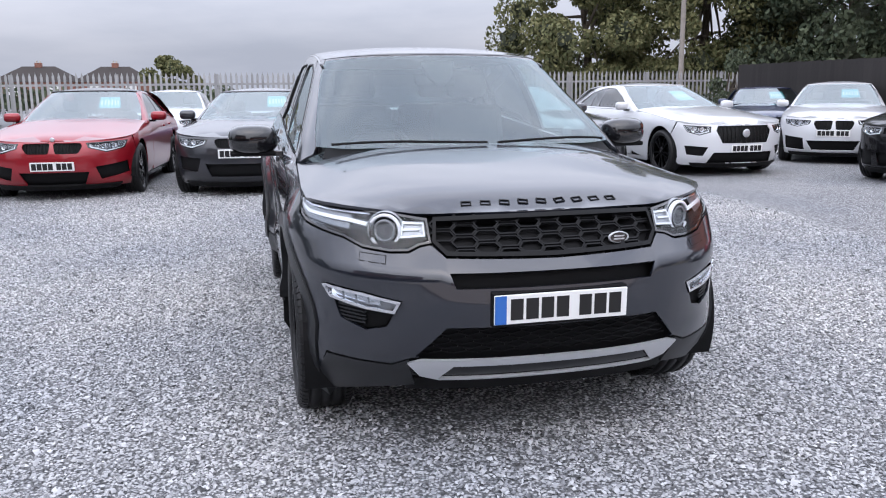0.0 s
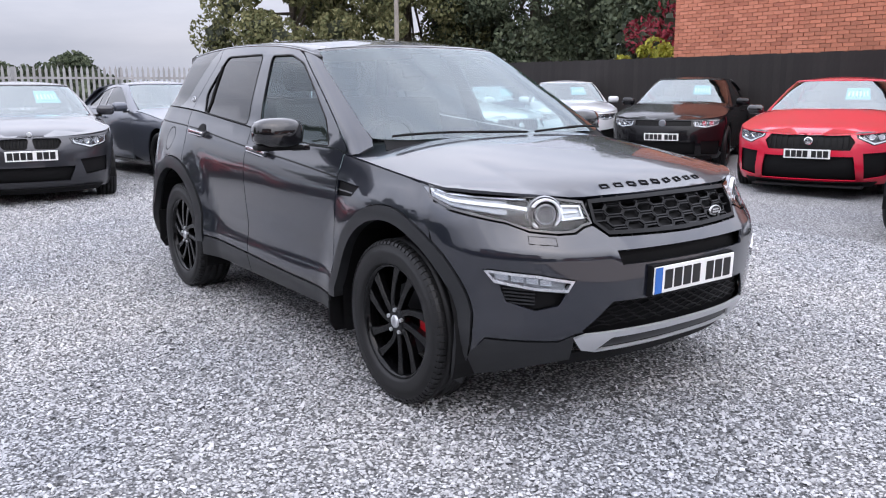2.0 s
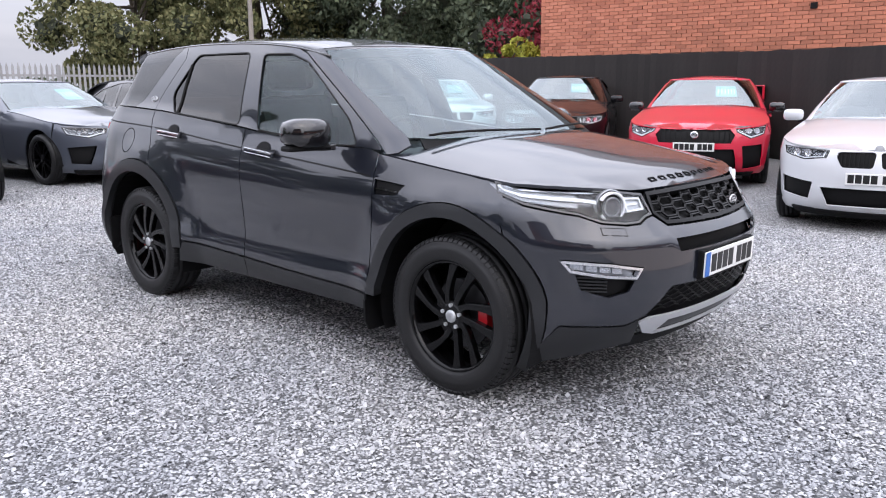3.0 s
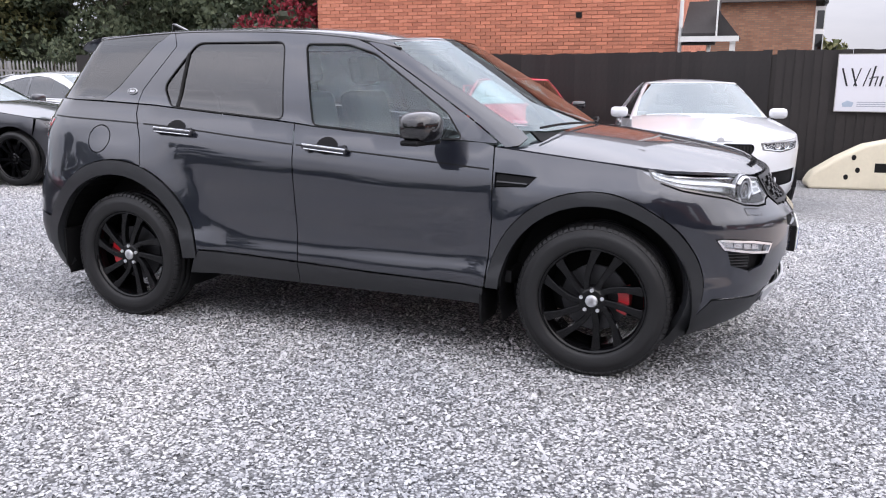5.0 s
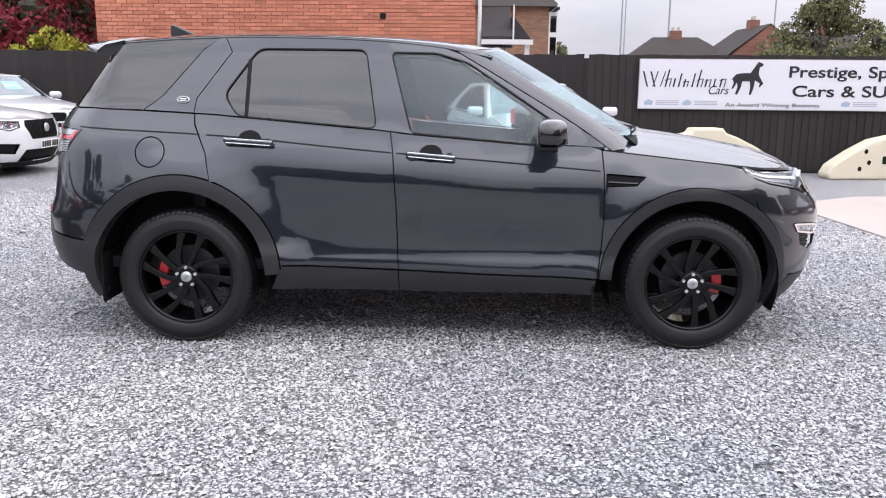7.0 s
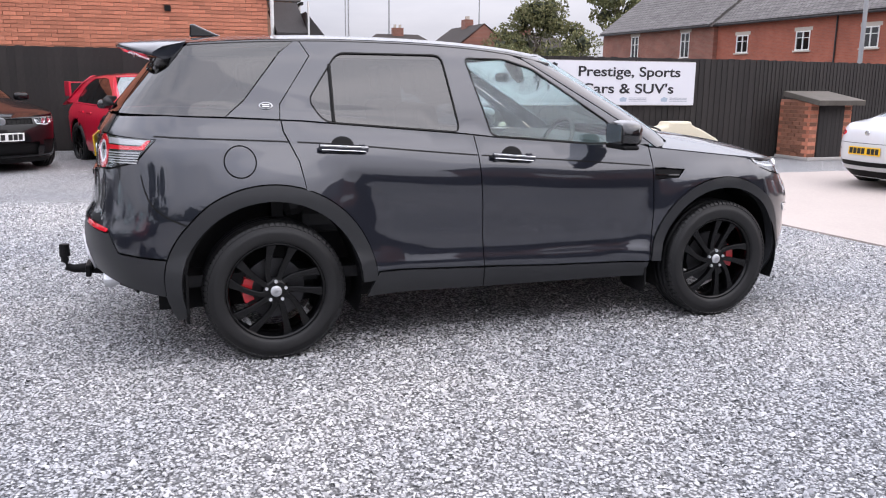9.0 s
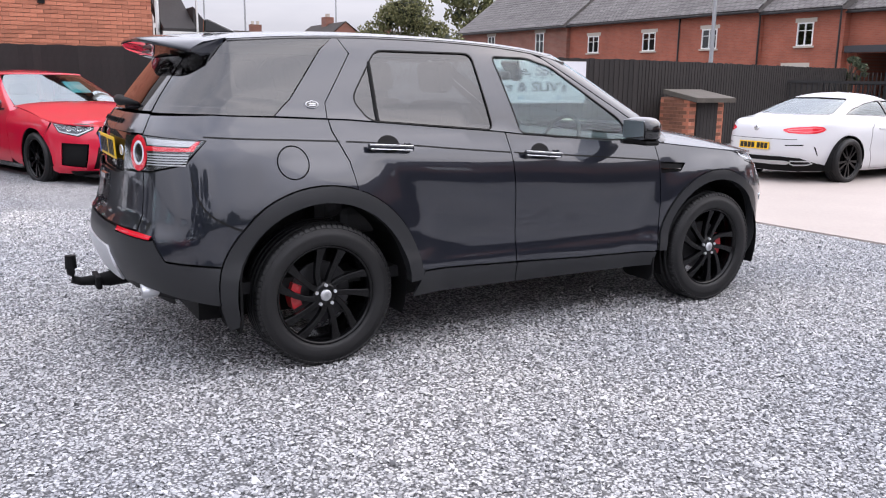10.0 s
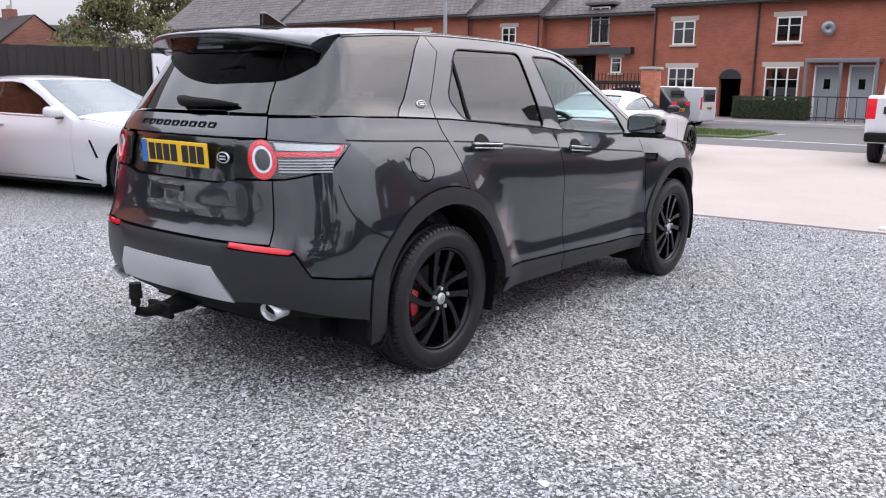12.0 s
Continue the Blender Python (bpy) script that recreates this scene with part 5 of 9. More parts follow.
def gravel_material(name, stones):
    m = bpy.data.materials.new(name)
    m.use_nodes = True
    nt = m.node_tree
    b = nt.nodes["Principled BSDF"]
    b.inputs["Roughness"].default_value = 0.85
    b.inputs["Specular IOR Level"].default_value = 0.3
    ramp = nt.nodes.new("ShaderNodeValToRGB")
    cr = ramp.color_ramp
    cr.elements[0].position, cr.elements[0].color = 0.0, (0.17, 0.172, 0.180, 1)
    cr.elements[1].position, cr.elements[1].color = 1.0, (0.67, 0.67, 0.68, 1)
    for pos, col in ((0.16, (0.35, 0.353, 0.363, 1)), (0.45, (0.475, 0.477, 0.485, 1)), (0.75, (0.550, 0.548, 0.546, 1)), (0.90, (0.605, 0.610, 0.615, 1))):
        e = cr.elements.new(pos)
        e.color = col
    co = nt.nodes.new("ShaderNodeTexCoord")
    wide = nt.nodes.new("ShaderNodeTexNoise")
    wide.inputs["Scale"].default_value, wide.inputs["Detail"].default_value = 0.55, 5
    nt.links.new(co.outputs["Object"], wide.inputs["Vector"])
    wr = nt.nodes.new("ShaderNodeValToRGB")
    wr.color_ramp.elements[0].position, wr.color_ramp.elements[0].color = 0.35, (0.84, 0.855, 0.885, 1)
    wr.color_ramp.elements[1].position, wr.color_ramp.elements[1].color = 0.68, (1.09, 1.07, 1.045, 1)
    nt.links.new(wide.outputs["Fac"], wr.inputs["Fac"])
    mx = nt.nodes.new("ShaderNodeMix")
    mx.data_type, mx.blend_type = "RGBA", "MULTIPLY"
    mx.inputs[0].default_value = 1.0
    nt.links.new(ramp.outputs["Color"], mx.inputs[6])
    nt.links.new(wr.outputs["Color"], mx.inputs[7])
    if stones:
        g = nt.nodes.new("ShaderNodeNewGeometry")
        nt.links.new(g.outputs["Random Per Island"], ramp.inputs["Fac"])
        fine = nt.nodes.new("ShaderNodeTexNoise")
        fine.inputs["Scale"].default_value, fine.inputs["Detail"].default_value = 260, 3
        nt.links.new(co.outputs["Object"], fine.inputs["Vector"])
        bp = nt.nodes.new("ShaderNodeBump")
        bp.inputs["Strength"].default_value, bp.inputs["Distance"].default_value = 0.25, 0.004
        nt.links.new(fine.outputs["Fac"], bp.inputs["Height"])
        nt.links.new(bp.outputs["Normal"], b.inputs["Normal"])
    else:
        vo = nt.nodes.new("ShaderNodeTexVoronoi")
        vo.inputs["Scale"].default_value = 66
        nt.links.new(co.outputs["Object"], vo.inputs["Vector"])
        sep = nt.nodes.new("ShaderNodeSeparateColor")
        nt.links.new(vo.outputs["Color"], sep.inputs["Color"])
        nt.links.new(sep.outputs["Red"], ramp.inputs["Fac"])
        bp = nt.nodes.new("ShaderNodeBump")
        bp.inputs["Strength"].default_value, bp.inputs["Distance"].default_value = 0.9, 0.012
        # cell edges darkened: the shade between chippings put into the colour
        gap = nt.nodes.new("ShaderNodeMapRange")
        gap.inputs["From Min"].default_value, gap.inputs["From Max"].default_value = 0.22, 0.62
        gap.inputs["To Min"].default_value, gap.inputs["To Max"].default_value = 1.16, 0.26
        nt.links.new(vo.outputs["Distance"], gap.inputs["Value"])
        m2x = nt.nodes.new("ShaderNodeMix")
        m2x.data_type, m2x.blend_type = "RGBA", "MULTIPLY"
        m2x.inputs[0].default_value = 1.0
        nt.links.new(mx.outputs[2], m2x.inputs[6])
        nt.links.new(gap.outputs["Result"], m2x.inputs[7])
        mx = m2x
        bp.invert = True
        nt.links.new(vo.outputs["Distance"], bp.inputs["Height"])
        nt.links.new(bp.outputs["Normal"], b.inputs["Normal"])
    nt.links.new(mx.outputs[2], b.inputs["Base Color"])
    return m


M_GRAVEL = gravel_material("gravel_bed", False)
M_STONES = gravel_material("gravel_chippings", True)
lines_x = [-600, -200, -80, -40] + [-25 + i for i in range(51)] + [40, 80, 200, 600]
lines_y = list(lines_x)
vs = [(x, y, rise(x, y)) for y in lines_y for x in lines_x]
n = len(lines_x)
fs = [(j * n + i, j * n + i + 1, (j + 1) * n + i + 1, (j + 1) * n + i) for j in range(n - 1) for i in range(n - 1)]
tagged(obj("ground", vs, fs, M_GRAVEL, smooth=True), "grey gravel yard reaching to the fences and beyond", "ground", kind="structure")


def scatter_stones(count, seed):
    """Loose angular chippings over the near part of the yard, as one heap."""
    rng = np.random.default_rng(seed)
    pts = []
    have = 0
    while have < count:
        p = rng.uniform((-8.5, -4.7), (4.5, 7.5), (count, 2))
        r = np.hypot(p[:, 0] + 0.3, p[:, 1])
        w = np.where(r < 5.5, 1.0, np.exp(-(r - 5.5) / 0.8))
        under = (np.abs(p[:, 0]) < 0.6) & (np.abs(p[:, 1]) < 1.9)
        w = np.where(under, 0.15, w)
        w = np.where(p[:, 1] < -4.16 - 0.055 * (2.0 - p[:, 0]), 0.0, w)
        p = p[rng.uniform(size=count) < w]
        pts.append(p)
        have += len(p)
    p = np.concatenate(pts)[:count]
    base = np.array([(1, 0, -0.3), (0.1, 1, -0.3), (-1, 0.1, -0.3), (-0.1, -1, -0.3), (0.35, 0.1, 0.9), (-0.35, -0.05, 0.8)], float)
    tri = np.array([(0, 1, 4), (1, 5, 4), (1, 2, 5), (2, 3, 5), (3, 4, 5), (3, 0, 4)])
    v = base[None] * (1 + rng.uniform(-0.28, 0.28, (count, 6, 3)))
    size = rng.lognormal(-4.90, 0.28, count)
    s = np.stack([size * rng.uniform(0.9, 1.5, count), size * rng.uniform(0.7, 1.1, count), size * rng.uniform(0.35, 0.65, count)], 1)
    v = v * s[:, None]
    q = rng.normal(size=(count, 4)) * np.array([1.6, 0.42, 0.42, 1.6])
    q /= np.linalg.norm(q, axis=1, keepdims=True)
    w, x, y, z = q.T
    R = np.stack([1 - 2 * (y * y + z * z), 2 * (x * y - z * w), 2 * (x * z + y * w), 2 * (x * y + z * w), 1 - 2 * (x * x + z * z), 2 * (y * z - x * w), 2 * (x * z - y * w), 2 * (y * z + x * w), 1 - 2 * (x * x + y * y)], 1).reshape(-1, 3, 3)
    v = np.einsum("nij,nkj->nki", R, v)
    t = np.clip((0.35 * p[:, 0] + 0.94 * p[:, 1] - 1.2) / 4.3, 0, 1)
    v[:, :, 0] += p[:, 0:1]
    v[:, :, 1] += p[:, 1:2]
    v[:, :, 2] += (0.13 * t * t * (3 - 2 * t) + rng.uniform(-0.003, 0.012, count))[:, None]
    f = (tri[None] + 6 * np.arange(count)[:, None, None]).reshape(-1, 3)
    me = bpy.data.meshes.new("gravel")
    me.vertices.add(count * 6)
    me.vertices.foreach_set("co", v.reshape(-1))
    me.loops.add(len(f) * 3)
    me.loops.foreach_set("vertex_index", f.reshape(-1).astype(np.int32))
    me.polygons.add(len(f))
    me.polygons.foreach_set("loop_start", np.arange(0, len(f) * 3, 3, dtype=np.int32))
    me.update(calc_edges=True)
    me.materials.append(M_STONES)
    return tagged(new("gravel", me), "loose angular pale and dark grey stone chippings", "gravel", kind="stuff")


scatter_stones(305000, 3)

M_CONC = mat("pinkish_concrete", (0.385, 0.335, 0.305), 0.85, grain=0.12, scale=35, stain=0.14, stain_scale=0.6, bump=0.15)
pad = extrude([(-3.3, -4.56), (-1.85, -4.47), (1.27, -4.24), (4.62, -4.04), (5.4, -5.2), (5.7, -7.6), (5.6, -12.2), (4.6, -15.2), (-3.3, -15.2)], 0.05, pose(0, 0, -0.032), bevel=0.004)
tagged(part("concrete_apron", pad, M_CONC), "pale pinkish concrete apron by the entrance", "pavement", kind="structure")
M_WHITELINE = mat("white_road_paint", (0.62, 0.62, 0.60), 0.7, stain=0.2, stain_scale=4)
tagged(part("painted_kerb", box((-2.55, -4.72, 0.0), (-1.75, -4.56, 0.045), pose(0, 0, 0, 0, 0, 0), bevel=0.01), M_WHITELINE), "white painted kerb piece at the apron's edge", "kerb", kind="structure")
M_ASPHALT = mat("worn_asphalt", (0.115, 0.113, 0.115), 0.85, grain=0.3, scale=60, stain=0.15, stain_scale=0.8, bump=0.2)
tagged(part("road", box((-60, -27.2, -0.3), (70, -15.2, 0.005)), M_ASPHALT), "worn grey asphalt road past the yard", "road", kind="structure")
M_PAVE = mat("footway_asphalt", (0.20, 0.185, 0.18), 0.85, grain=0.2, scale=40, stain=0.12, stain_scale=0.8)
tagged(part("footway", box((-60, -31.5, -0.3), (70, -27.35, 0.11)), M_PAVE), "grey footway in front of the terrace", "pavement", kind="structure")
M_KERB = mat("concrete_kerb", (0.42, 0.40, 0.38), 0.8, grain=0.1, scale=30, stain=0.1)
kerb = tagged(new("kerb"), "row of pale concrete kerb stones along the road", "kerb", kind="structure")
kb = part("kerb_stone", box((-0.455, -0.06, -0.2), (0.455, 0.06, 0.115), bevel=0.012), M_KERB, kerb)
kb.matrix_basis = pose(-10, -27.27, 0)
for i in range(1, 45):
    k = new("kerb_stone", kb.data)
    k.parent = kerb
    k.matrix_basis = pose(-10 + 0.92 * i, -27.27, 0)
for i in range(7):
    tagged(part("road_line", box((-14 + i * 6, -21.3, 0.004), (-10.5 + i * 6, -21.18, 0.010)), M_WHITELINE), "white dashed centre line on the road", "road marking", group="road lines", kind="structure")
tagged(part("road_line", box((-40, -18.2, 0.004), (5.0, -18.08, 0.010)), M_WHITELINE), "long white give-way line on the road", "road marking", group="road lines", kind="structure")

# grass verge
M_GRASS = mat("grass_blades", (0.085, 0.13, 0.035), 0.7, grain=0.3, scale=20, stain=0.2)


def grass_patch(name, x0, x1, y0, y1, count, seed, label):
    rng = random.Random(seed)
    vs, fs = [], []
    for i in range(count):
        x, y = rng.uniform(x0, x1), rng.uniform(y0, y1)
        h, a, w = rng.uniform(0.05, 0.13), rng.uniform(0, 6.3), rng.uniform(0.006, 0.014)
        dx, dy = math.cos(a) * w, math.sin(a) * w
        o = len(vs)
        z = 0.05 + rise(x, y)
        vs += [(x - dx, y - dy, z), (x + dx, y + dy, z), (x + rng.uniform(-0.04, 0.04), y + rng.uniform(-0.04, 0.04), z + h)]
        fs.append((o, o + 1, o + 2))
    g = obj(name, vs, fs, M_GRASS)
    return tagged(g, label, "grass", kind="stuff")


tagged(part("verge", box((4.3, -21.5, -0.1), (12.5, -18.3, 0.06), bevel=0.03), mat("verge_soil", (0.075, 0.10, 0.035), 0.9, grain=0.3, scale=20)), "green grass verge beside the entrance", "verge", kind="structure")
grass_patch("grass", 4.4, 12.4, -21.4, -18.4, 9000, 5, "short green grass on the verge")

# ---- fences ----
M_BOARD = mat("dark_stained_board", (0.0190, 0.0155, 0.0145), 0.75, grain=0.35, scale=(18), stain=0.2, stain_scale=2.0, bump=0.2, piece=0.24)
M_POST = mat("dark_stained_post", (0.024, 0.020, 0.018), 0.8, grain=0.3, scale=20, bump=0.2)


def board_fence(name, label, a, b, top_a, top_b, pitch=0.125):
    """Close-boarded fence from a to b: overlapping upright boards, rails and posts."""
    f = tagged(new(name), label, "fence", kind="structure")
    a, b = Vector((*a, 0)), Vector((*b, 0))
    L = (b - a).length
    u = (b - a).normalized()
    ang = math.degrees(math.atan2(u.y, u.x))
    n = int(L / pitch)
    me = None
    rng = random.Random(len(name))
    for i in range(n):
        p = a + u * (pitch * (i + 0.5))
        z0 = rise(p.x, p.y)
        top = top_a + (top_b - top_a) * i / n + rng.uniform(-0.008, 0.008)
        m = pose(p.x, p.y, z0 + 0.03, 0, rng.uniform(-0.3, 0.3), ang + 5) @ Matrix.Diagonal((1, 1, top - z0 - 0.03, 1))
        if me is None:
            ob = part("board", box((-pitch * 0.55, -0.008, 0), (pitch * 0.55, 0.008, 1)), M_BOARD, f)
            me = ob.data
        else:
            ob = new("board", me)
            ob.parent = f
        ob.matrix_basis = m
    for z in (0.35, 1.0, 1.65):
        part("rail", box((0, 0.03, z), (L, 0.08, z + 0.08), pose(a.x, a.y, 0, 0, 0, ang)), M_POST, f)
    part("backing", box((0, 0.012, 0.0), (L, 0.028, min(top_a, top_b) - 0.06), pose(a.x, a.y, 0, 0, 0, ang)), M_POST, f)
    return f


board_fence("board_fence", "tall dark-stained close-boarded timber fence", (11.35, 13.9), (11.1, 2.4), 2.02, 1.96)
board_fence("board_fence", "tall dark-stained close-boarded fence beside the parked cars", (11.1, 2.4), (8.62, -2.2), 1.95, 1.90)
board_fence("board_fence", "long stretch of dark-stained close-boarded fence carrying the sign", (8.62, -2.2), (8.22, -9.2), 1.90, 1.90)
board_fence("board_fence", "dark-stained close-boarded timber fence running to the gateway", (8.22, -9.2), (10.9, -20.0), 1.90, 1.92)

M_GALV = mat("weathered_galvanised_steel", (0.36, 0.36, 0.36), 0.55, 0.5, grain=0.15, scale=30, stain=0.25, stain_scale=2.0, piece=0.12)
pal = tagged(new("palisade_fence"), "galvanised steel palisade fence with pointed pales", "fence", kind="structure")
me = None
for i in range(300):
    x = -21.0 + 0.150 * i
    z0 = rise(x, 20)
    if me is None:
        bm = extrude([(-0.034, 0), (0.034, 0), (0.034, 1.80), (0.0, 1.92), (-0.034, 1.80)], 0.010)
        bmesh.ops.transform(bm, matrix=pose(0, 0, 0, 90, 0, 0), verts=bm.verts)
        ob = part("pale", bm, M_GALV, pal)
        me = ob.data
    else:
        ob = new("pale", me)
        ob.parent = pal
    ob.matrix_basis = pose(x, 20.0, z0, 0, 0, 0)
for z in (0.45, 1.55):
    part("rail", box((-21.1, 20.0, z + 0.13), (24.0, 20.05, z + 0.19)), M_GALV, pal)
for i in range(17):
    part("post", box((-21 + 2.75 * i - 0.05, 20.03, 0.0), (-21 + 2.75 * i + 0.05, 20.11, 2.0)), M_GALV, pal)

# ---- sign on the fence ----
M_SIGN = mat("white_sign_board", (0.68, 0.68, 0.72), 0.45, grain=0.02, scale=30, stain=0.05, stain_scale=1.5)
M_SIGNINK = mat("sign_ink", (0.012, 0.012, 0.016), 0.5)
M_SIGNGREY = mat("sign_small_print", (0.35, 0.37, 0.42), 0.5)


def words(text, size, depth=0.004, shear=0.0, bold=0.0):
    cu = bpy.data.curves.new("lettering", "FONT")
    cu.body, cu.size, cu.extrude, cu.shear, cu.offset = text, size, depth, shear, bold
    ob = bpy.data.objects.new("lettering", cu)
    scene.collection.objects.link(ob)
    me = bpy.data.meshes.new_from_object(ob.evaluated_get(bpy.context.evaluated_depsgraph_get()))
    bpy.data.objects.remove(ob)
    bpy.data.curves.remove(cu)
    return me


def lettering(text, size, m, parent, material, width=None, shear=0.0, bold=0.0):
    me = words(text, size, 0.003, shear, bold)
    me.materials.clear()
    me.materials.append(material)
    ob = new("lettering", me)
    ob.parent = parent
    s = 1.0
    if width:
        xs = [v.co.x for v in me.vertices]
        s = width / (max(xs) - min(xs))
    ob.matrix_basis = m @ Matrix.Diagonal((s, 1, 1, 1))
    return ob


sign = tagged(new("sign_board"), "long white sign board with black lettering on the dark fence", "sign")
SW, SH = 4.80, 0.79
# the sign's own axes: x along its width, y up, face towards the yard
sign.matrix_basis = Matrix.Translation((8.50, -3.02, 1.035)) @ pose(0, 0, 0, 0, 0, -3.2) @ Matrix(((0, 0, -1, 0), (-1, 0, 0, 0), (0, 1, 0, 0), (0, 0, 0, 1)))
part("panel", box((0, 0, -0.02), (SW, SH, 0.0)), M_SIGN, sign)
bm = bmesh.new()
part("frame", box((-0.012, -0.012, -0.025), (SW + 0.012, SH + 0.012, -0.021)), M_KERB, sign)
# the name, drawn as plain slanted strokes
x = 0.12
for w, marks in ((0.26, ((0.0, 0.25, -0.3), (0.09, 0.25, 0.3), (0.12, 0.25, -0.3), (0.21, 0.25, 0.3))), (0.10, ((0.0, 0.28, 0.2), (0.07, 0.14, 0.2))), (0.045, ((0.0, 0.14, 0.2),)), (0.065, ((0.01, 0.22, 0.2),)), (0.095, ((0.0, 0.13, 0.2), (0.06, 0.10, 0.2))), (0.065, ((0.01, 0.22, 0.2),)), (0.10, ((0.0, 0.28, 0.2), (0.07, 0.14, 0.2))), (0.105, ((0.0, 0.13, 0.2), (0.07, 0.13, 0.2))), (0.075, ((0.0, 0.14, 0.2),)), (0.10, ((0.0, 0.14, 0.2), (0.07, 0.14, 0.2)))):
    for k, (o, h, lean) in enumerate(marks):
        t_ = 0.016 if k % 2 else 0.024
        part("name_stroke", extrude([(x + o, 0.35), (x + o + t_, 0.35), (x + o + t_ + lean * h, 0.35 + h), (x + o + lean * h, 0.35 + h)], 0.004), M_SIGNINK, sign)
        if k and h < 0.2:
            part("name_stroke", extrude([(x, 0.35 + h * 0.8), (x + o + 0.02, 0.35 + h), (x + o + 0.02, 0.335 + h), (x, 0.338 + h * 0.8)], 0.004), M_SIGNINK, sign)
    x += w + 0.028
lettering("Cars", 0.20, pose(1.10, 0.24, 0.002), sign, M_SIGNINK, 0.32, shear=0.3)
# a trotting horse emblem as a plain dark shape
horse = [(0.00, 0.30), (0.10, 0.42), (0.22, 0.44), (0.36, 0.44), (0.44, 0.56), (0.50, 0.66), (0.60, 0.62), (0.58, 0.57), (0.53, 0.55), (0.52, 0.42), (0.56, 0.34), (0.62, 0.24), (0.55, 0.16), (0.54, 0.20), (0.56, 0.24), (0.46, 0.30), (0.44, 0.14), (0.40, 0.02), (0.36, 0.02), (0.38, 0.16), (0.36, 0.28), (0.22, 0.28), (0.20, 0.16), (0.14, 0.02), (0.10, 0.03), (0.14, 0.18), (0.12, 0.26), (0.06, 0.14), (0.02, 0.12), (0.06, 0.24), (0.04, 0.32)]
part("emblem", extrude([(1.46 + 0.84 * a, 0.22 + 0.82 * b) for a, b in horse], 0.004), M_SIGNINK, sign)
lettering("Prestige, Sports", 0.25, pose(2.36, 0.52, 0.002), sign, M_SIGNINK, 2.1, bold=0.004)
lettering("Cars & SUV's", 0.25, pose(2.44, 0.215, 0.002), sign, M_SIGNINK, 1.9, bold=0.004)
lettering("An Award Winning Business", 0.085, pose(1.40, 0.045, 0.002), sign, M_SIGNINK, 1.5)
for x0 in (0.1, 0.72, 3.24, 4.10):
    part("logo_mark", extrude([(x0, 0.06), (x0 + 0.12, 0.06), (x0 + 0.14, 0.12), (x0 + 0.06, 0.15), (x0 - 0.01, 0.11)], 0.003), mat("sign_logo_blue", (0.36, 0.43, 0.52), 0.5), sign)
    for k in range(3):
        part("small_print", box((x0 + 0.18, 0.065 + 0.028 * k, 0.0), (x0 + 0.55, 0.077 + 0.028 * k, 0.003)), M_SIGNGREY, sign)

# ---- brick store box in front of the fence ----
M_BRICK = mat("red_brick", (0.52, 0.195, 0.118), 0.85, grain=0.2, scale=60, stain=0.2, stain_scale=4, bump=0.2, piece=0.20)
M_MORTAR = mat("lime_mortar", (0.42, 0.205, 0.145), 0.9, grain=0.15, scale=80, stain=0.1)


def brick_course(parent, m, x0, x1, z0, z1, limit=300, keep=None, pitch=(0.225, 0.075), name="brick", material=None):
    """Bricks in stretcher bond on a wall face (x along, z up, face at y = 0 towards -y)."""
    material = material or M_BRICK
    made, rest_v, rest_f = 0, [], []
    me = None
    rng = random.Random(7)
    rows = int((z1 - z0) / pitch[1])
    for r in range(rows):
        zz = z0 + r * pitch[1]
        x = x0 - (pitch[0] / 2 if r % 2 else 0)
        while x < x1 - 0.02:
            a, b = max(x, x0), min(x + pitch[0] - 0.010, x1)
            x += pitch[0]
            if b - a < 0.03:
                continue
            out = rng.uniform(0.004, 0.009)
            if made < limit and (keep is None or keep(a, zz)) and abs(b - a - pitch[0] + 0.010) < 1e-6:
                if me is None:
                    ob = part(name, box((0, -0.008, 0), (pitch[0] - 0.010, 0.03, pitch[1] - 0.010)), material, parent)
                    me = ob.data
                else:
                    ob = new(name, me)
                    ob.parent = parent
                ob.matrix_basis = m @ pose(a, 0.003 - out * 0.3, zz)
                made += 1
            else:
                o = len(rest_v)
                for px, py, pz in ((a, -out, zz), (b, -out, zz), (b, -out, zz + pitch[1] - 0.010), (a, -out, zz + pitch[1] - 0.010), (a, 0.02, zz), (b, 0.02, zz), (b, 0.02, zz + pitch[1] - 0.010), (a, 0.02, zz + pitch[1] - 0.010)):
                    rest_v.append(tuple(m @ Vector((px, py, pz))))
                rest_f += [(o, o + 1, o + 2, o + 3), (o + 3, o + 2, o + 6, o + 7), (o, o + 4, o + 5, o + 1), (o, o + 3, o + 7, o + 4), (o + 1, o + 5, o + 6, o + 2)]
    if rest_v:
        ob = obj("brickwork", rest_v, rest_f, M_BRICKS, parent)
        ob["kind"] = "stuff"


# joined bricks vary piece by piece
M_BRICKS = bpy.data.materials.new("red_brick_joined")
M_BRICKS.use_nodes = True
nt = M_BRICKS.node_tree
pb = nt.nodes["Principled BSDF"]
pb.inputs["Roughness"].default_value = 0.85
gi = nt.nodes.new("ShaderNodeNewGeometry")
rp = nt.nodes.new("ShaderNodeValToRGB")
rp.color_ramp.elements[0].color = (0.41, 0.145, 0.090, 1)
rp.color_ramp.elements[1].color = (0.62, 0.245, 0.155, 1)
e = rp.color_ramp.elements.new(0.5)
e.color = (0.54, 0.20, 0.12, 1)
nt.links.new(gi.outputs["Random Per Island"], rp.inputs["Fac"])
nt.links.new(rp.outputs["Color"], pb.inputs["Base Color"])


M_STOREBRICK = mat("aged_store_brick", (0.24, 0.105, 0.065), 0.88, grain=0.3, scale=60, stain=0.35, stain_scale=3.0, bump=0.2, piece=0.28)


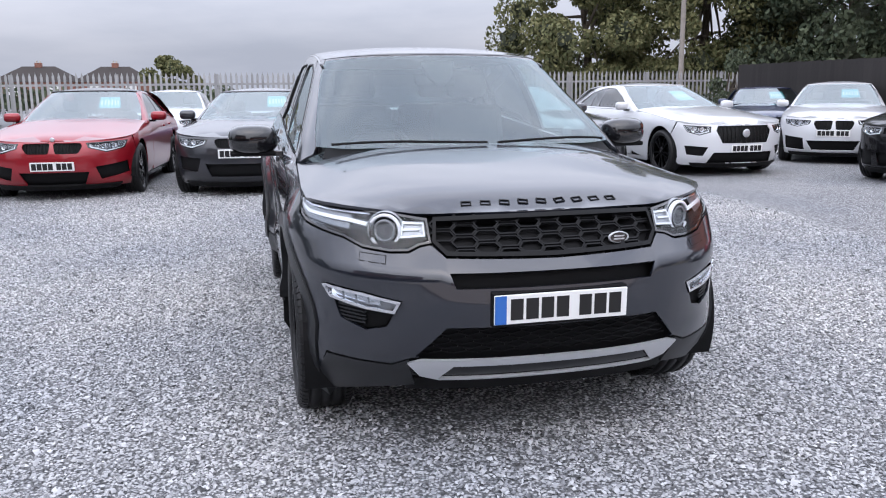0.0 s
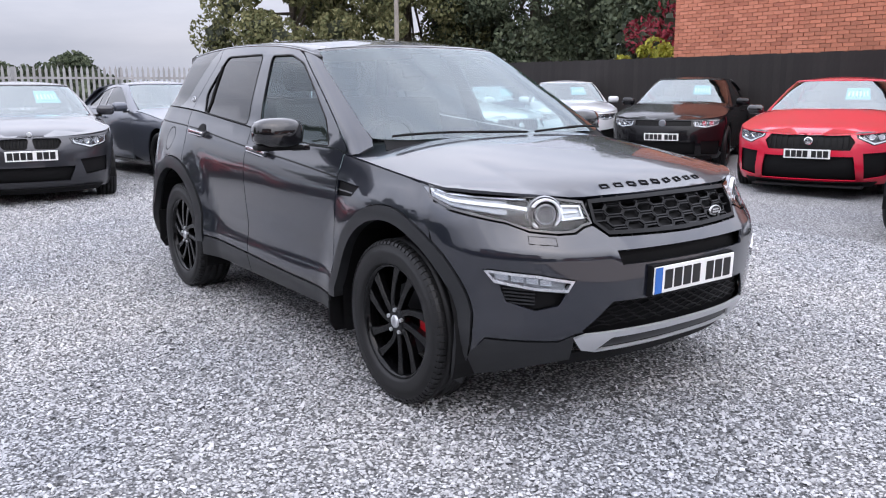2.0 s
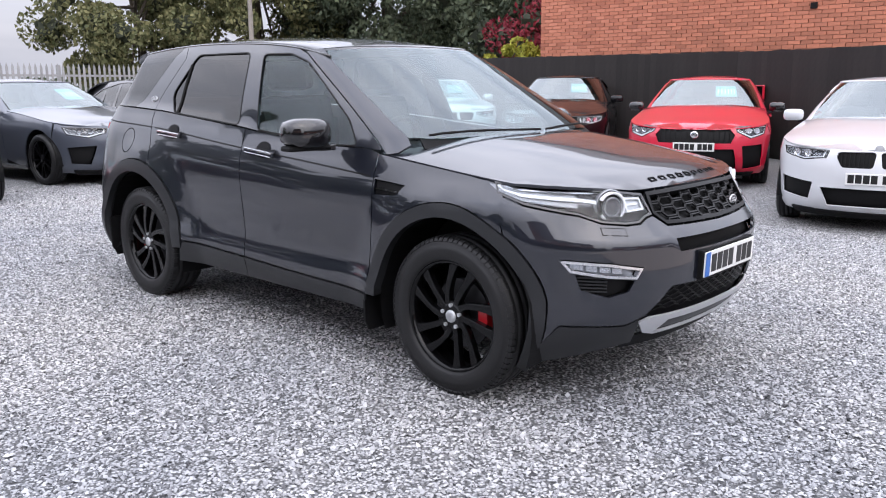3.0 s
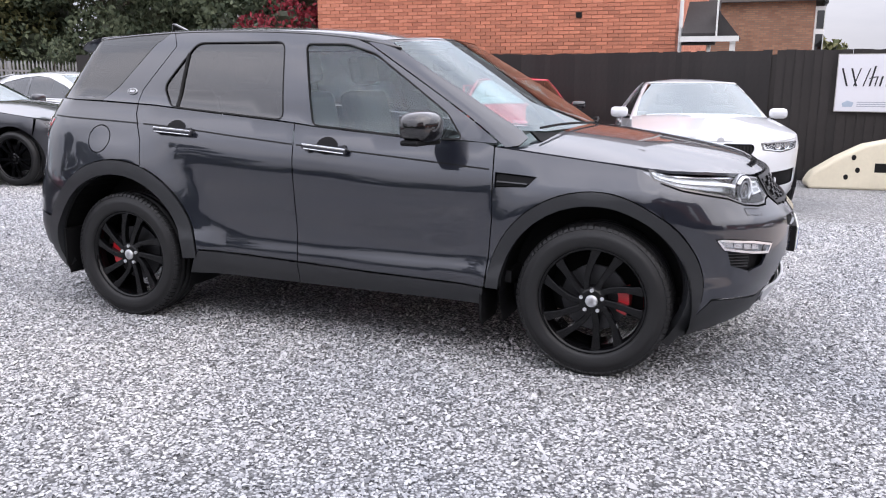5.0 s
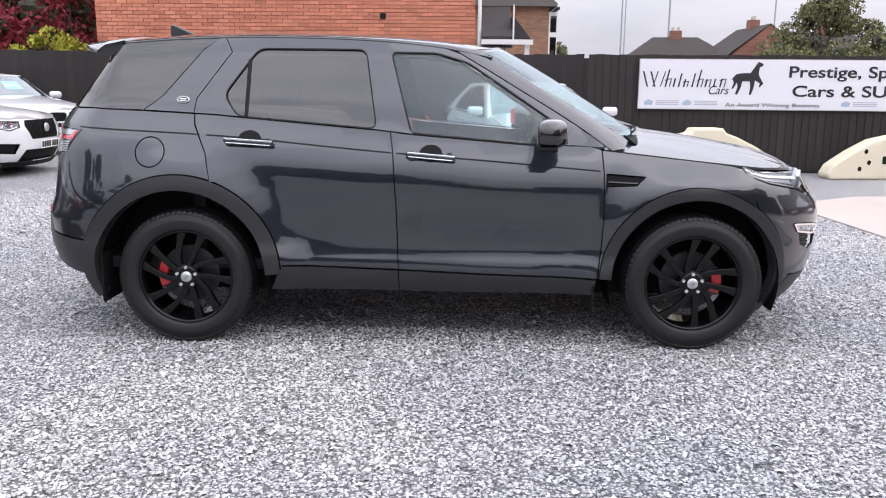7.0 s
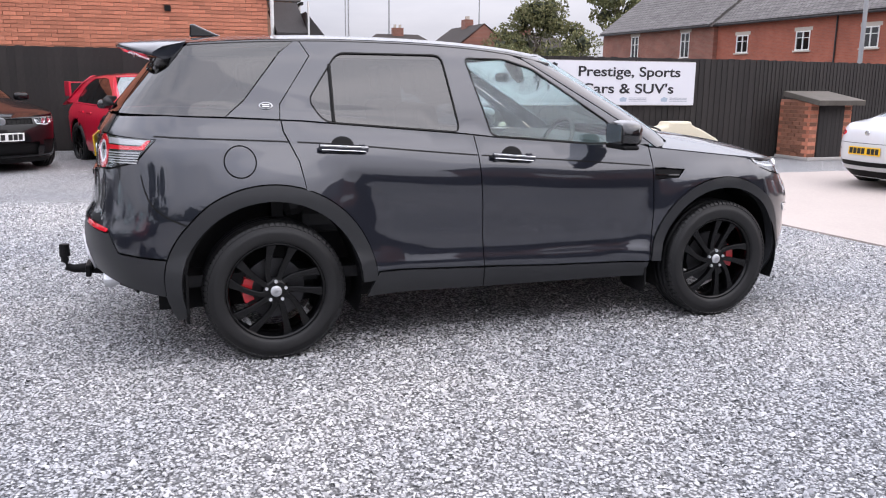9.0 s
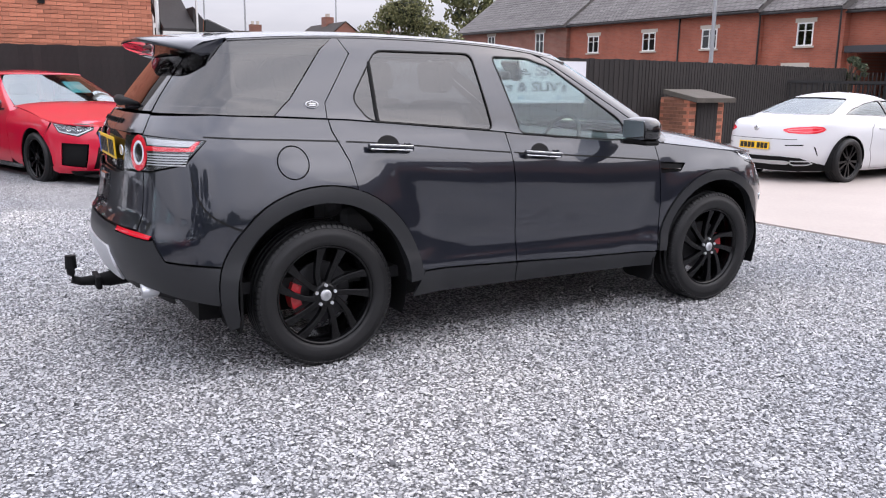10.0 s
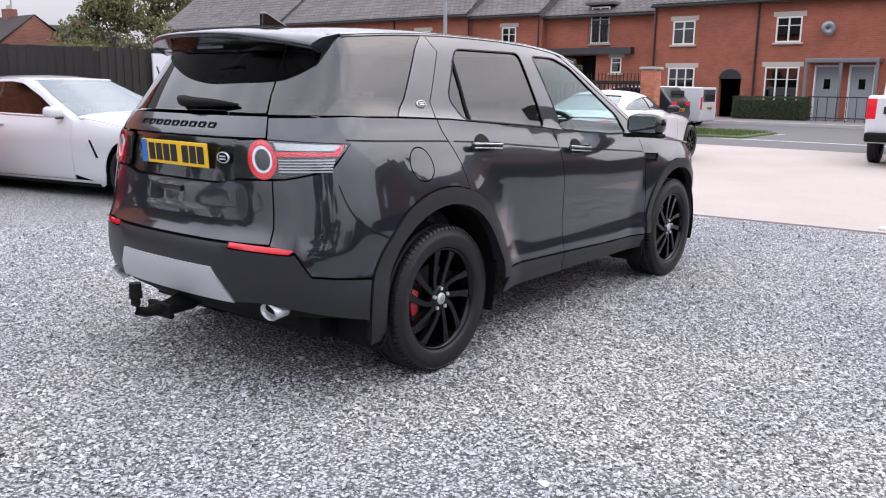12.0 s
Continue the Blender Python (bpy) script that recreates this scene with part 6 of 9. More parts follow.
def store_box():
    st = tagged(new("brick_store"), "low brick store with a slab roof and a dark timber door", "store")
    # front faces -x, between two brick piers
    st.matrix_basis = pose(7.85, -10.42, 0) @ Matrix.Diagonal((0.84, 0.74, 1.0, 1))
    part("core", box((-0.47, -0.67, 0), (0.50, 0.67, 1.15)), M_MORTAR, st)
    part("slab_roof", box((-0.62, -0.76, 1.15), (0.55, 0.76, 1.25), pose(0, 0, 0, 0, -8, 0), bevel=0.012), mat("weathered_slab", (0.095, 0.083, 0.070), 0.9, grain=0.25, scale=25, stain=0.3), st)
    d = part("door", box((-0.50, -0.40, 0.06), (-0.475, 0.42, 1.12)), M_POST, st)
    for i in range(6):
        part("door_board", box((-0.515, -0.39 + i * 0.134, 0.07), (-0.498, -0.265 + i * 0.134, 1.11)), M_BOARD, d)
    part("plinth", box((-0.55, -0.72, 0.0), (0.52, 0.72, 0.06), bevel=0.01), M_KERB, st)
    face = Matrix(((0, 1, 0, -0.478), (-1, 0, 0, 0), (0, 0, 1, 0), (0, 0, 0, 1)))
    brick_course(st, face, 0.41, 0.67, 0.06, 1.15, material=M_STOREBRICK)
    brick_course(st, face, -0.67, -0.43, 0.06, 1.15, material=M_STOREBRICK)
    side = Matrix(((-1, 0, 0, 0), (0, -1, 0, 0.678), (0, 0, 1, 0), (0, 0, 0, 1)))
    brick_course(st, side, -0.50, 0.47, 0.06, 1.15, material=M_STOREBRICK)


store_box()

# ---- moulded barriers ----
M_CREAM = mat("cream_moulded_plastic", (0.66, 0.60, 0.46), 0.5, grain=0.06, scale=30, stain=0.12, stain_scale=3)


def barrier(x, y, rz, label):
    b = tagged(new("traffic_barrier"), label, "barrier", group="moulded barriers")
    b.matrix_basis = pose(x, y, rise(x, y), 0, 0, rz) @ Matrix.Diagonal((1.0, 0.9, 1.22, 1))
    out = [(-1.30, 0.06), (-1.25, 0.0), (1.25, 0.0), (1.30, 0.08), (1.18, 0.20), (0.88, 0.36), (0.52, 0.50), (0.31, 0.56), (0.27, 0.62), (-0.21, 0.62), (-0.25, 0.56), (-0.58, 0.50), (-0.92, 0.35), (-1.22, 0.18)]
    bm = extrude(out, 0.36, pose(0, 0.18, 0, 90, 0, 0), bevel=0.03)
    body = part("body", bm, M_CREAM, b, smooth=False)
    part("fork_slot", box((-0.45, -0.184, 0.20), (0.15, -0.176, 0.30), bevel=0.003), M_RUBBER, body)
    for hx, hz in ((-0.72, 0.36), (-0.66, 0.22), (0.62, 0.34), (-0.80, 0.14)):
        vs, fs = spin([(-0.186, 0.0), (-0.186, 0.030), (-0.17, 0.030), (-0.17, 0.0)], 14)
        h = obj("drain_hole", vs, fs, M_RUBBER, body)
        h.matrix_basis = pose(hx, 0, hz, 0, 0, 90)
    return b


barrier(7.92, -3.95, -82, "cream moulded plastic traffic barrier lying by the fence")
barrier(7.72, -7.05, -86, "cream moulded plastic traffic barrier with drain holes")

# ---- brick building behind the fence ----
M_SLATE = mat("grey_roof_tile", (0.115, 0.106, 0.102), 0.85, spec=0.2, grain=0.2, scale=30, stain=0.15, piece=0.15)
M_PORCHTILE = mat("dark_porch_tile", (0.045, 0.042, 0.042), 0.8, spec=0.2, grain=0.2, scale=30, stain=0.15)
M_UPVC = mat("white_upvc", (0.72, 0.72, 0.70), 0.4, stain=0.06)
M_GUTTER = mat("black_gutter", (0.012, 0.012, 0.013), 0.4)


def brick_building():
    b = tagged(new("brick_building"), "large red brick building with a plain gable wall", "building")
    b.matrix_basis = pose(12.3, 7.6, 0)
    # local x runs along the wall towards -y, face towards -x
    part("wall", box((0.02, -7.95, -0.3), (9, 0, 5.4)), M_MORTAR, b)
    m = Matrix(((0, 1, 0, 0.0), (-1, 0, 0, 0), (0, 0, 1, 0), (0, 0, 0, 1)))
    brick_course(b, m, 0.0, 7.95, 1.65, 5.4, keep=lambda a, z: 3.0 < a < 7.9 and z > 1.9)
    south = Matrix(((1, 0, 0, 0), (0, 1, 0, -7.95), (0, 0, 1, 0), (0, 0, 0, 1)))
    brick_course(b, south, 0.0, 8.9, 1.5, 5.4, limit=0)
    side = Matrix(((-1, 0, 0, 0), (0, -1, 0, 0.0), (0, 0, 1, 0), (0, 0, 0, 1)))
    brick_course(b, side, -8.9, 0, 1.5, 5.4, limit=0)
    roof = extrude([(-0.35, 5.35), (4.5, 8.6), (9.4, 5.35)], 8.5, pose(0, 0.3, 0, 90, 0, 0))
    part("roof", roof, M_SLATE, b)
    part("downpipe", tube((-0.05, -8.05, 0), (-0.05, -8.05, 5.3), 0.038), M_UPVC, b)
    # lean-to porch
    p = part("porch_roof", extrude([(-0.35, 2.28), (0.95, 3.0), (0.95, 3.06), (-0.35, 2.36)], 0.62, pose(0, -8.10, 0, 90, 0, 0)), M_PORCHTILE, b)
    for i in range(9):
        t = i / 9
        part("tile_row", box((-0.36, -8.72, 0), (-0.20, -8.10, 0.035), pose(1.28 * t, 0, 2.30 + 0.71 * t, 0, -27, 0)), M_PORCHTILE, p)
    part("porch_hip", extrude([(-8.73, 2.30), (-9.14, 2.30), (-8.73, 2.80)], 0.9, Matrix(((0, 0, 1, -0.1), (1, 0, 0, 0), (0, 1, 0, 0), (0, 0, 0, 1)))), M_PORCHTILE, p)
    part("barge_board", box((-0.40, -8.75, 2.30), (-0.34, -8.72, 2.98)), M_UPVC, b)
    part("porch_post", box((-0.28, -9.08, 0), (-0.18, -8.98, 2.28)), M_UPVC, b)
    part("porch_fascia", box((-0.39, -9.14, 2.20), (-0.34, -8.08, 2.30)), M_UPVC, b)
    part("porch_brace", box((0, -0.03, -0.04), (0.5, 0.03, 0.04), pose(-0.3, -8.6, 1.95, 0, -35, 0)), M_UPVC, b)
    part("vent_block", box((-0.03, -6.10, 2.72), (0.02, -5.98, 2.83)), M_RUBBER, b)
    return b


brick_building()


# ---- the other cars of the yard ----
M_CARGLASS = glass("tinted_car_glass", (0.16, 0.18, 0.18), 0.02, 2.0)
M_PALESCREEN = glass("sky_lit_windscreen", (0.55, 0.68, 0.68), 0.02, 2.9, (0.92, 0.99, 1.0))
P_WHITE = mat("white_car_paint", (0.61, 0.62, 0.64), 0.3, 0.0, coat=1.0, stain=0.02)
P_RED = paint("red_metallic_paint", (0.27, 0.006, 0.014), 0.3, 0.3)
P_CRIMSON = mat("bright_red_paint", (0.56, 0.005, 0.034), 0.3, 0.0, coat=1.0, stain=0.02)
P_BLACK = mat("black_car_paint", (0.006, 0.006, 0.007), 0.2, 0.0, coat=0.4, spec=0.2)
P_GREY = paint("mineral_grey_paint", (0.036, 0.037, 0.044), 0.5, 0.3)
P_STEEL = paint("blue_grey_paint", (0.085, 0.095, 0.12), 0.4, 0.3)
P_NAVY = paint("navy_paint", (0.018, 0.028, 0.075), 0.3, 0.3)
M_PALERIM = mat("grey_alloy", (0.30, 0.30, 0.31), 0.3, 0.8)


class Car:
    """A road car from its main sizes: nose at -y, standing on z = 0."""

    def __init__(self, name, label, colour, at, rz, L, W, H, wb, fo, belt=0.93, bonnet=(0.72, 0.95), screen=(-0.62, 0.30), rear=(1.0, 1.0), wheel=0.33, deck=True, rim=None, stance=0.0, front=(), lamp=None, plate=None, card=None, mirror=None, trim=None, rear_plate=False, tail_lamp=None, group=""):
        self.L, self.W, self.H = L, W, H
        yf, yr = -(wb / 2 + fo), L - (wb / 2 + fo)
        self.yf, self.yr, self.wb = yf, yr, wb
        hw = W / 2
        z_edge = H - 0.055
        zl, zh = bonnet
        cowl, head = screen           # windscreen's foot and head, along y
        tail_top, glass_top = rear    # rear glass: foot and head, along y
        self.S = S = Skin(
            width=[(0.15, 0.90 * hw), (0.28, 0.965 * hw), (0.42, 0.982 * hw), (0.60, 0.99 * hw), (0.76, hw), (0.88, 0.985 * hw), (0.95, 0.955 * hw), (1.0, 0.925 * hw), (1.2, 0.88 * hw), (1.6, 0.78 * hw), (1.85, 0.71 * hw), (2.0, 0.64 * hw)],
            belt=[(yf, belt - 0.04), (cowl, belt), (yr, belt + 0.05)],
            top=[(head - 0.1, z_edge - 0.03), (head + 0.5, z_edge), (glass_top - 0.4, z_edge - 0.012), (glass_top, z_edge - 0.055), (glass_top + 0.5, z_edge - 0.13)],
            nose=[(0.15, yf + 0.14), (0.28, yf + 0.03), (0.40, yf), (0.55, yf + 0.005), (zl - 0.03, yf + 0.05), (zl + 0.03, yf + 0.11), (zl + 0.2, yf + 0.30)],
            tail=[(0.18, yr - 0.16), (0.35, yr - 0.03), (0.55, yr), (0.80, yr - 0.04), (belt, yr - 0.07), (belt + 0.2, yr - 0.16)],
            y0=yf + 0.72, y1=yr - 0.62, nf=2.3, nr=2.5, taper=0.05, zref=0.5,
            rake=[(belt - 0.02, cowl), (H - 0.04, head)], bow=0.26)
        root = tagged(new(name), label, "car", group=group)
        self.root = root
        root.matrix_basis = pose(at[0], at[1], rise(*at), 0, 0, rz) @ pose(0, -yf, -stance)
        dark = trim or M_TRIM
        fw, rw = -wb / 2, wb / 2
        ra = wheel + 0.055
        # bonnet shut line and lid
        shut = [(yf, zl - 0.01), (yf + 0.45, zl + 0.055), (cowl, zh - 0.035), (cowl + 0.2, zh - 0.02)]
        y_tip = yf + 0.40
        crown = [(yf, zl - 0.05), (yf + 0.10, zl + 0.0), (yf + 0.22, zl + 0.06), (yf + 0.6, zl + 0.14), (cowl - 0.1, zh + 0.03), (cowl + 0.1, zh + 0.04)]
        zs = smooth_curve(shut)
        bonnet_sheet(S, colour, root, crown, shut, zl, y_tip, cowl + 0.20, cowl + 0.02, d=0.12)
        holes, dressed = [], []
        for nm, poly, material, depth, sym in front:
            pl = [(S.nx(x), z) for x, z in poly]
            holes.append(pl)
            dressed.append((nm, pl, material, depth))
            if sym:
                pm = [(-a, b) for a, b in pl][::-1]
                holes.append(pm)
                dressed.append((nm, pm, material, depth))
        # bumper
        lampz = (zl - 0.115, zl + 0.01)
        arch_f = arc_points(fw, wheel, ra, 135.6, 200, 10)
        half = [(S.nx(0.0), zl - 0.004), (S.nx(hw * 0.5), zl - 0.0), (S.nx(hw * 0.86), zl + 0.028), (S.sy(yf + 0.455, zl), zs(yf + 0.455) - 0.004)] + [(S.sy(y), z) for y, z in arch_f] + [(S.sy(yf + 0.45), 0.17), (S.nx(0.0), 0.15)]
        full = half + [(-a, b) for a, b in half[::-1] if a > 1e-6]
        bumper = panel("front_bumper", full, S.front, colour, root, holes=holes, d=0.10)
        for nm, pl, material, depth in dressed:
            q = panel(nm, pl, set_back(S.front, depth), material, root if nm in ("headlamp",) else bumper, d=0.08, rim=0, gap=-0.008)
            if nm == "headlamp":
                panel("lamp_lens", pl, S.front, M_LENS, q, d=0.10, rim=0, gap=0.002)
                c = np.mean(np.array(pl), axis=0)
                sgn = 1 if c[0] > 0 else -1
                for o in (-0.07, 0.07):
                    px, py, pz = S.front(c[0] + o * sgn, c[1] - 0.004)
                    vs, fs = spin([(0.0, 0.0), (0.0, 0.030), (-0.008, 0.036), (-0.008, 0.029), (0.004, 0.020), (0.002, 0.0)], 16)
                    r = obj("lamp_ring", vs, fs, M_CHROME, q)
                    r.matrix_basis = pose(px, py + 0.012, pz, 0, 0, 90 - 25 * sgn)
                line_ = [(a * 0.90 + c[0] * 0.10, z * 0.9 + c[1] * 0.1) for a, z in pl]
                panel("light_line", line_, set_back(S.front, 0.014), M_LAMPWHITE, q, holes=[[(a * 0.86 + c[0] * 0.14, z * 0.70 + c[1] * 0.30) for a, z in pl]], d=0.08, rim=0, gap=0)
                panel("lamp_rim", pl, S.front, M_TRIM, q, holes=[inset(pl, 0.009)], d=0.08, rim=0.02, gap=0, lift=0.001)
            if nm == "kidney_grille" or nm == "grille":
                zmin, zmax = min(z for _, z in pl), max(z for _, z in pl)
                amin, amax = min(a for a, _ in pl), max(a for a, _ in pl)
                nb = 8 if nm == "kidney_grille" else 14
                for i in range(1, nb):
                    a = amin + (amax - amin) * i / nb
                    p0, p1 = Vector(S.front(a, zmin + 0.01)), Vector(S.front(a, zmax - 0.01))
                    off = Vector((0, 0.012, 0))
                    part("grille_bar", tube(p0 + off, p1 + off, 0.006, n=5), M_GRILLE, q)
        lip = [(S.nx(-hw * 0.84), 0.205), (S.nx(0.0), 0.195), (S.nx(hw * 0.84), 0.205), (S.nx(hw * 0.80), 0.150), (S.nx(0.0), 0.140), (S.nx(-hw * 0.80), 0.150)]
        panel("front_lip", lip, S.front, M_MATT, bumper, lift=0.014, d=0.12, rim=0.03, gap=0)
        # sides: wing, doors, quarter
        arch_r = lambda a0, a1, n=12: arc_points(rw, wheel, ra, a0, a1, n)
        zb = lambda y: S.belt(y)
        d1, d2, d3 = cowl + 0.22, head + 0.62, rw - 0.10
        two_door = head + 0.62 > rw - 0.4
        for mir in (False, True):
            kw = dict(mirror=mir, d=0.12)
            wing = [(S.sy(y), z) for y, z in [(d1, zs(d1) if d1 < cowl + 0.2 else zb(d1) - 0.02), (d1, 0.30), (fw + ra + 0.05, 0.20)] + arc_points(fw, wheel, ra, -5, 135, 14) + [(yf + 0.46, zs(yf + 0.46) - 0.003), (cowl - 0.35, zs(cowl - 0.35) - 0.003), (cowl, zs(cowl) - 0.003)]]
            panel("front_wing", wing, S.front, colour, root, **kw)
            doors = [(d1, d2), (d2, d3)]
            for i, (a, b) in enumerate(doors):
                low = [(b, 0.24)] if i == 0 else [(b - 0.02, 0.62)] + [(y, z) for y, z in arch_r(118, 178, 8) if y < b - 0.02] + [(rw - ra - 0.04, 0.24)]
                pl = [(a, 0.24), (a, zb(a) - 0.006), ((a + b) / 2, zb((a + b) / 2) - 0.004), (b, zb(b) - 0.004)] + low
                dr = panel("front_door" if i == 0 else "rear_door", pl, S.side, colour, root, **kw)
                s = 1 if mir else -1
                hy, hz = b - 0.20, zb(b) - 0.12
                part("handle", box((-0.012, -0.10, -0.014), (0.012, 0.10, 0.014), pose(s * (S.half(hy, hz) + 0.012), hy, hz), bevel=0.006), colour, dr)
            sill = [(fw + ra + 0.05, 0.20), (fw + ra + 0.05, 0.235), (rw - ra - 0.03, 0.235), (rw - ra - 0.03, 0.17), (fw + ra + 0.1, 0.17)]
            panel("sill", sill, S.side, dark if colour is not P_WHITE else colour, root, **kw)
            q = [(S.ty(y), z) for y, z in [(d3, zb(d3) - 0.004), (d3 - 0.02, 0.62)] + [(y, z) for y, z in arch_r(116, -12, 16)]]
            q += [(S.tx(0.0), 0.20), (S.tx(0.0), belt + 0.0), (S.tx(hw * 0.8), belt + 0.01), (S.ty(yr - 0.45), zb(yr - 0.45) - 0.004)]
            tl = tail_lamp or [(0.50 * hw, 0.86), (0.93 * hw, 0.875), (0.97 * hw, 0.83), (0.94 * hw, 0.77), (0.55 * hw, 0.79)]
            tlp = [(S.tx(x), z) for x, z in tl]
            qp = panel("rear_quarter", q, S.back, colour, root, holes=[tlp], **kw)
            panel("tail_lamp", tlp, S.back, M_REDLAMP, root, d=0.08, mirror=mir, lift=0.004)
            # side glass with its frame
            zt = lambda y: S.top(y) - 0.035
            g_end_low, g_end_top = min(tail_top - 0.38, yr - 0.62), glass_top - 0.20
            frame_o = [(S.rake(belt) + S.bow - 0.02, belt - 0.012), (head + 0.16, zt(head + 0.16) + 0.033), (head + 0.6, zt(head + 0.6) + 0.034), (g_end_top + 0.05, zt(g_end_top) + 0.034), ((g_end_top + g_end_low + 0.60) / 2, (zt(g_end_top) + zb(g_end_low)) / 2 + 0.10), (g_end_low + 0.42, zb(g_end_low) + 0.05), (g_end_low + 0.45, zb(g_end_low)), (0.3, zb(0.3))]
            gm = (zt(g_end_top - 0.3) + zb(g_end_low)) / 2
            gl = rounded([(cowl + 0.48, zb(cowl + 0.48) + 0.022), ((cowl + head) / 2 + 0.38, (zb(cowl) + zt(head + 0.24)) / 2 + 0.035), (head + 0.26, zt(head + 0.24) - 0.016), (head + 0.50, zt(head + 0.5) - 0.004), (g_end_top - 0.30, zt(g_end_top - 0.3) - 0.012), (g_end_top - 0.30 + 0.62 * (g_end_low - g_end_top + 0.30), gm + 0.07), (g_end_low, zb(g_end_low) + 0.08), (g_end_low - 0.05, zb(g_end_low) + 0.022)], 0.05)
            fr = panel("window_frame", frame_o, S.side, colour, root, holes=[gl], d=0.12, mirror=mir)
            panel("side_window", gl, S.side, M_CARGLASS, fr, lift=-0.006, d=0.15, rim=0, gap=-0.002, mirror=mir)
            for py in ((d2 - 0.02,) if two_door else (d2 - 0.02, d3 - 0.10)):
                if py < g_end_low - 0.05:
                    panel("pillar_trim", [(py - 0.035, zb(py)), (py + 0.035, zb(py)), (py + 0.075, zt(py) - 0.004), (py + 0.02, zt(py) - 0.004)], S.side, dark, fr, lift=-0.003, d=0.12, rim=0, mirror=mir)
            # door mirror
            s = 1 if mir else -1
            mm = new("door_mirror")
            mm.parent = root
            my = cowl + 0.42
            mm.matrix_basis = pose(s * (S.half(my, belt) + 0.13), my, belt + 0.075)
            part("mirror_cap", box((-0.11, -0.07, -0.065), (0.11, 0.05, 0.065), bevel=0.045), mirror or colour, mm, smooth=True)
            part("mirror_arm", box((-0.17 if s > 0 else 0.05, -0.03, -0.085), (-0.05 if s > 0 else 0.17, 0.02, -0.055)), dark, mm)
        # glass and roof
        scr = [(-0.72, belt + 0.02), (0.72, belt + 0.02), (0.80, (belt + H) / 2), (0.84, H - 0.075), (0, H - 0.06), (-0.84, H - 0.075), (-0.80, (belt + H) / 2)]
        panel("windscreen", scr, S.screen, M_PALESCREEN, root, d=0.12, rim=0).visible_shadow = False
        for s in (1, -1):
            panel("windscreen_pillar", [(s * 0.72, belt - 0.02), (s * 0.80, (belt + H) / 2), (s * 0.84, H - 0.072), (s * 0.999, H - 0.085), (s * 0.999, belt - 0.02)], S.screen, colour, root, d=0.12, gap=0)
        roof_sheet(S, colour if trim is None else trim, root, H - 0.055, glass_top, dome=0.05, nq=10, nv=12)
        part("screen_header", sweep([Vector(S.screen(-0.86 + 1.72 * i / 14, H - 0.066 - 0.012 * (-1 + 2 * i / 14) ** 2)) + Vector((0, 0.012, 0)) for i in range(15)], 0.016, 8), colour if trim is None else trim, root, smooth=True)
        # rear glass, sloping from the roof to the tail
        def rear_glass(q, v):
            k = (v - belt) / (H - 0.06 - belt)
            y = tail_top + (glass_top - tail_top) * k - 0.10 * q * q
            w = S.half(min(y, yr - 0.62), v) * 0.97
            return (-w * q, y, v + 0.02 * (1 - q * q) + (0.085 * math.sin(math.pi * max(0.0, min(1.0, k))) if deck else 0.0))
        panel("rear_screen", [(-0.92, belt + 0.03), (0.92, belt + 0.03), (0.92, H - 0.075), (-0.92, H - 0.075)], rear_glass, M_CARGLASS, root, d=0.12, rim=0)
        for s in (1, -1):
            panel("rear_pillar", [(s * 0.90, belt + 0.0), (s * 1.06, belt + 0.0), (s * 1.06, H - 0.062), (s * 0.90, H - 0.062)], rear_glass, colour if trim is None else trim, root, d=0.10, gap=0, lift=0.004)
        if deck:
            def lid(x, y):
                k = step(tail_top - 0.35, yr, y)
                return (x, y, belt + 0.05 - 0.055 * k - 0.05 * min(1, abs(x) / hw) ** 2)
            panel("boot_lid", [(-hw * 0.93, tail_top - 0.45), (hw * 0.93, tail_top - 0.45), (hw * 0.86, yr - 0.35), (hw * 0.6, yr - 0.13), (0, yr - 0.06), (-hw * 0.6, yr - 0.13), (-hw * 0.86, yr - 0.35)], lid, colour, root, d=0.12, gap=0)
        # cabin
        part("cabin_floor", box((-hw * 0.8, cowl + 0.2, 0.30), (hw * 0.8, tail_top - 0.3, 0.36)), M_DASH, root)
        part("dashboard", box((-hw * 0.8, cowl - 0.02, 0.62), (hw * 0.8, cowl + 0.42, belt - 0.02), bevel=0.06), M_DASH, root)
        for sx in (-0.36, 0.36):
            st = part("seat", box((sx - 0.24, 0.12, 0.36), (sx + 0.24, 0.34, H - 0.36), bevel=0.07), M_SEAT, root)
            part("headrest", box((sx - 0.12, 0.26, H - 0.36), (sx + 0.12, 0.36, H - 0.20), bevel=0.04), M_SEAT, st)
        part("engine_bay", box((-hw * 0.78, yf + 0.5, 0.2), (hw * 0.78, cowl, zl)), M_MATT, root)
        part("boot_box", box((-hw * 0.80, rw - 0.2, 0.25), (hw * 0.80, yr - 0.35, belt - 0.1)), M_MATT, root)
        part("under_body", box((-hw * 0.72, yf + 0.4, 0.17), (hw * 0.72, yr - 0.4, 0.30)), M_MATT, root)
        if card:
            a, z = card
            c = panel("price_card", [(a - 0.26, z), (a + 0.02, z), (a + 0.02, z + 0.16), (a - 0.26, z + 0.16)], lambda q, v: tuple(np.array(S.screen(q, v)) + np.array((0, 0.03, 0))), M_TEAL, root, d=0.2, rim=0.0, label="teal price card behind the windscreen")
            for i in range(6):
                x0 = a - 0.235 + i * 0.042
                panel("card_mark", [(x0, z + 0.045), (x0 + 0.026, z + 0.045), (x0 + 0.026, z + 0.115), (x0, z + 0.115)], lambda q, v: tuple(np.array(S.screen(q, v)) + np.array((0, 0.022, 0))), M_WHITE, c, d=0.2, rim=0)
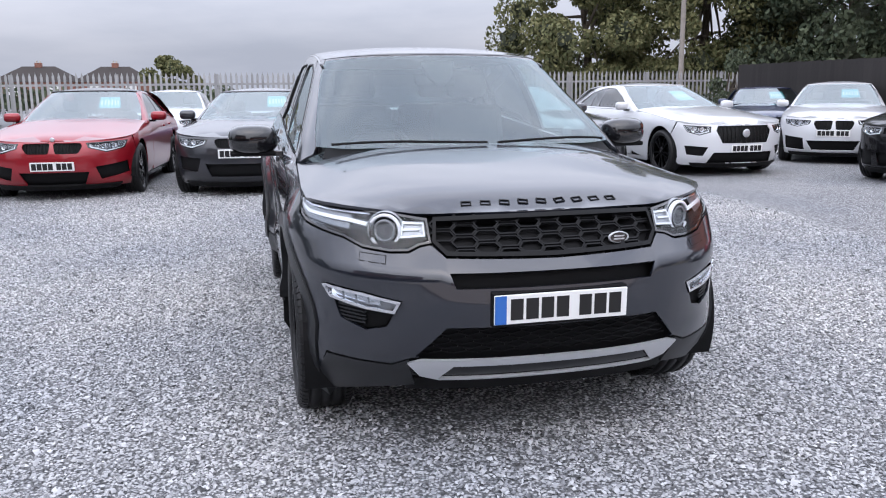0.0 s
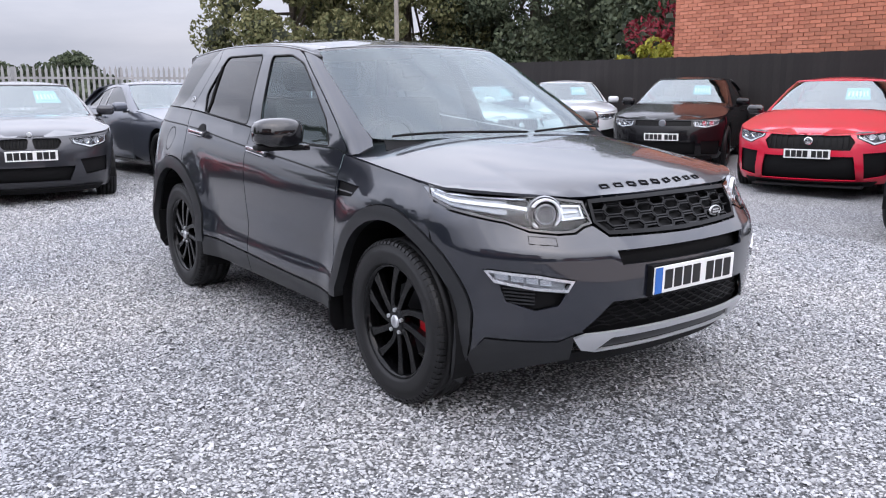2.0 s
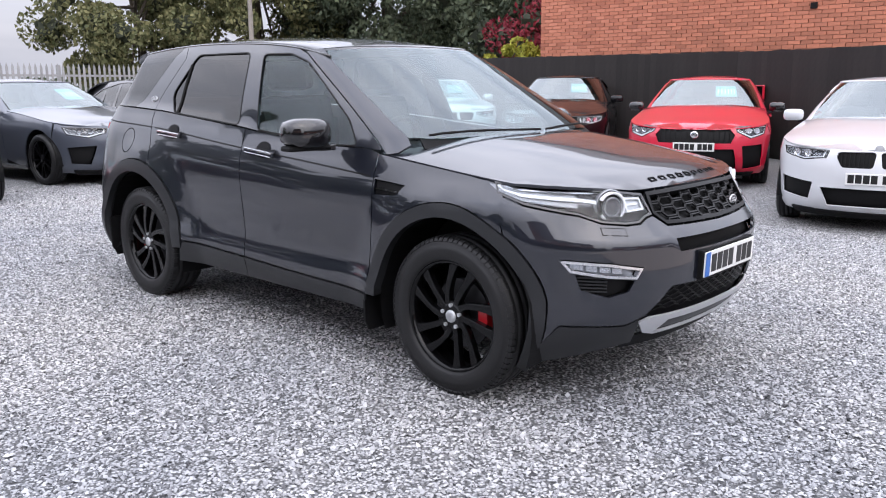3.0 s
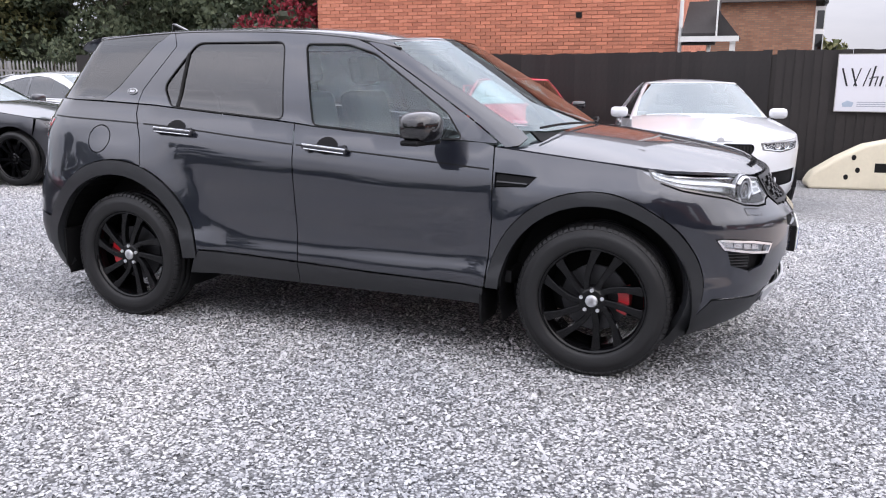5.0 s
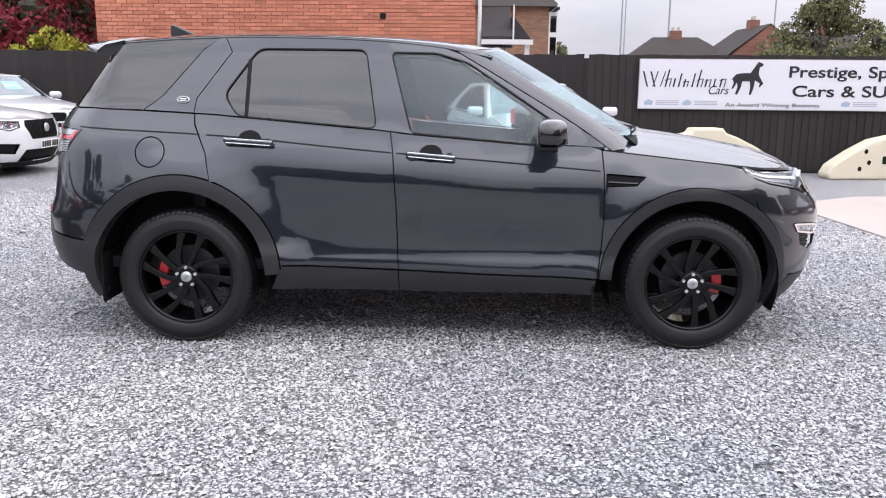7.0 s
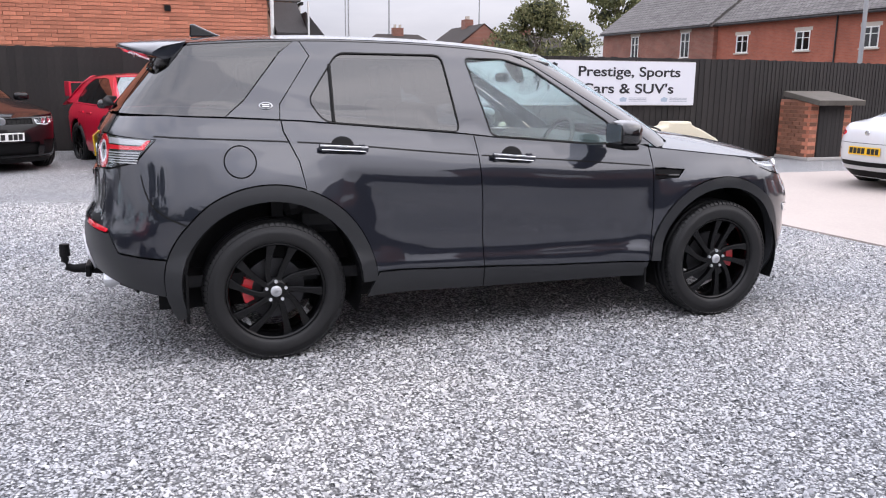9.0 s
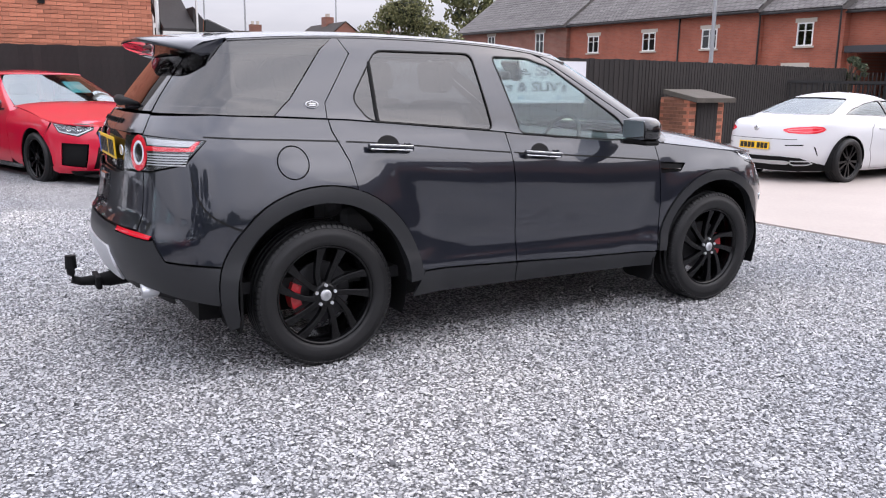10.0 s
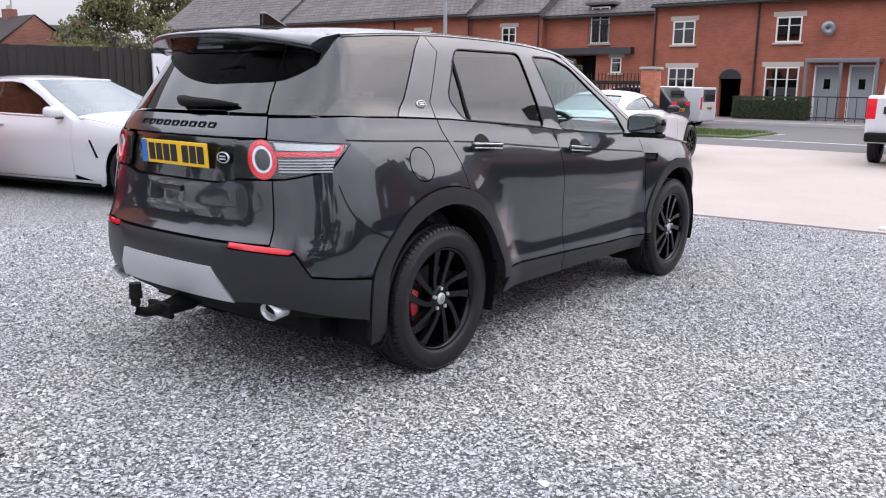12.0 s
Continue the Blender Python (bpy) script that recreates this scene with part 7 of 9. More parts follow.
        if plate:
            px, py, pz = S.front(0.0, plate)
            number_plate(root, pose(0, py - 0.012, plate, 4, 0, 0), band=False)
        if rear_plate:
            px, py, pz = S.back(0.0, rear_plate)
            number_plate(root, pose(0, py + 0.012, rear_plate, -4, 0, 180), yellow=True, band=False)
            part("rear_diffuser", box((-0.46, yr - 0.20, 0.20), (0.46, yr - 0.03, 0.33), bevel=0.03), M_MATT, root)
            for sx in (-0.50, 0.50):
                part("tailpipe", box((sx - 0.085, yr - 0.22, 0.265), (sx + 0.085, yr - 0.075, 0.325), bevel=0.02), M_SILVER, root)
        for sx in (-1, 1):
            for cy in (fw, rw):
                make_wheel(root, sx * (hw - 0.115), cy, wheel, wheel - 0.085, 0.215, 10, sx, detail=False, rim_mat=rim)
                vs, fs = [], []
                for i in range(13):
                    t = radians(-10 + 200 * i / 12)
                    for x in (hw - 0.03, hw - 0.30):
                        vs.append((sx * x, cy + (ra + 0.01) * math.cos(t), wheel + (ra + 0.01) * math.sin(t)))
                fs = [(2 * i, 2 * i + 1, 2 * i + 3, 2 * i + 2) for i in range(12)]
                c = len(vs)
                vs.append((sx * (hw - 0.30), cy, wheel))
                fs += [(2 * i + 1, c, 2 * i + 3) for i in range(12)]
                obj("wheel_well", vs, fs, M_MATT, root)

    def badge(self, z, r, material, name="front_badge"):
        p = self.S.front(0.0, z)
        vs, fs = spin([(-0.012, 0.0), (-0.010, r * 0.8), (0.0, r), (0.012, r), (0.012, 0.0)], 20)
        b = obj(name, vs, fs, material, self.root)
        b.matrix_basis = pose(0, p[1] - 0.004, z, 0, 0, 90)


def kidney(zl, w=0.33, h=0.125, gap=0.022):
    return ("kidney_grille", rounded([(gap, zl - 0.015), (gap + w - 0.02, zl - 0.02), (gap + w, zl - 0.06), (gap + w - 0.05, zl - 0.02 - h), (gap + 0.02, zl - 0.02 - h)], 0.03), M_RUBBER, 0.03, True)


def lamps(zl, x0, x1, h0=0.06, h1=0.125):
    return ("headlamp", [(x0, zl - 0.02), (x0 + 0.02, zl - 0.02 - h0), ((x0 + x1) / 2, zl - 0.02 - h1 * 0.95), (x1 - 0.03, zl - h1 * 0.72), (x1, zl + 0.0), ((x0 + x1) / 2, zl - 0.008)], M_LAMPMID, 0.03, True)


YARD = "cars parked in the yard"
zl = 0.74
m3 = Car("saloon_car", "metallic red sports saloon with black grilles on the gravel", P_RED, (-3.42, 5.95), -4, 4.67, 1.88, 1.43, 2.81, 0.80, bonnet=(zl, 0.96), screen=(-0.75, 0.15), rear=(1.95, 1.45), wheel=0.34, group=YARD, plate=0.44, card=(-0.12, 1.12), trim=P_BLACK,
         front=[kidney(zl), lamps(zl, 0.40, 0.84), ("centre_intake", [(-0.42, 0.36), (0.42, 0.36), (0.36, 0.19), (-0.36, 0.19)], M_MATT, 0.05, False), ("side_intake", [(0.50, 0.42), (0.84, 0.48), (0.86, 0.34), (0.56, 0.26)], M_MATT, 0.05, True)])
m3.badge(0.765, 0.028, M_SILVER)
g4 = Car("saloon_car", "dark mineral grey saloon with a black kidney grille", P_GREY, (-1.16, 5.5), -8, 4.64, 1.825, 1.39, 2.81, 0.80, bonnet=(0.76, 0.95), screen=(-0.75, 0.15), rear=(2.0, 1.45), wheel=0.325, group=YARD, plate=0.56, card=(-0.12, 1.10),
         front=[kidney(0.76, 0.29, 0.11), lamps(0.76, 0.40, 0.82), ("centre_intake", [(-0.44, 0.43), (0.44, 0.43), (0.38, 0.27), (-0.38, 0.27)], M_MATT, 0.05, False), ("side_intake", [(0.50, 0.50), (0.80, 0.52), (0.80, 0.36), (0.56, 0.33)], M_MATT, 0.04, True)])
g4.badge(0.785, 0.028, M_SILVER)
c2 = Car("coupe_car", "blue-grey coupe with slim headlamps in the back row", P_STEEL, (1.75, 6.6), 6, 4.50, 1.83, 1.40, 2.74, 0.80, bonnet=(0.76, 0.97), screen=(-0.65, 0.25), rear=(1.95, 1.42), wheel=0.335, group=YARD, rim=M_RIM, plate=0.52, card=(-0.1, 1.08),
         front=[kidney(0.76, 0.26, 0.12), lamps(0.76, 0.36, 0.82), ("centre_intake", [(-0.42, 0.43), (0.42, 0.43), (0.36, 0.25), (-0.36, 0.25)], M_MATT, 0.05, False), ("side_intake", [(0.52, 0.52), (0.80, 0.50), (0.78, 0.30), (0.60, 0.28)], M_MATT, 0.05, True)])
dk = Car("saloon_car", "dark grey saloon parked between the coupe and the white saloon", P_GREY, (3.6, 5.6), 8, 4.6, 1.82, 1.42, 2.75, 0.80, bonnet=(0.76, 0.97), screen=(-0.68, 0.22), rear=(1.95, 1.42), group=YARD, plate=0.52,
         front=[kidney(0.76, 0.27, 0.12), lamps(0.76, 0.40, 0.82), ("centre_intake", [(-0.44, 0.43), (0.44, 0.43), (0.38, 0.27), (-0.38, 0.27)], M_MATT, 0.05, False)])
cls = Car("saloon_car", "white four-door saloon with a wide black grille and black wheels", P_WHITE, (6.1, 5.65), 2, 4.94, 1.88, 1.42, 2.87, 0.86, belt=0.95, bonnet=(0.76, 0.98), screen=(-0.72, 0.30), rear=(2.10, 1.55), wheel=0.34, group=YARD, plate=0.42, card=(-0.05, 1.10),
          front=[("grille", [(-0.42, 0.75), (0.42, 0.75), (0.46, 0.68), (0.38, 0.50), (-0.38, 0.50), (-0.46, 0.68)], M_RUBBER, 0.03, False), lamps(0.76, 0.52, 0.84, 0.08, 0.13), ("centre_intake", [(-0.50, 0.36), (0.50, 0.36), (0.58, 0.20), (-0.58, 0.20)], M_MATT, 0.05, False), ("side_intake", [(0.58, 0.44), (0.84, 0.46), (0.82, 0.33), (0.64, 0.31)], M_MATT, 0.05, True)])
cls.badge(0.64, 0.06, M_SILVER)
one = Car("hatchback_car", "white hatchback with a black kidney grille and black lower lip", P_WHITE, (8.55, 6.85), -40, 4.33, 1.765, 1.42, 2.69, 0.78, bonnet=(0.77, 0.97), screen=(-0.62, 0.22), rear=(2.15, 1.75), deck=False, group=YARD, plate=0.53, card=(-0.05, 1.10),
          front=[kidney(0.755, 0.29, 0.145), lamps(0.76, 0.36, 0.78, 0.06, 0.11), ("centre_intake", [(-0.42, 0.40), (0.42, 0.40), (0.34, 0.24), (-0.34, 0.24)], M_MATT, 0.05, False), ("side_intake", [(0.48, 0.44), (0.78, 0.48), (0.78, 0.26), (0.46, 0.24)], M_MATT, 0.05, True)])
nv = Car("convertible_car", "dark navy car parked beside the white hatchback", P_NAVY, (9.6, 9.9), -30, 4.3, 1.76, 1.36, 2.6, 0.8, bonnet=(0.72, 0.93), screen=(-0.6, 0.22), rear=(1.7, 1.0), group=YARD, card=(-0.05, 1.06),
         front=[kidney(0.72, 0.22, 0.12), lamps(0.72, 0.40, 0.78), ("centre_intake", [(-0.42, 0.40), (0.42, 0.40), (0.34, 0.24), (-0.34, 0.24)], M_MATT, 0.05, False)])
golf = Car("hatchback_car", "black hatchback with a thin red grille line", P_BLACK, (7.35, 3.86), -62, 4.27, 1.80, 1.45, 2.63, 0.85, bonnet=(0.76, 0.98), screen=(-0.68, 0.25), rear=(2.1, 1.70), deck=False, group=YARD, plate=0.50, card=(-0.1, 1.12), rim=M_RIM,
           front=[("grille", [(-0.42, 0.745), (0.42, 0.745), (0.42, 0.67), (-0.42, 0.67)], M_RUBBER, 0.02, False), lamps(0.77, 0.44, 0.82, 0.09, 0.12), ("centre_intake", [(-0.50, 0.42), (0.50, 0.42), (0.50, 0.24), (-0.50, 0.24)], M_MATT, 0.05, False), ("side_intake", [(0.58, 0.44), (0.82, 0.44), (0.82, 0.24), (0.60, 0.24)], M_MATT, 0.04, True)])
golf.badge(0.705, 0.055, M_LAMPDARK)
civic = Car("hatchback_car", "bright red hot hatchback with a black grille and rear wing", P_CRIMSON, (6.5, 1.0), -69, 4.39, 1.878, 1.466, 2.60, 0.90, bonnet=(0.76, 1.0), screen=(-0.80, 0.20), rear=(2.2, 1.70), deck=False, group=YARD, plate=0.53, card=(-0.1, 1.14), mirror=M_TRIM, rim=M_RIM, wheel=0.335,
            front=[("grille", [(-0.44, 0.755), (0.44, 0.755), (0.50, 0.68), (0.46, 0.58), (-0.46, 0.58), (-0.50, 0.68)], M_RUBBER, 0.03, False), lamps(0.80, 0.50, 0.88, 0.06, 0.15), ("centre_intake", [(-0.50, 0.50), (0.50, 0.50), (0.56, 0.22), (-0.56, 0.22)], M_MATT, 0.05, False), ("side_intake", [(0.60, 0.54), (0.84, 0.56), (0.86, 0.28), (0.64, 0.24)], M_MATT, 0.05, True)])
civic.badge(0.68, 0.05, M_CHROME)
yr = civic.yr
part("wing_blade", box((-0.80, yr - 0.28, 1.285), (0.80, yr - 0.02, 1.305), bevel=0.012), P_CRIMSON, civic.root)
for s in (-1, 1):
    part("wing_end", box((s * 0.80 - 0.02, yr - 0.26, 1.06), (s * 0.80 + 0.02, yr + 0.0, 1.31), bevel=0.012), P_CRIMSON, civic.root)
part("front_splitter", box((-0.62, civic.yf + 0.03, 0.13), (0.62, civic.yf + 0.3, 0.155), bevel=0.01), M_MATT, civic.root)
five = Car("estate_car", "white executive estate car with black grille nosing out of the row", P_WHITE, (4.62, -1.68), -78, 4.94, 1.868, 1.48, 2.975, 0.85, belt=0.96, bonnet=(0.78, 1.0), screen=(-0.78, 0.32), rear=(2.45, 1.95), deck=False, wheel=0.34, group=YARD, plate=0.52,
           front=[kidney(0.78, 0.33, 0.14), lamps(0.79, 0.42, 0.86, 0.07, 0.10), ("centre_intake", [(-0.48, 0.42), (0.48, 0.42), (0.42, 0.25), (-0.42, 0.25)], M_MATT, 0.05, False), ("side_intake", [(0.56, 0.46), (0.86, 0.50), (0.86, 0.34), (0.60, 0.30)], M_MATT, 0.05, True)])
five.badge(0.80, 0.04, M_SILVER)
for mir in (False, True):
    panel("wing_gill", [(-1.00, 0.52), (-0.96, 0.52), (-0.87, 0.72), (-0.89, 0.73)], five.S.side, M_TRIM, five.root, d=0.06, lift=0.006, gap=0, mirror=mir)
    panel("sill_strip", [(-0.95, 0.205), (0.98, 0.205), (0.98, 0.165), (-0.95, 0.165)], five.S.side, M_MATT, five.root, d=0.12, lift=0.006, gap=0, mirror=mir)
    panel("chrome_line", [(-0.30, 0.972), (1.75, 1.004), (1.75, 0.990), (-0.30, 0.958)], five.S.side, M_CHROME, five.root, d=0.12, lift=0.005, gap=0, mirror=mir)


class RoundShell:
    """A smooth car body from plan outlines stacked in height: nose at -y, standing on z = 0."""

    def __init__(self, nose, tail, half, power):
        self.nose, self.tail, self.half, self.power = (smooth_curve(c) for c in (nose, tail, half, power))
        z = np.linspace(nose[0][0], nose[-1][0], 500)
        g = np.array([(v, 0.6 * self.tail(v), 0.8 * self.half(v)) for v in z])
        self.zs, self.ss = z, np.concatenate([[0], np.cumsum(np.linalg.norm(np.diff(g, axis=0), axis=1))])

    def plan(self, z):
        a, b = self.nose(z), self.tail(z)
        return (a + b) / 2, max(0.01, (b - a) / 2), max(0.01, self.half(z)), self.power(z)

    def skin(self, a, v):
        """Along the plan outline from the tail's middle (a = 0) to the nose's (a = 1.6 pi), v up the body."""
        z = float(np.interp(v, self.ss, self.zs))
        ym, hl, hw, n = self.plan(z)
        t = a / 1.6
        c, s_ = math.cos(t), math.sin(t)
        r = (abs(c) ** n + abs(s_) ** n) ** (-1 / n)
        return (-hw * s_ * r, ym + hl * c * r, z)

    def up(self, z):
        return float(np.interp(z, self.zs, self.ss))

    def at_side(self, y, z):
        ym, hl, hw, n = self.plan(z)
        k = max(-0.999, min(0.999, (y - ym) / hl))
        return (1.6 * math.atan2((1 - abs(k) ** n) ** (1 / n), k), self.up(z))

    def at_end(self, x, z, end=1):
        ym, hl, hw, n = self.plan(z)
        k = max(-0.999, min(0.999, x / hw))
        return (1.6 * math.atan2(k, end * (1 - abs(k) ** n) ** (1 / n)), self.up(z))


def white_coupe():
    root = tagged(new("coupe_car"), "white two-door coupe with black wheels on the concrete apron", "car")
    root.matrix_basis = pose(3.745, -9.80, rise(3.745, -9.80), 0, 0, 2)
    B = RoundShell(
        nose=[(0.16, -2.02), (0.30, -2.17), (0.52, -2.22), (0.66, -2.20), (0.76, -2.10), (0.84, -1.75), (0.90, -1.25), (0.935, -0.95), (0.960, -0.82), (1.11, -0.42), (1.23, -0.06), (1.285, 0.15), (1.325, 0.36), (1.335, 0.47)],
        tail=[(0.16, 2.26), (0.30, 2.39), (0.50, 2.465), (0.64, 2.465), (0.80, 2.44), (0.885, 2.395), (0.92, 2.31), (0.945, 2.12), (0.97, 1.95), (1.05, 1.68), (1.145, 1.38), (1.24, 1.05), (1.29, 0.82), (1.325, 0.60), (1.335, 0.47)],
        half=[(0.16, 0.80), (0.24, 0.865), (0.42, 0.902), (0.60, 0.905), (0.74, 0.898), (0.82, 0.882), (0.88, 0.855), (0.925, 0.812), (0.96, 0.770), (1.07, 0.715), (1.175, 0.650), (1.245, 0.580), (1.29, 0.47), (1.32, 0.28), (1.335, 0.012)],
        power=[(0.16, 3.0), (0.6, 3.3), (0.9, 3.1), (1.0, 3.5), (1.2, 3.3), (1.335, 2.4)])
    FWY, RWY, R, ZW = -1.42, 1.42, 0.375, 0.335
    end_a = 1.6 * math.pi
    side_line = lambda pts: [B.at_side(y, z) for y, z in dense(pts, 0.05)]
    tail_line = lambda pts: [B.at_end(x, z) for x, z in dense(pts, 0.05)]
    glass_side = rounded([(1.36, 1.005), (1.16, 1.090), (0.82, 1.175), (0.46, 1.220), (0.14, 1.215), (-0.16, 1.145), (-0.45, 1.045), (-0.66, 0.972), (-0.30, 0.975), (0.70, 0.990)], 0.05)
    glass_tail = rounded([(-0.01, 0.995), (0.58, 1.0), (0.62, 1.02), (0.50, 1.215), (0.44, 1.245), (-0.01, 1.258)], 0.03)
    glass_nose = rounded([(-0.01, 0.975), (0.60, 0.975), (0.66, 0.99), (0.50, 1.205), (0.42, 1.235), (-0.01, 1.245)], 0.03)
    # outline of one half of the body, with its wheel arches
    z0 = 0.17
    t0 = math.degrees(math.asin((z0 - ZW) / R))
    arch_pts = lambda cy: [(cy + R * math.cos(radians(t0 + (180 - 2 * t0) * i / 26)), ZW + R * math.sin(radians(t0 + (180 - 2 * t0) * i / 26))) for i in range(27)]
    top = B.ss[-1]
    half_out = [(0.0, B.up(z0)), B.at_side(2.1, z0)] + [B.at_side(y, z) for y, z in arch_pts(RWY)] + [B.at_side(y, z) for y, z in arch_pts(FWY)] + [B.at_side(-1.9, z0), (end_a, B.up(z0))]
    # the openings at the two ends reach the middle line, so they are cut from the outline
    back_cut = [B.at_end(x, z) for x, z in dense(glass_tail, 0.05) if x > 0.02]
    back_cut.sort(key=lambda p: math.atan2(p[1] - B.up(1.12), p[0] - 0.05))
    nose_cut = [B.at_end(x, z, -1) for x, z in dense(glass_nose, 0.05) if x > 0.02]
    nose_cut.sort(key=lambda p: math.atan2(p[1] - B.up(1.10), end_a - 0.05 - p[0]))
    half_out += [(end_a, B.up(0.975))] + nose_cut + [(end_a, B.up(1.245)), (end_a, top), (0.0, top), (0.0, B.up(1.258))] + back_cut[::-1] + [(0.0, B.up(0.995))]
    for mir in (False, True):
        kw = dict(mirror=mir, rim=0.0, gap=0.0)
        body = panel("body_side", half_out, B.skin, P_WHITE, root, holes=[side_line(glass_side)], d=0.045, **kw)
        panel("headlining", half_out, B.skin, M_DASH, body, holes=[side_line(glass_side)], d=0.10, lift=-0.035, **kw)
        panel("side_window", side_line(glass_side), B.skin, M_SIDEGLASS, body, d=0.1, lift=-0.012, mirror=mir, rim=0.0, gap=-0.006)
        panel("window_seal", side_line(glass_side), B.skin, M_TRIM, body, holes=[inset(side_line(glass_side), 0.022)], d=0.08, lift=0.002, mirror=mir, rim=0.01, gap=-0.004)
        panel("window_bar", side_line([(0.34, 0.98), (0.42, 1.222), (0.36, 1.224), (0.26, 0.98)]), B.skin, M_TRIM, body, d=0.08, lift=-0.002, **kw)
        lamp = rounded([B.at_end(x, z) for x, z in ((0.42, 0.770), (0.48, 0.745), (0.64, 0.735))] + [B.at_side(y, z) for y, z in ((2.02, 0.745), (1.93, 0.768), (1.87, 0.800), (1.91, 0.832), (2.02, 0.848))] + [B.at_end(x, z) for x, z in ((0.64, 0.842), (0.48, 0.822), (0.40, 0.795))], 0.02)
        tl = panel("tail_lamp", lamp, B.skin, M_REDLAMP, root, d=0.06, lift=0.006, mirror=mir, rim=0.012, gap=0.0)
        mid = inset(lamp, 0.022)
        panel("lamp_band", mid, B.skin, M_LAMPROSE, tl, holes=[inset(lamp, 0.034)], d=0.05, lift=0.0075, **kw)
        panel("bumper_slot", tail_line([(0.46, 0.572), (0.64, 0.585), (0.64, 0.567), (0.46, 0.558)]), B.skin, M_MATT, root, d=0.06, lift=0.002, **kw)
        panel("side_gill", side_line([(2.07, 0.55), (2.045, 0.55), (1.98, 0.42), (1.995, 0.42)]), B.skin, M_MATT, root, d=0.05, lift=0.002, **kw)
        panel("diffuser", tail_line([(0.0, 0.40), (0.40, 0.405), (0.60, 0.385), (0.74, 0.28), (0.76, 0.18), (0.0, 0.18)]), B.skin, M_MATT, root, d=0.06, lift=0.003, **kw)
        panel("lip_strip", tail_line([(0.0, 0.335), (0.44, 0.34), (0.50, 0.32), (0.44, 0.285), (0.0, 0.285)]), B.skin, M_SILVER, root, d=0.06, lift=0.012, mirror=mir, rim=0.012, gap=0.0)
        panel("tailpipe", tail_line([(0.48, 0.30), (0.50, 0.345), (0.66, 0.345), (0.68, 0.305), (0.63, 0.28), (0.51, 0.275)]), B.skin, M_SILVER, root, holes=[inset(tail_line([(0.48, 0.30), (0.50, 0.345), (0.66, 0.345), (0.68, 0.305), (0.63, 0.28), (0.51, 0.275)]), 0.013)], d=0.04, lift=0.016, mirror=mir, rim=0.02, gap=0.0)
        for line in ([(-0.62, 0.92), (-0.66, 0.70), (-0.60, 0.30), (-0.58, 0.20), (0.82, 0.20), (0.94, 0.50), (0.90, 0.80), (0.70, 0.985)],):
            d_ = side_line(line)
            for p, q in zip(d_[:-1], d_[1:]):
                if math.dist(p, q) > 0.4:
                    d_ = d_[:d_.index(q)]
                    break
            part("door_seam", sweep([Vector(B.skin(*p)) for p in d_], 0.0035, 5), M_RUBBER, root).matrix_basis = Matrix.Diagonal((-1 if mir else 1, 1, 1, 1))
        hp = Vector(B.skin(*B.at_side(0.62, 0.80)))
        part("door_handle", box((-0.012, -0.11, -0.013), (0.012, 0.11, 0.013), pose(hp.x * (-1 if mir else 1), hp.y, hp.z), bevel=0.010), P_WHITE, root)
        s_ = 1 if mir else -1
        mp = new("door_mirror")
        mp.parent = root
        mp.matrix_basis = pose(s_ * 0.86, -0.46, 0.990)
        part("mirror_cap", box((-0.11, -0.07, -0.065), (0.11, 0.05, 0.065), bevel=0.045), P_BLACK, mp, smooth=True)
        part("mirror_arm", box((-0.19 if s_ > 0 else 0.05, -0.03, -0.085), (-0.05 if s_ > 0 else 0.19, 0.02, -0.055)), M_TRIM, mp)
        for cy in (FWY, RWY):
            make_wheel(root, s_ * 0.785, cy, ZW, 0.25, 0.225, 10, s_, detail=False, rim_mat=M_RIM)
            vs = [(s_ * x, cy + (R + 0.012) * math.cos(radians(-20 + 220 * i / 16)), ZW + (R + 0.012) * math.sin(radians(-20 + 220 * i / 16))) for i in range(17) for x in (0.865, 0.55)]
            obj("arch_liner", vs, [(2 * i, 2 * i + 1, 2 * i + 3, 2 * i + 2) for i in range(16)], M_MATT, root)
    # screens, each one sheet across the car
    cross = lambda poly: poly + [(-x, z) for x, z in poly[::-1]]
    right = [p for p in glass_tail if p[0] > 0.0]
    panel("rear_screen", [B.at_end(x, z) for x, z in dense(cross(right), 0.05)], B.skin, M_SIDEGLASS, root, d=0.08, lift=-0.010, rim=0.0, gap=-0.008)
    panel("screen_seal", [B.at_end(x, z) for x, z in dense(cross(right), 0.05)], B.skin, M_TRIM, root, holes=[inset([B.at_end(x, z) for x, z in dense(cross(right), 0.05)], 0.02)], d=0.08, lift=0.002, rim=0.01, gap=-0.004)
    front = [p for p in glass_nose if p[0] > 0.0]
    wrap_front = lambda x, z: (lambda p: (p[0] if p[0] > 0 else p[0] + 2 * end_a, p[1]))(B.at_end(x, z, -1))
    panel("windscreen", [wrap_front(x, z) for x, z in dense(cross(front), 0.05)], B.skin, M_PALESCREEN, root, d=0.08, lift=-0.008, rim=0.0, gap=-0.008).visible_shadow = False
    # badge, plate, boot seam
    q = B.skin(0.0, B.up(0.80))
    vs, fs = spin([(-0.008, 0.0), (-0.006, 0.036), (0.0, 0.042), (0.008, 0.042), (0.008, 0.0)], 20)
    obj("rear_badge", vs, fs, M_CHROME, root).matrix_basis = pose(0, q[1] + 0.010, 0.80, 0, 0, -90)
    part("boot_seam", sweep([Vector(B.skin(*B.at_end(-0.58 + 1.16 * i / 20, 0.655))) for i in range(21)], 0.0035, 5), M_RUBBER, root)
    q = B.skin(0.0, B.up(0.55))
    number_plate(root, pose(0, q[1] + 0.012, 0.55, -2, 0, 180), yellow=True, band=False)
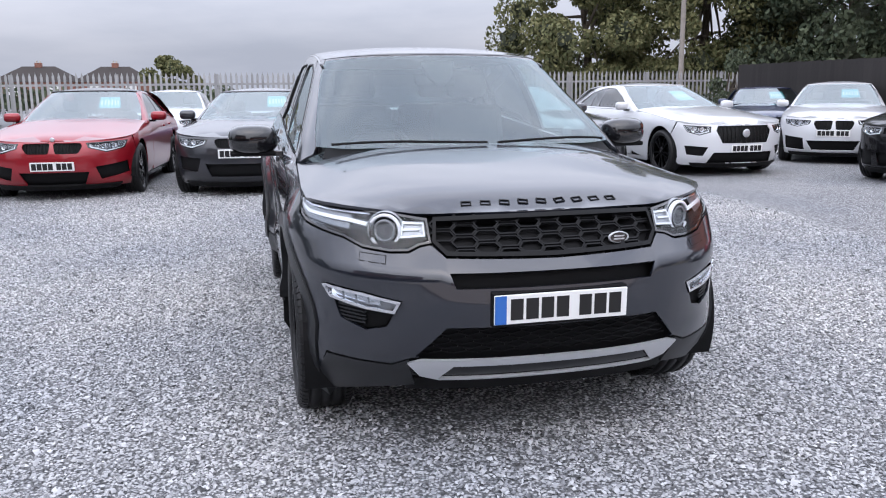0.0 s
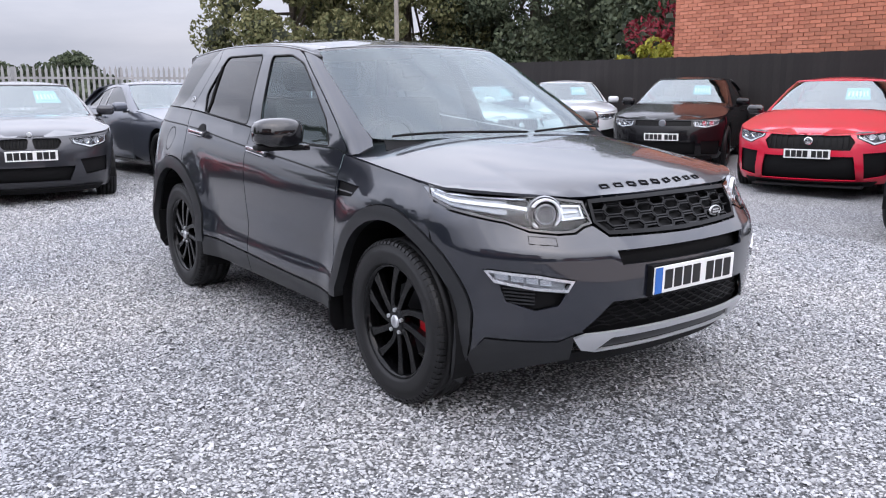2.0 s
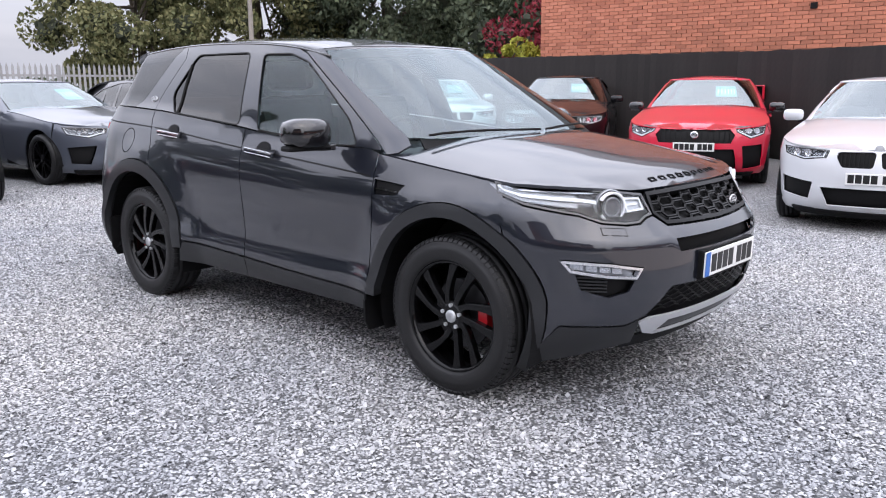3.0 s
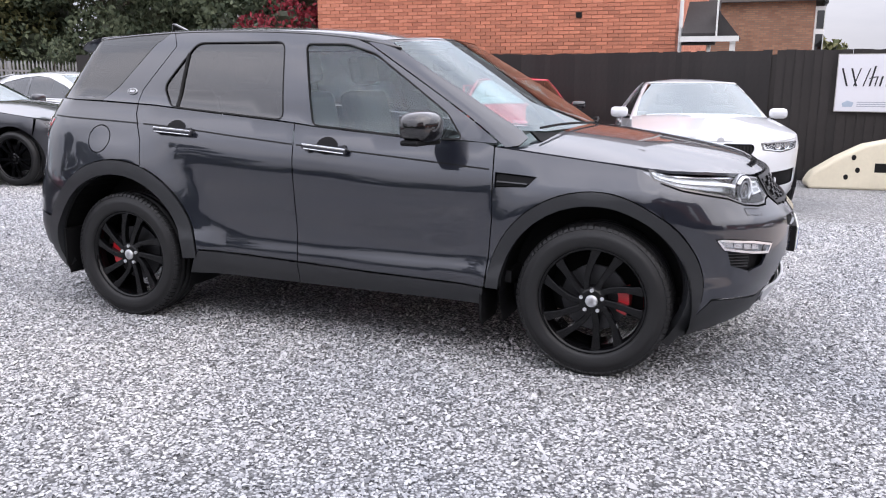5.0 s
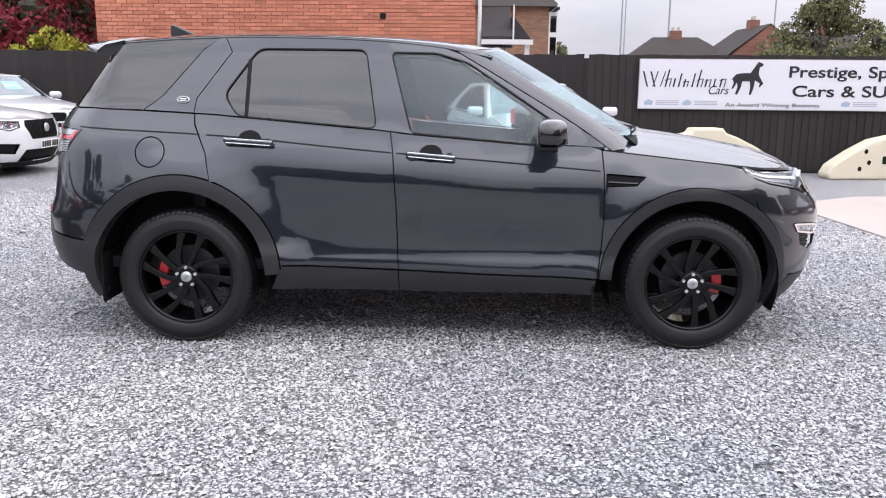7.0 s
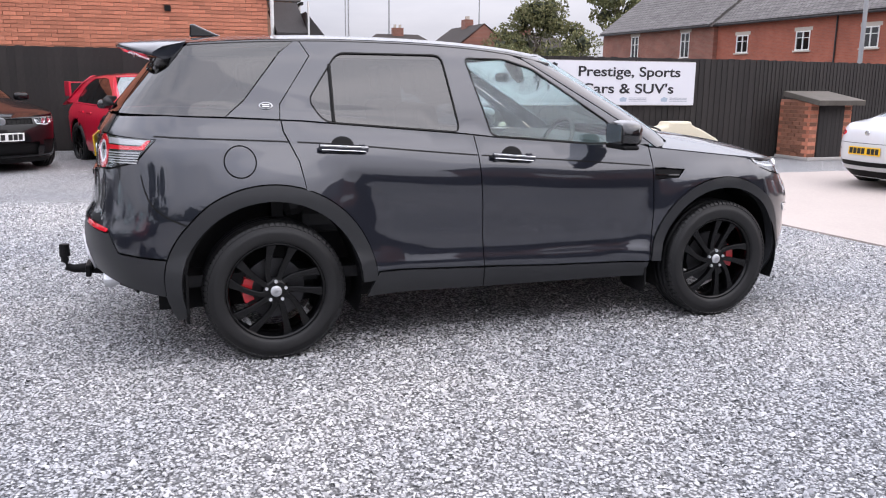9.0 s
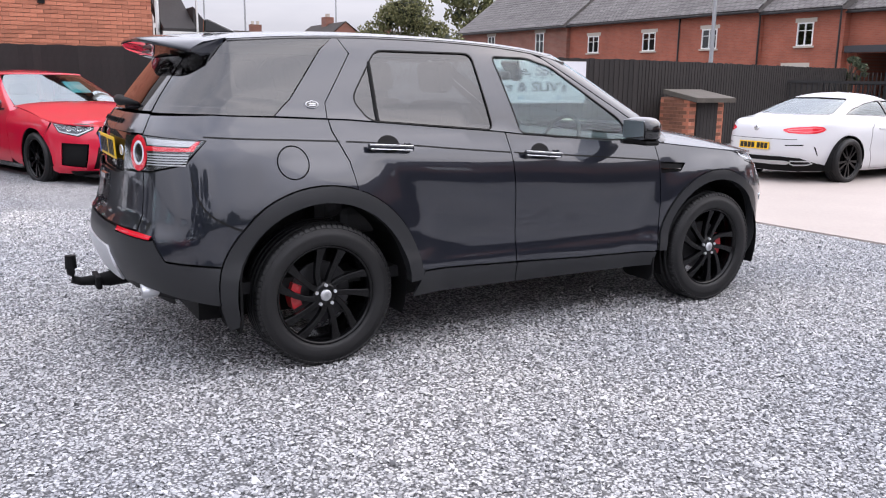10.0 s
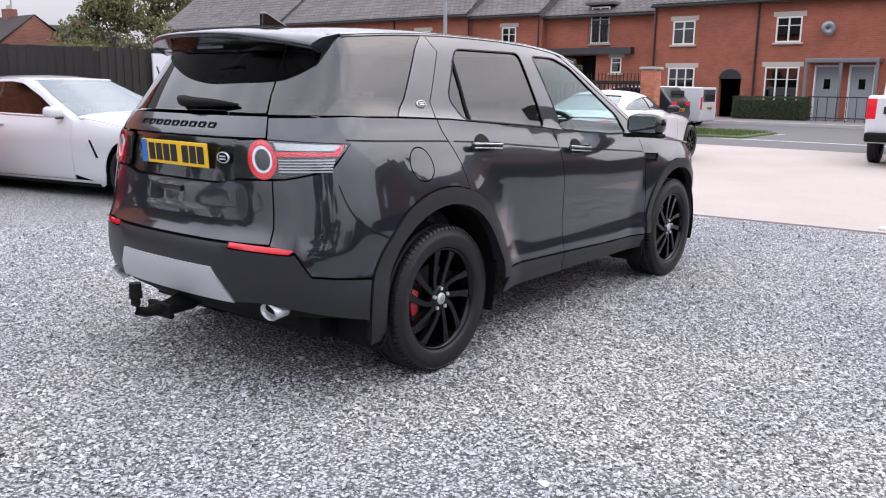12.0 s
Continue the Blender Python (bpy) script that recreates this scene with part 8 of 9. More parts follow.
    # cabin and underside
    part("cabin_floor", box((-0.68, -0.5, 0.30), (0.68, 1.5, 0.36)), M_DASH, root)
    part("dashboard", box((-0.66, -0.62, 0.62), (0.66, -0.22, 0.95), bevel=0.06), M_DASH, root)
    part("parcel_shelf", box((-0.62, 1.15, 0.86), (0.62, 1.85, 0.90), bevel=0.01), M_DASH, root)
    for sx in (-0.36, 0.36):
        for sy, h in ((0.12, 1.02), (0.95, 0.98)):
            st = part("seat", box((sx - 0.24, sy, 0.36), (sx + 0.24, sy + 0.22, h), bevel=0.07), M_SEAT, root)
            part("headrest", box((sx - 0.12, sy + 0.10, h), (sx + 0.12, sy + 0.20, h + 0.14), bevel=0.04), M_SEAT, st)
    part("engine_bay", box((-0.50, -1.9, 0.2), (0.50, -0.7, 0.66)), M_MATT, root)
    part("boot_box", box((-0.52, 1.2, 0.22), (0.52, 2.15, 0.84)), M_MATT, root)
    part("under_body", box((-0.52, -1.9, 0.17), (0.52, 2.1, 0.30)), M_MATT, root)


M_SIDEGLASS = glass("green_side_glass", (0.30, 0.36, 0.36), 0.02, 2.4, (0.90, 0.97, 1.0))
M_LAMPROSE = mat("pale_red_lens", (0.75, 0.16, 0.18), 0.15, coat=1.0)
white_coupe()
au = Car("saloon_car", "white saloon standing in the row behind", P_WHITE, (-2.9, 13.6), -4, 4.7, 1.83, 1.42, 2.80, 0.85, group=YARD, bonnet=(0.74, 0.96),
         front=[("grille", [(-0.40, 0.72), (0.40, 0.72), (0.36, 0.36), (-0.36, 0.36)], M_RUBBER, 0.03, False), lamps(0.75, 0.46, 0.84)])
bk = Car("saloon_car", "dark car standing in the row behind", P_NAVY, (-0.6, 16.0), 0, 4.5, 1.8, 1.45, 2.7, 0.85, group=YARD,
         front=[lamps(0.74, 0.46, 0.82)])
lf = Car("saloon_car", "dark grey saloon beside the red one", P_GREY, (-6.0, 6.6), -2, 4.6, 1.82, 1.42, 2.78, 0.82, group=YARD, front=[kidney(0.74), lamps(0.74, 0.42, 0.82)])


# vehicles by the road: plain upright bodies from a side outline
def boxy(name, label, colour, at, rz, W, outline, glass_side, wheels_y, r, rear_glass=None, category="car", tail=None, size=1.0):
    root = tagged(new(name), label, category)
    root.matrix_basis = pose(at[0], at[1], at[2] if len(at) > 2 else 0.01, 0, 0, rz) @ Matrix.Scale(size, 4)
    bm = extrude(outline, W, pose(-W / 2, 0, 0) @ Matrix(((0, 0, 1, 0), (1, 0, 0, 0), (0, 1, 0, 0), (0, 0, 0, 1))), bevel=0.06)
    part("body", bm, colour, root)
    for s in (-1, 1):
        g = extrude(glass_side, 0.012, Matrix(((0, 0, 1, s * (W / 2 + 0.001) - 0.006), (1, 0, 0, 0), (0, 1, 0, 0), (0, 0, 0, 1))))
        part("side_window", g, M_CARGLASS, root)
        for cy in wheels_y:
            make_wheel(root, s * (W / 2 - 0.09), cy, r, r - 0.10, 0.21, 10, s, detail=False)
    if rear_glass:
        y, z0, z1, w = rear_glass
        part("rear_window", box((-w / 2, y - 0.02, z0), (w / 2, y + 0.012, z1), bevel=0.02), M_CARGLASS, root)
    if tail:
        y, z0, z1, x0, x1 = tail
        for s in (-1, 1):
            part("tail_lamp", box((min(s * x0, s * x1), y - 0.03, z0), (max(s * x0, s * x1), y + 0.015, z1), bevel=0.012), M_REDLAMP, root)
    return root


suv = boxy("suv", "dark grey sport utility car parked at the roadside", P_GREY, (9.75, -22.5, -0.03), 90, 1.85, [(-2.2, 0.28), (2.2, 0.28), (2.28, 0.6), (2.22, 1.05), (1.75, 1.62), (0.2, 1.66), (-0.6, 1.55), (-1.15, 1.08), (-2.1, 0.92), (-2.25, 0.6)], [(-0.95, 1.08), (-0.50, 1.48), (0.4, 1.54), (1.5, 1.50), (1.75, 1.15)], (-1.35, 1.35), 0.36, (2.07, 1.12, 1.5, 1.3), tail=(2.24, 0.92, 1.08, 0.45, 0.90), size=0.86)
van = boxy("van", "small white van with dark rear windows at the roadside", P_WHITE, (9.65, -24.9, -0.05), 90, 1.70, [(-2.1, 0.25), (2.15, 0.25), (2.2, 0.6), (2.16, 1.66), (0.0, 1.70), (-0.6, 1.62), (-1.3, 1.12), (-2.1, 0.95), (-2.2, 0.6)], [(-1.0, 1.10), (-0.55, 1.50), (0.1, 1.54), (0.1, 1.10)], (-1.35, 1.35), 0.33, (2.18, 1.05, 1.55, 1.3), "van", tail=(2.19, 0.75, 1.25, 0.78, 0.88), size=0.86)
number_plate(van, pose(0, 2.215, 0.80, 0, 0, 180), yellow=True, band=False)
number_plate(suv, pose(0, 2.295, 0.75, 0, 0, 180), yellow=True, band=False)
pick = boxy("pickup_truck", "white pickup truck waiting at the road's edge", P_WHITE, (-0.82, -14.6), 3, 1.86, [(-2.6, 0.42), (2.55, 0.42), (2.62, 0.6), (2.60, 1.28), (0.75, 1.28), (0.55, 1.78), (-0.75, 1.80), (-1.4, 1.18), (-2.5, 1.05), (-2.65, 0.7)], [(-1.15, 1.22), (-0.70, 1.68), (0.42, 1.68), (0.55, 1.22)], (-1.6, 1.6), 0.38, None, "truck", tail=(2.60, 0.85, 1.22, 0.76, 0.92))
part("rear_bumper", box((-0.90, 2.55, 0.45), (0.90, 2.75, 0.62), bevel=0.03), M_MATT, pick)
for i in range(3):
    part("tailgate_mark", box((0.15 + 0.18 * i, 2.615, 0.95), (0.28 + 0.18 * i, 2.625, 1.08)), M_INK, pick)


# ---- terrace across the road ----
def wall_brick(name, c1, c2, mortar):
    m = bpy.data.materials.new(name)
    m.use_nodes = True
    nt = m.node_tree
    b = nt.nodes["Principled BSDF"]
    b.inputs["Roughness"].default_value = 0.88
    co = nt.nodes.new("ShaderNodeTexCoord")
    mp = nt.nodes.new("ShaderNodeMapping")
    mp.inputs["Rotation"].default_value = (radians(90), 0, 0)
    br = nt.nodes.new("ShaderNodeTexBrick")
    br.inputs["Scale"].default_value = 1.0
    br.inputs["Brick Width"].default_value, br.inputs["Row Height"].default_value, br.inputs["Mortar Size"].default_value = 0.225, 0.075, 0.008
    br.inputs["Color1"].default_value, br.inputs["Color2"].default_value, br.inputs["Mortar"].default_value = (*c1, 1), (*c2, 1), (*mortar, 1)
    nz = nt.nodes.new("ShaderNodeTexNoise")
    nz.inputs["Scale"].default_value, nz.inputs["Detail"].default_value = 0.9, 6
    rr = nt.nodes.new("ShaderNodeValToRGB")
    rr.color_ramp.elements[0].position, rr.color_ramp.elements[0].color = 0.3, (0.78, 0.78, 0.78, 1)
    rr.color_ramp.elements[1].position, rr.color_ramp.elements[1].color = 0.7, (1.1, 1.1, 1.1, 1)
    mx = nt.nodes.new("ShaderNodeMix")
    mx.data_type, mx.blend_type = "RGBA", "MULTIPLY"
    mx.inputs[0].default_value = 1.0
    nt.links.new(co.outputs["Object"], mp.inputs["Vector"])
    nt.links.new(mp.outputs["Vector"], br.inputs["Vector"])
    nt.links.new(co.outputs["Object"], nz.inputs["Vector"])
    nt.links.new(nz.outputs["Fac"], rr.inputs["Fac"])
    nt.links.new(br.outputs["Color"], mx.inputs[6])
    nt.links.new(rr.outputs["Color"], mx.inputs[7])
    nt.links.new(mx.outputs[2], b.inputs["Base Color"])
    return m


M_TERRACE = wall_brick("terrace_brick", (0.36, 0.105, 0.062), (0.30, 0.085, 0.05), (0.28, 0.13, 0.095))
M_OLDBRICK = wall_brick("old_brick", (0.26, 0.10, 0.07), (0.20, 0.08, 0.055), (0.24, 0.16, 0.13))
M_TILE = wall_brick("grey_brown_roof_tiles", (0.165, 0.155, 0.150), (0.125, 0.115, 0.112), (0.045, 0.042, 0.042))
for n in M_TILE.node_tree.nodes:
    if n.bl_idname == "ShaderNodeMapping":
        n.inputs["Rotation"].default_value = (0, 0, 0)
    if n.bl_idname == "ShaderNodeTexBrick":
        n.inputs["Brick Width"].default_value, n.inputs["Row Height"].default_value, n.inputs["Mortar Size"].default_value = 0.33, 0.2688, 0.022
M_PANE = glass("house_glass", (0.05, 0.06, 0.065), 0.02, 1.9)
M_STONE = mat("stone_lintel", (0.46, 0.42, 0.36), 0.8, grain=0.1, scale=30)
# near-black for panels behind openings: their unlit depth put into the colour
M_ROOMSHADE = mat("painted_room_shade", (0.03, 0.03, 0.032), 0.9)
M_DOORGREY = mat("grey_door", (0.30, 0.32, 0.34), 0.5)


def window(parent, x, z, w, h, lintel=True, mullions=1, transom=True):
    """A white framed window in a wall facing +y (face at y = 0)."""
    win = new("window")
    win.parent = parent
    win.matrix_basis = pose(x, 0.0, z)
    f = 0.06
    part("frame", box((-w / 2, -0.05, 0), (-w / 2 + f, 0.03, h)), M_UPVC, win)
    part("frame", box((w / 2 - f, -0.05, 0), (w / 2, 0.03, h)), M_UPVC, win)
    part("frame", box((-w / 2 + f, -0.05, 0), (w / 2 - f, 0.03, f)), M_UPVC, win)
    part("frame", box((-w / 2 + f, -0.05, h - f), (w / 2 - f, 0.03, h)), M_UPVC, win)
    for i in range(mullions):
        mx = -w / 2 + w * (i + 1) / (mullions + 1)
        part("mullion", box((mx - 0.03, -0.05, f), (mx + 0.03, 0.028, h - f)), M_UPVC, win)
    if transom:
        part("transom", box((-w / 2 + f, -0.05, h * 0.64), (w / 2 - f, 0.022, h * 0.64 + 0.03)), M_UPVC, win)
    part("pane", box((-w / 2 + f, -0.03, f), (w / 2 - f, -0.02, h - f)), M_PANE, win)
    part("curtain", box((-w / 2 + f, -0.14, f), (-w / 2 + w * 0.30, -0.10, h - f)), M_UPVC, win)
    part("room", box((-w / 2 + 0.01, -0.30, 0.01), (w / 2 - 0.01, -0.25, h - 0.01)), M_ROOMSHADE, win)
    part("sill", box((-w / 2 - 0.10, -0.02, -0.09), (w / 2 + 0.10, 0.10, -0.005), bevel=0.01), M_STONE, win)
    if lintel:
        part("lintel", box((-w / 2 - 0.14, -0.05, h + 0.005), (w / 2 + 0.14, 0.018, h + 0.20)), M_STONE, win)
    return win


def wall_with_openings(parent, x0, x1, z0, z1, holes, material, thick=0.32):
    """A brick wall facing +y at y = 0, with openings right through it."""
    xs = sorted({x0, x1} | {a for a, *_ in holes} | {b for _, b, *_ in holes})
    zs = sorted({z0, z1} | {c for *_, c, _ in holes} | {d for *_, d in holes})
    bm = bmesh.new()
    for a, b in zip(xs, xs[1:]):
        run = None
        for c, d in zip(zs, zs[1:]):
            mid = ((a + b) / 2, (c + d) / 2)
            if any(h[0] < mid[0] < h[1] and h[2] < mid[1] < h[3] for h in holes):
                if run:
                    add_box(bm, (a, -thick, run[0]), (b, 0, run[1]))
                    run = None
            else:
                run = (run[0], d) if run else (c, d)
        if run:
            add_box(bm, (a, -thick, run[0]), (b, 0, run[1]))
    return part("wall", bm, material, parent)


def tiled_roof(parent, x0, x1, z_eave, rise_, run, rows=17):
    """Front slope of tiles in rows, with a plain back slope; the face looks to +y."""
    ang = math.degrees(math.atan2(rise_, run))
    ln = math.hypot(run, rise_)
    r = part("roof", extrude([(0.30, z_eave - 0.12), (0.30, z_eave - 0.02), (-run, z_eave + rise_), (-2 * run - 0.3, z_eave - 0.02), (-2 * run - 0.3, z_eave - 0.12)], x1 - x0, Matrix(((0, 0, 1, x0), (1, 0, 0, 0), (0, 1, 0, 0), (0, 0, 0, 1)))), M_SLATE, parent)
    bm = bmesh.new()
    for i in range(rows):
        t = i / rows
        add_box(bm, (x0, -ln / rows - 0.03, 0.0), (x1, 0.0, 0.045), pose(0, 0.33 - (run + 0.30) * t, z_eave + 0.0 + rise_ * t, -ang + 3.0, 0, 0))
    part("tile_course", bm, M_TILE, r)["kind"] = "stuff"
    part("gutter", box((x0, 0.32, z_eave - 0.14), (x1, 0.43, z_eave - 0.05), bevel=0.02), M_GUTTER, parent)
    return r


def terrace_house(name, label, x0, x1, y, z_eave, windows, doors=(), material=None, extra_holes=(), rise_=3.0, run=4.0, gable=True):
    h = tagged(new(name), label, "house", group="terrace houses")
    h.matrix_basis = pose(0, y, 0)
    material = material or M_TERRACE
    holes = [(x - w / 2, x + w / 2, z, z + hh) for x, z, w, hh, *_ in windows] + [(x - w / 2, x + w / 2, 0.0, hh) for x, w, hh in doors] + list(extra_holes)
    wall_with_openings(h, x0, x1, 0.0, z_eave + 0.05, holes, material)
    part("back_wall", box((x0, -8.0, 0), (x1, -7.7, z_eave)), material, h)
    for gx in ((x0, x0 + 0.3), (x1 - 0.3, x1)):
        g = extrude([(0.0, 0.0), (0.0, z_eave), (-run, z_eave + rise_ + 0.12), (-8.0, z_eave), (-8.0, 0)], gx[1] - gx[0], Matrix(((0, 0, 1, gx[0]), (1, 0, 0, -0.33), (0, 1, 0, 0), (0, 0, 0, 1))))
        part("gable_wall", g, material, h)
    tiled_roof(h, x0 - 0.02, x1 + 0.02, z_eave, rise_, run)
    for x, z, w, hh, *m in windows:
        window(h, x, z, w, hh, mullions=m[0] if m else 1)
    for x, w, hh in doors:
        d = part("door", box((x - w / 2 + 0.07, -0.16, 0.11), (x + w / 2 - 0.07, -0.11, hh - 0.07)), M_DOORGREY, h, "grey panelled front door")
        part("door_frame", box((x - w / 2, -0.18, 0.11), (x - w / 2 + 0.07, 0.02, hh)), M_UPVC, d)
        part("door_frame", box((x + w / 2 - 0.07, -0.18, 0.11), (x + w / 2, 0.02, hh)), M_UPVC, d)
        part("door_frame", box((x - w / 2 + 0.07, -0.18, hh - 0.07), (x + w / 2 - 0.07, 0.02, hh)), M_UPVC, d)
        part("door_pane", box((x - 0.12, -0.108, 1.35), (x + 0.12, -0.10, 1.75)), M_PANE, d)
    return h


FY = -31.5
UPZ, UPH = 3.23, 1.03
terrace_house("terrace_house", "red brick terraced house with two grey front doors", -9.0, 13.1, FY, 4.98,
              [(11.65, UPZ, 1.02, UPH, 1), (7.15, UPZ, 1.02, UPH, 1), (1.0, UPZ, 1.02, UPH, 1), (-5, UPZ, 1.02, UPH, 1), (11.65, 0.80, 1.24, 1.42, 2), (7.27, 0.78, 1.38, 1.46, 2), (1.0, 0.8, 1.38, 1.46, 2)],
              doors=[(5.50, 0.98, 2.30), (4.20, 0.98, 2.30)], extra_holes=[(8.95, 9.90, 0.0, 1.75)])
hh = tagged(new("passage_arch"), "dark arched brick passage through the terrace", "passage", kind="structure")
hh.matrix_basis = pose(9.425, FY, 0)
arch_out = [(-0.475, 1.74), (-0.475, 1.75)] + [(0.475 * math.cos(radians(180 - 15 * i)), 1.75 + 0.40 * math.sin(radians(15 * i))) for i in range(13)] + [(0.475, 1.74)]
# flat near-black panels fill arch and passage in place of their shade
part("arch_shade_panel", extrude(arch_out, 0.02, pose(0, 0.022, 0, 90, 0, 0)), M_ROOMSHADE, hh)
part("arch_ring", extrude([(a * 1.16, 1.75 + (b - 1.75) * 1.22) for a, b in arch_out[1:-1]] + [(a, b) for a, b in arch_out[1:-1]][::-1], 0.02, pose(0, 0.030, 0, 90, 0, 0)), M_OLDBRICK, hh)
part("passage_shade_panel", box((-0.47, -3.0, 0.1), (0.47, -2.9, 2.2)), M_ROOMSHADE, hh)
cn = tagged(new("door_canopy"), "flat grey canopy over the paired front doors", "canopy")
cn.matrix_basis = pose(4.85, FY, 0)
part("canopy_slab", box((-1.35, 0.0, 2.38), (1.35, 0.75, 2.55), bevel=0.015), M_LAMPDARK, cn)
for x in (-1.3, 0.0, 1.3):
    part("canopy_post", box((x - 0.06, 0.62, 0.1), (x + 0.06, 0.72, 2.38)), M_LAMPDARK, cn)
dish = tagged(new("satellite_dish"), "grey satellite dish on the brick wall", "dish")
vs, fs = spin([(0.0, 0.0), (0.012, 0.15), (0.04, 0.28), (0.05, 0.28), (0.022, 0.14), (0.012, 0.0)], 24, axis="z")
dob = obj("reflector", vs, fs, M_LAMPDARK, dish, smooth=True)
dob.matrix_basis = pose(0, 0.30, 0, -90, 0, 20)
part("bracket", tube((0, 0.0, -0.1), (0, 0.30, 0), 0.02), M_LAMPDARK, dish)
dish.matrix_basis = pose(5.55, FY, 3.72)
# recessed house with a first-floor doorway over the gateway
terrace_house("terrace_house", "red brick house with a gateway under its first floor", 13.1, 19.2, FY - 0.6, 4.75,
              [(15.2, 2.0, 0.55, 0.72, 0)], extra_holes=[(15.65, 16.65, 3.40, 5.0), (16.3, 18.7, 0.0, 2.85)], rise_=2.6)
# near-black panel in place of the shade under the gateway
tagged(part("gateway_shade_panel", box((16.0, FY - 4.2, 0), (19.0, FY - 4.0, 2.9)), M_ROOMSHADE), "near-black panel painted as the shaded depth behind the gateway", "recess", kind="structure")
fr = tagged(new("french_window"), "tall white first-floor doors behind a black railing", "window")
fr.matrix_basis = pose(16.15, FY - 0.6, 3.40)
window(fr, 0, 0, 1.0, 1.72, lintel=False)
part("dormer_roof", box((-0.75, -1.4, 1.80), (0.75, 0.25, 1.94), bevel=0.02), M_SLATE, fr)
for i in range(11):
    part("baluster", box((-0.55 + 0.11 * i - 0.009, 0.16, -0.05), (-0.55 + 0.11 * i + 0.009, 0.18, 0.85)), M_GUTTER, fr)
part("top_rail", box((-0.58, 0.15, 0.85), (0.58, 0.19, 0.89)), M_GUTTER, fr)
tagged(part("gateway_beam", box((14.3, FY - 0.6, 2.88), (19.1, FY - 0.2, 3.18)), mat("dark_fascia", (0.035, 0.036, 0.04), 0.6)), "dark fascia beam over the gateway", "beam")
terrace_house("terrace_house", "red brick terraced house with a single upper window", 19.2, 23.6, FY - 0.2, 4.90, [(21.2, UPZ, 0.88, UPH + 0.05, 1), (21.6, 0.85, 1.3, 1.4, 1)], rise_=2.8)
terrace_house("terrace_house", "long red brick terraced house with three upper windows", 23.6, 38.6, FY, 5.02, [(26.85, UPZ, 1.04, UPH, 1), (31.35, UPZ, 1.04, UPH, 1), (36.25, UPZ, 1.04, UPH, 1), (27, 0.9, 1.3, 1.3, 1), (33, 0.9, 1.3, 1.3, 1)], rise_=3.2)
old = terrace_house("old_house", "older brown brick house with tall sash windows", 38.6, 52.0, FY + 0.3, 5.0, [(41.5, 3.05, 0.95, 1.6, 1), (47.5, 3.05, 0.95, 1.6, 1)], material=M_OLDBRICK, rise_=3.2)
ch = part("chimney", box((45.0, -4.4, 7.8), (46.4, -3.6, 10.2)), M_OLDBRICK, old)
part("chimney_cap", box((44.9, -4.5, 10.2), (46.5, -3.5, 10.35)), M_STONE, ch)
part("cottage_gable", box((52.2, -6, 0), (56, -0.6, 4.6)), M_UPVC, old)
# downpipes on the long front
for x in (8.4, 13.0, 19.25, 23.65, 29.0):
    tagged(part("downpipe", tube((x, FY + 0.06, 0.1), (x, FY + 0.06, 4.9), 0.045, n=8), M_GUTTER), "black rainwater pipe on the brick front", "pipe", group="rainwater pipes")

# hedge and railings in front of the terrace
M_LEAFDARK = mat("dark_hedge_leaf", (0.035, 0.058, 0.020), 0.6, grain=0.3, scale=6)


def leaf_cloud(centre, radii, count, size, rng, box_shape=False, vs=None, fs=None):
    vs = [] if vs is None else vs
    fs = [] if fs is None else fs
    for i in range(count):
        if box_shape:
            p = [rng.uniform(-1, 1) for _ in range(3)]
            k = rng.randrange(3)
            p[k] = math.copysign(rng.uniform(0.86, 1.02), p[k])
        else:
            while True:
                p = [rng.uniform(-1, 1) for _ in range(3)]
                d = math.sqrt(p[0] ** 2 + p[1] ** 2 + p[2] ** 2)
                if 0.25 < d < 1:
                    break
            k = d ** -0.45
            p = [a * k for a in p]
        c = Vector((centre[0] + p[0] * radii[0], centre[1] + p[1] * radii[1], centre[2] + p[2] * radii[2]))
        a = Vector((rng.gauss(0, 1), rng.gauss(0, 1), rng.gauss(0, 0.6))).normalized()
        b = a.orthogonal().normalized()
        b.rotate(Matrix.Rotation(rng.uniform(0, 6.28), 3, a))
        e = a.cross(b)
        s = size * rng.uniform(0.6, 1.4)
        o = len(vs)
        vs += [tuple(c - b * s), tuple(c + e * s * 0.55), tuple(c + b * s), tuple(c - e * s * 0.55)]
        fs.append((o, o + 1, o + 2, o + 3))
    return vs, fs


rng = random.Random(11)
hedge = tagged(new("hedge"), "clipped dark green hedge in front of the house", "hedge")
hedge.matrix_basis = pose(7.2, -30.2, 0.1)
# near-black core added under the leaves, the hedge's inner shade as colour
part("inner_mass", box((-1.35, -0.28, 0.0), (1.35, 0.28, 0.80), bevel=0.08), mat("hedge_shade", (0.012, 0.018, 0.008), 0.9), hedge)
vs, fs = leaf_cloud((0, 0, 0.45), (1.45, 0.40, 0.48), 9000, 0.030, rng, True)
obj("foliage", vs, fs, M_LEAFDARK, hedge)
for x0, x1 in ((2.2, 5.7), (11.2, 15.2), (-4.0, 1.6)):
    r = tagged(new("railing"), "low black metal railing along the footway", "railing", group="footway railings")
    r.matrix_basis = pose(0, -29.9, 0.11)
    part("top_rail", box((x0, -0.02, 0.92), (x1, 0.02, 0.96)), M_GUTTER, r)
    part("low_rail", box((x0, -0.02, 0.12), (x1, 0.02, 0.16)), M_GUTTER, r)
    nb = int((x1 - x0) / 0.35)
    for i in range(nb + 1):
        x = x0 + (x1 - x0) * i / nb
        part("bar", box((x - 0.012, -0.012, 0), (x + 0.012, 0.012, 0.92)), M_GUTTER, r)

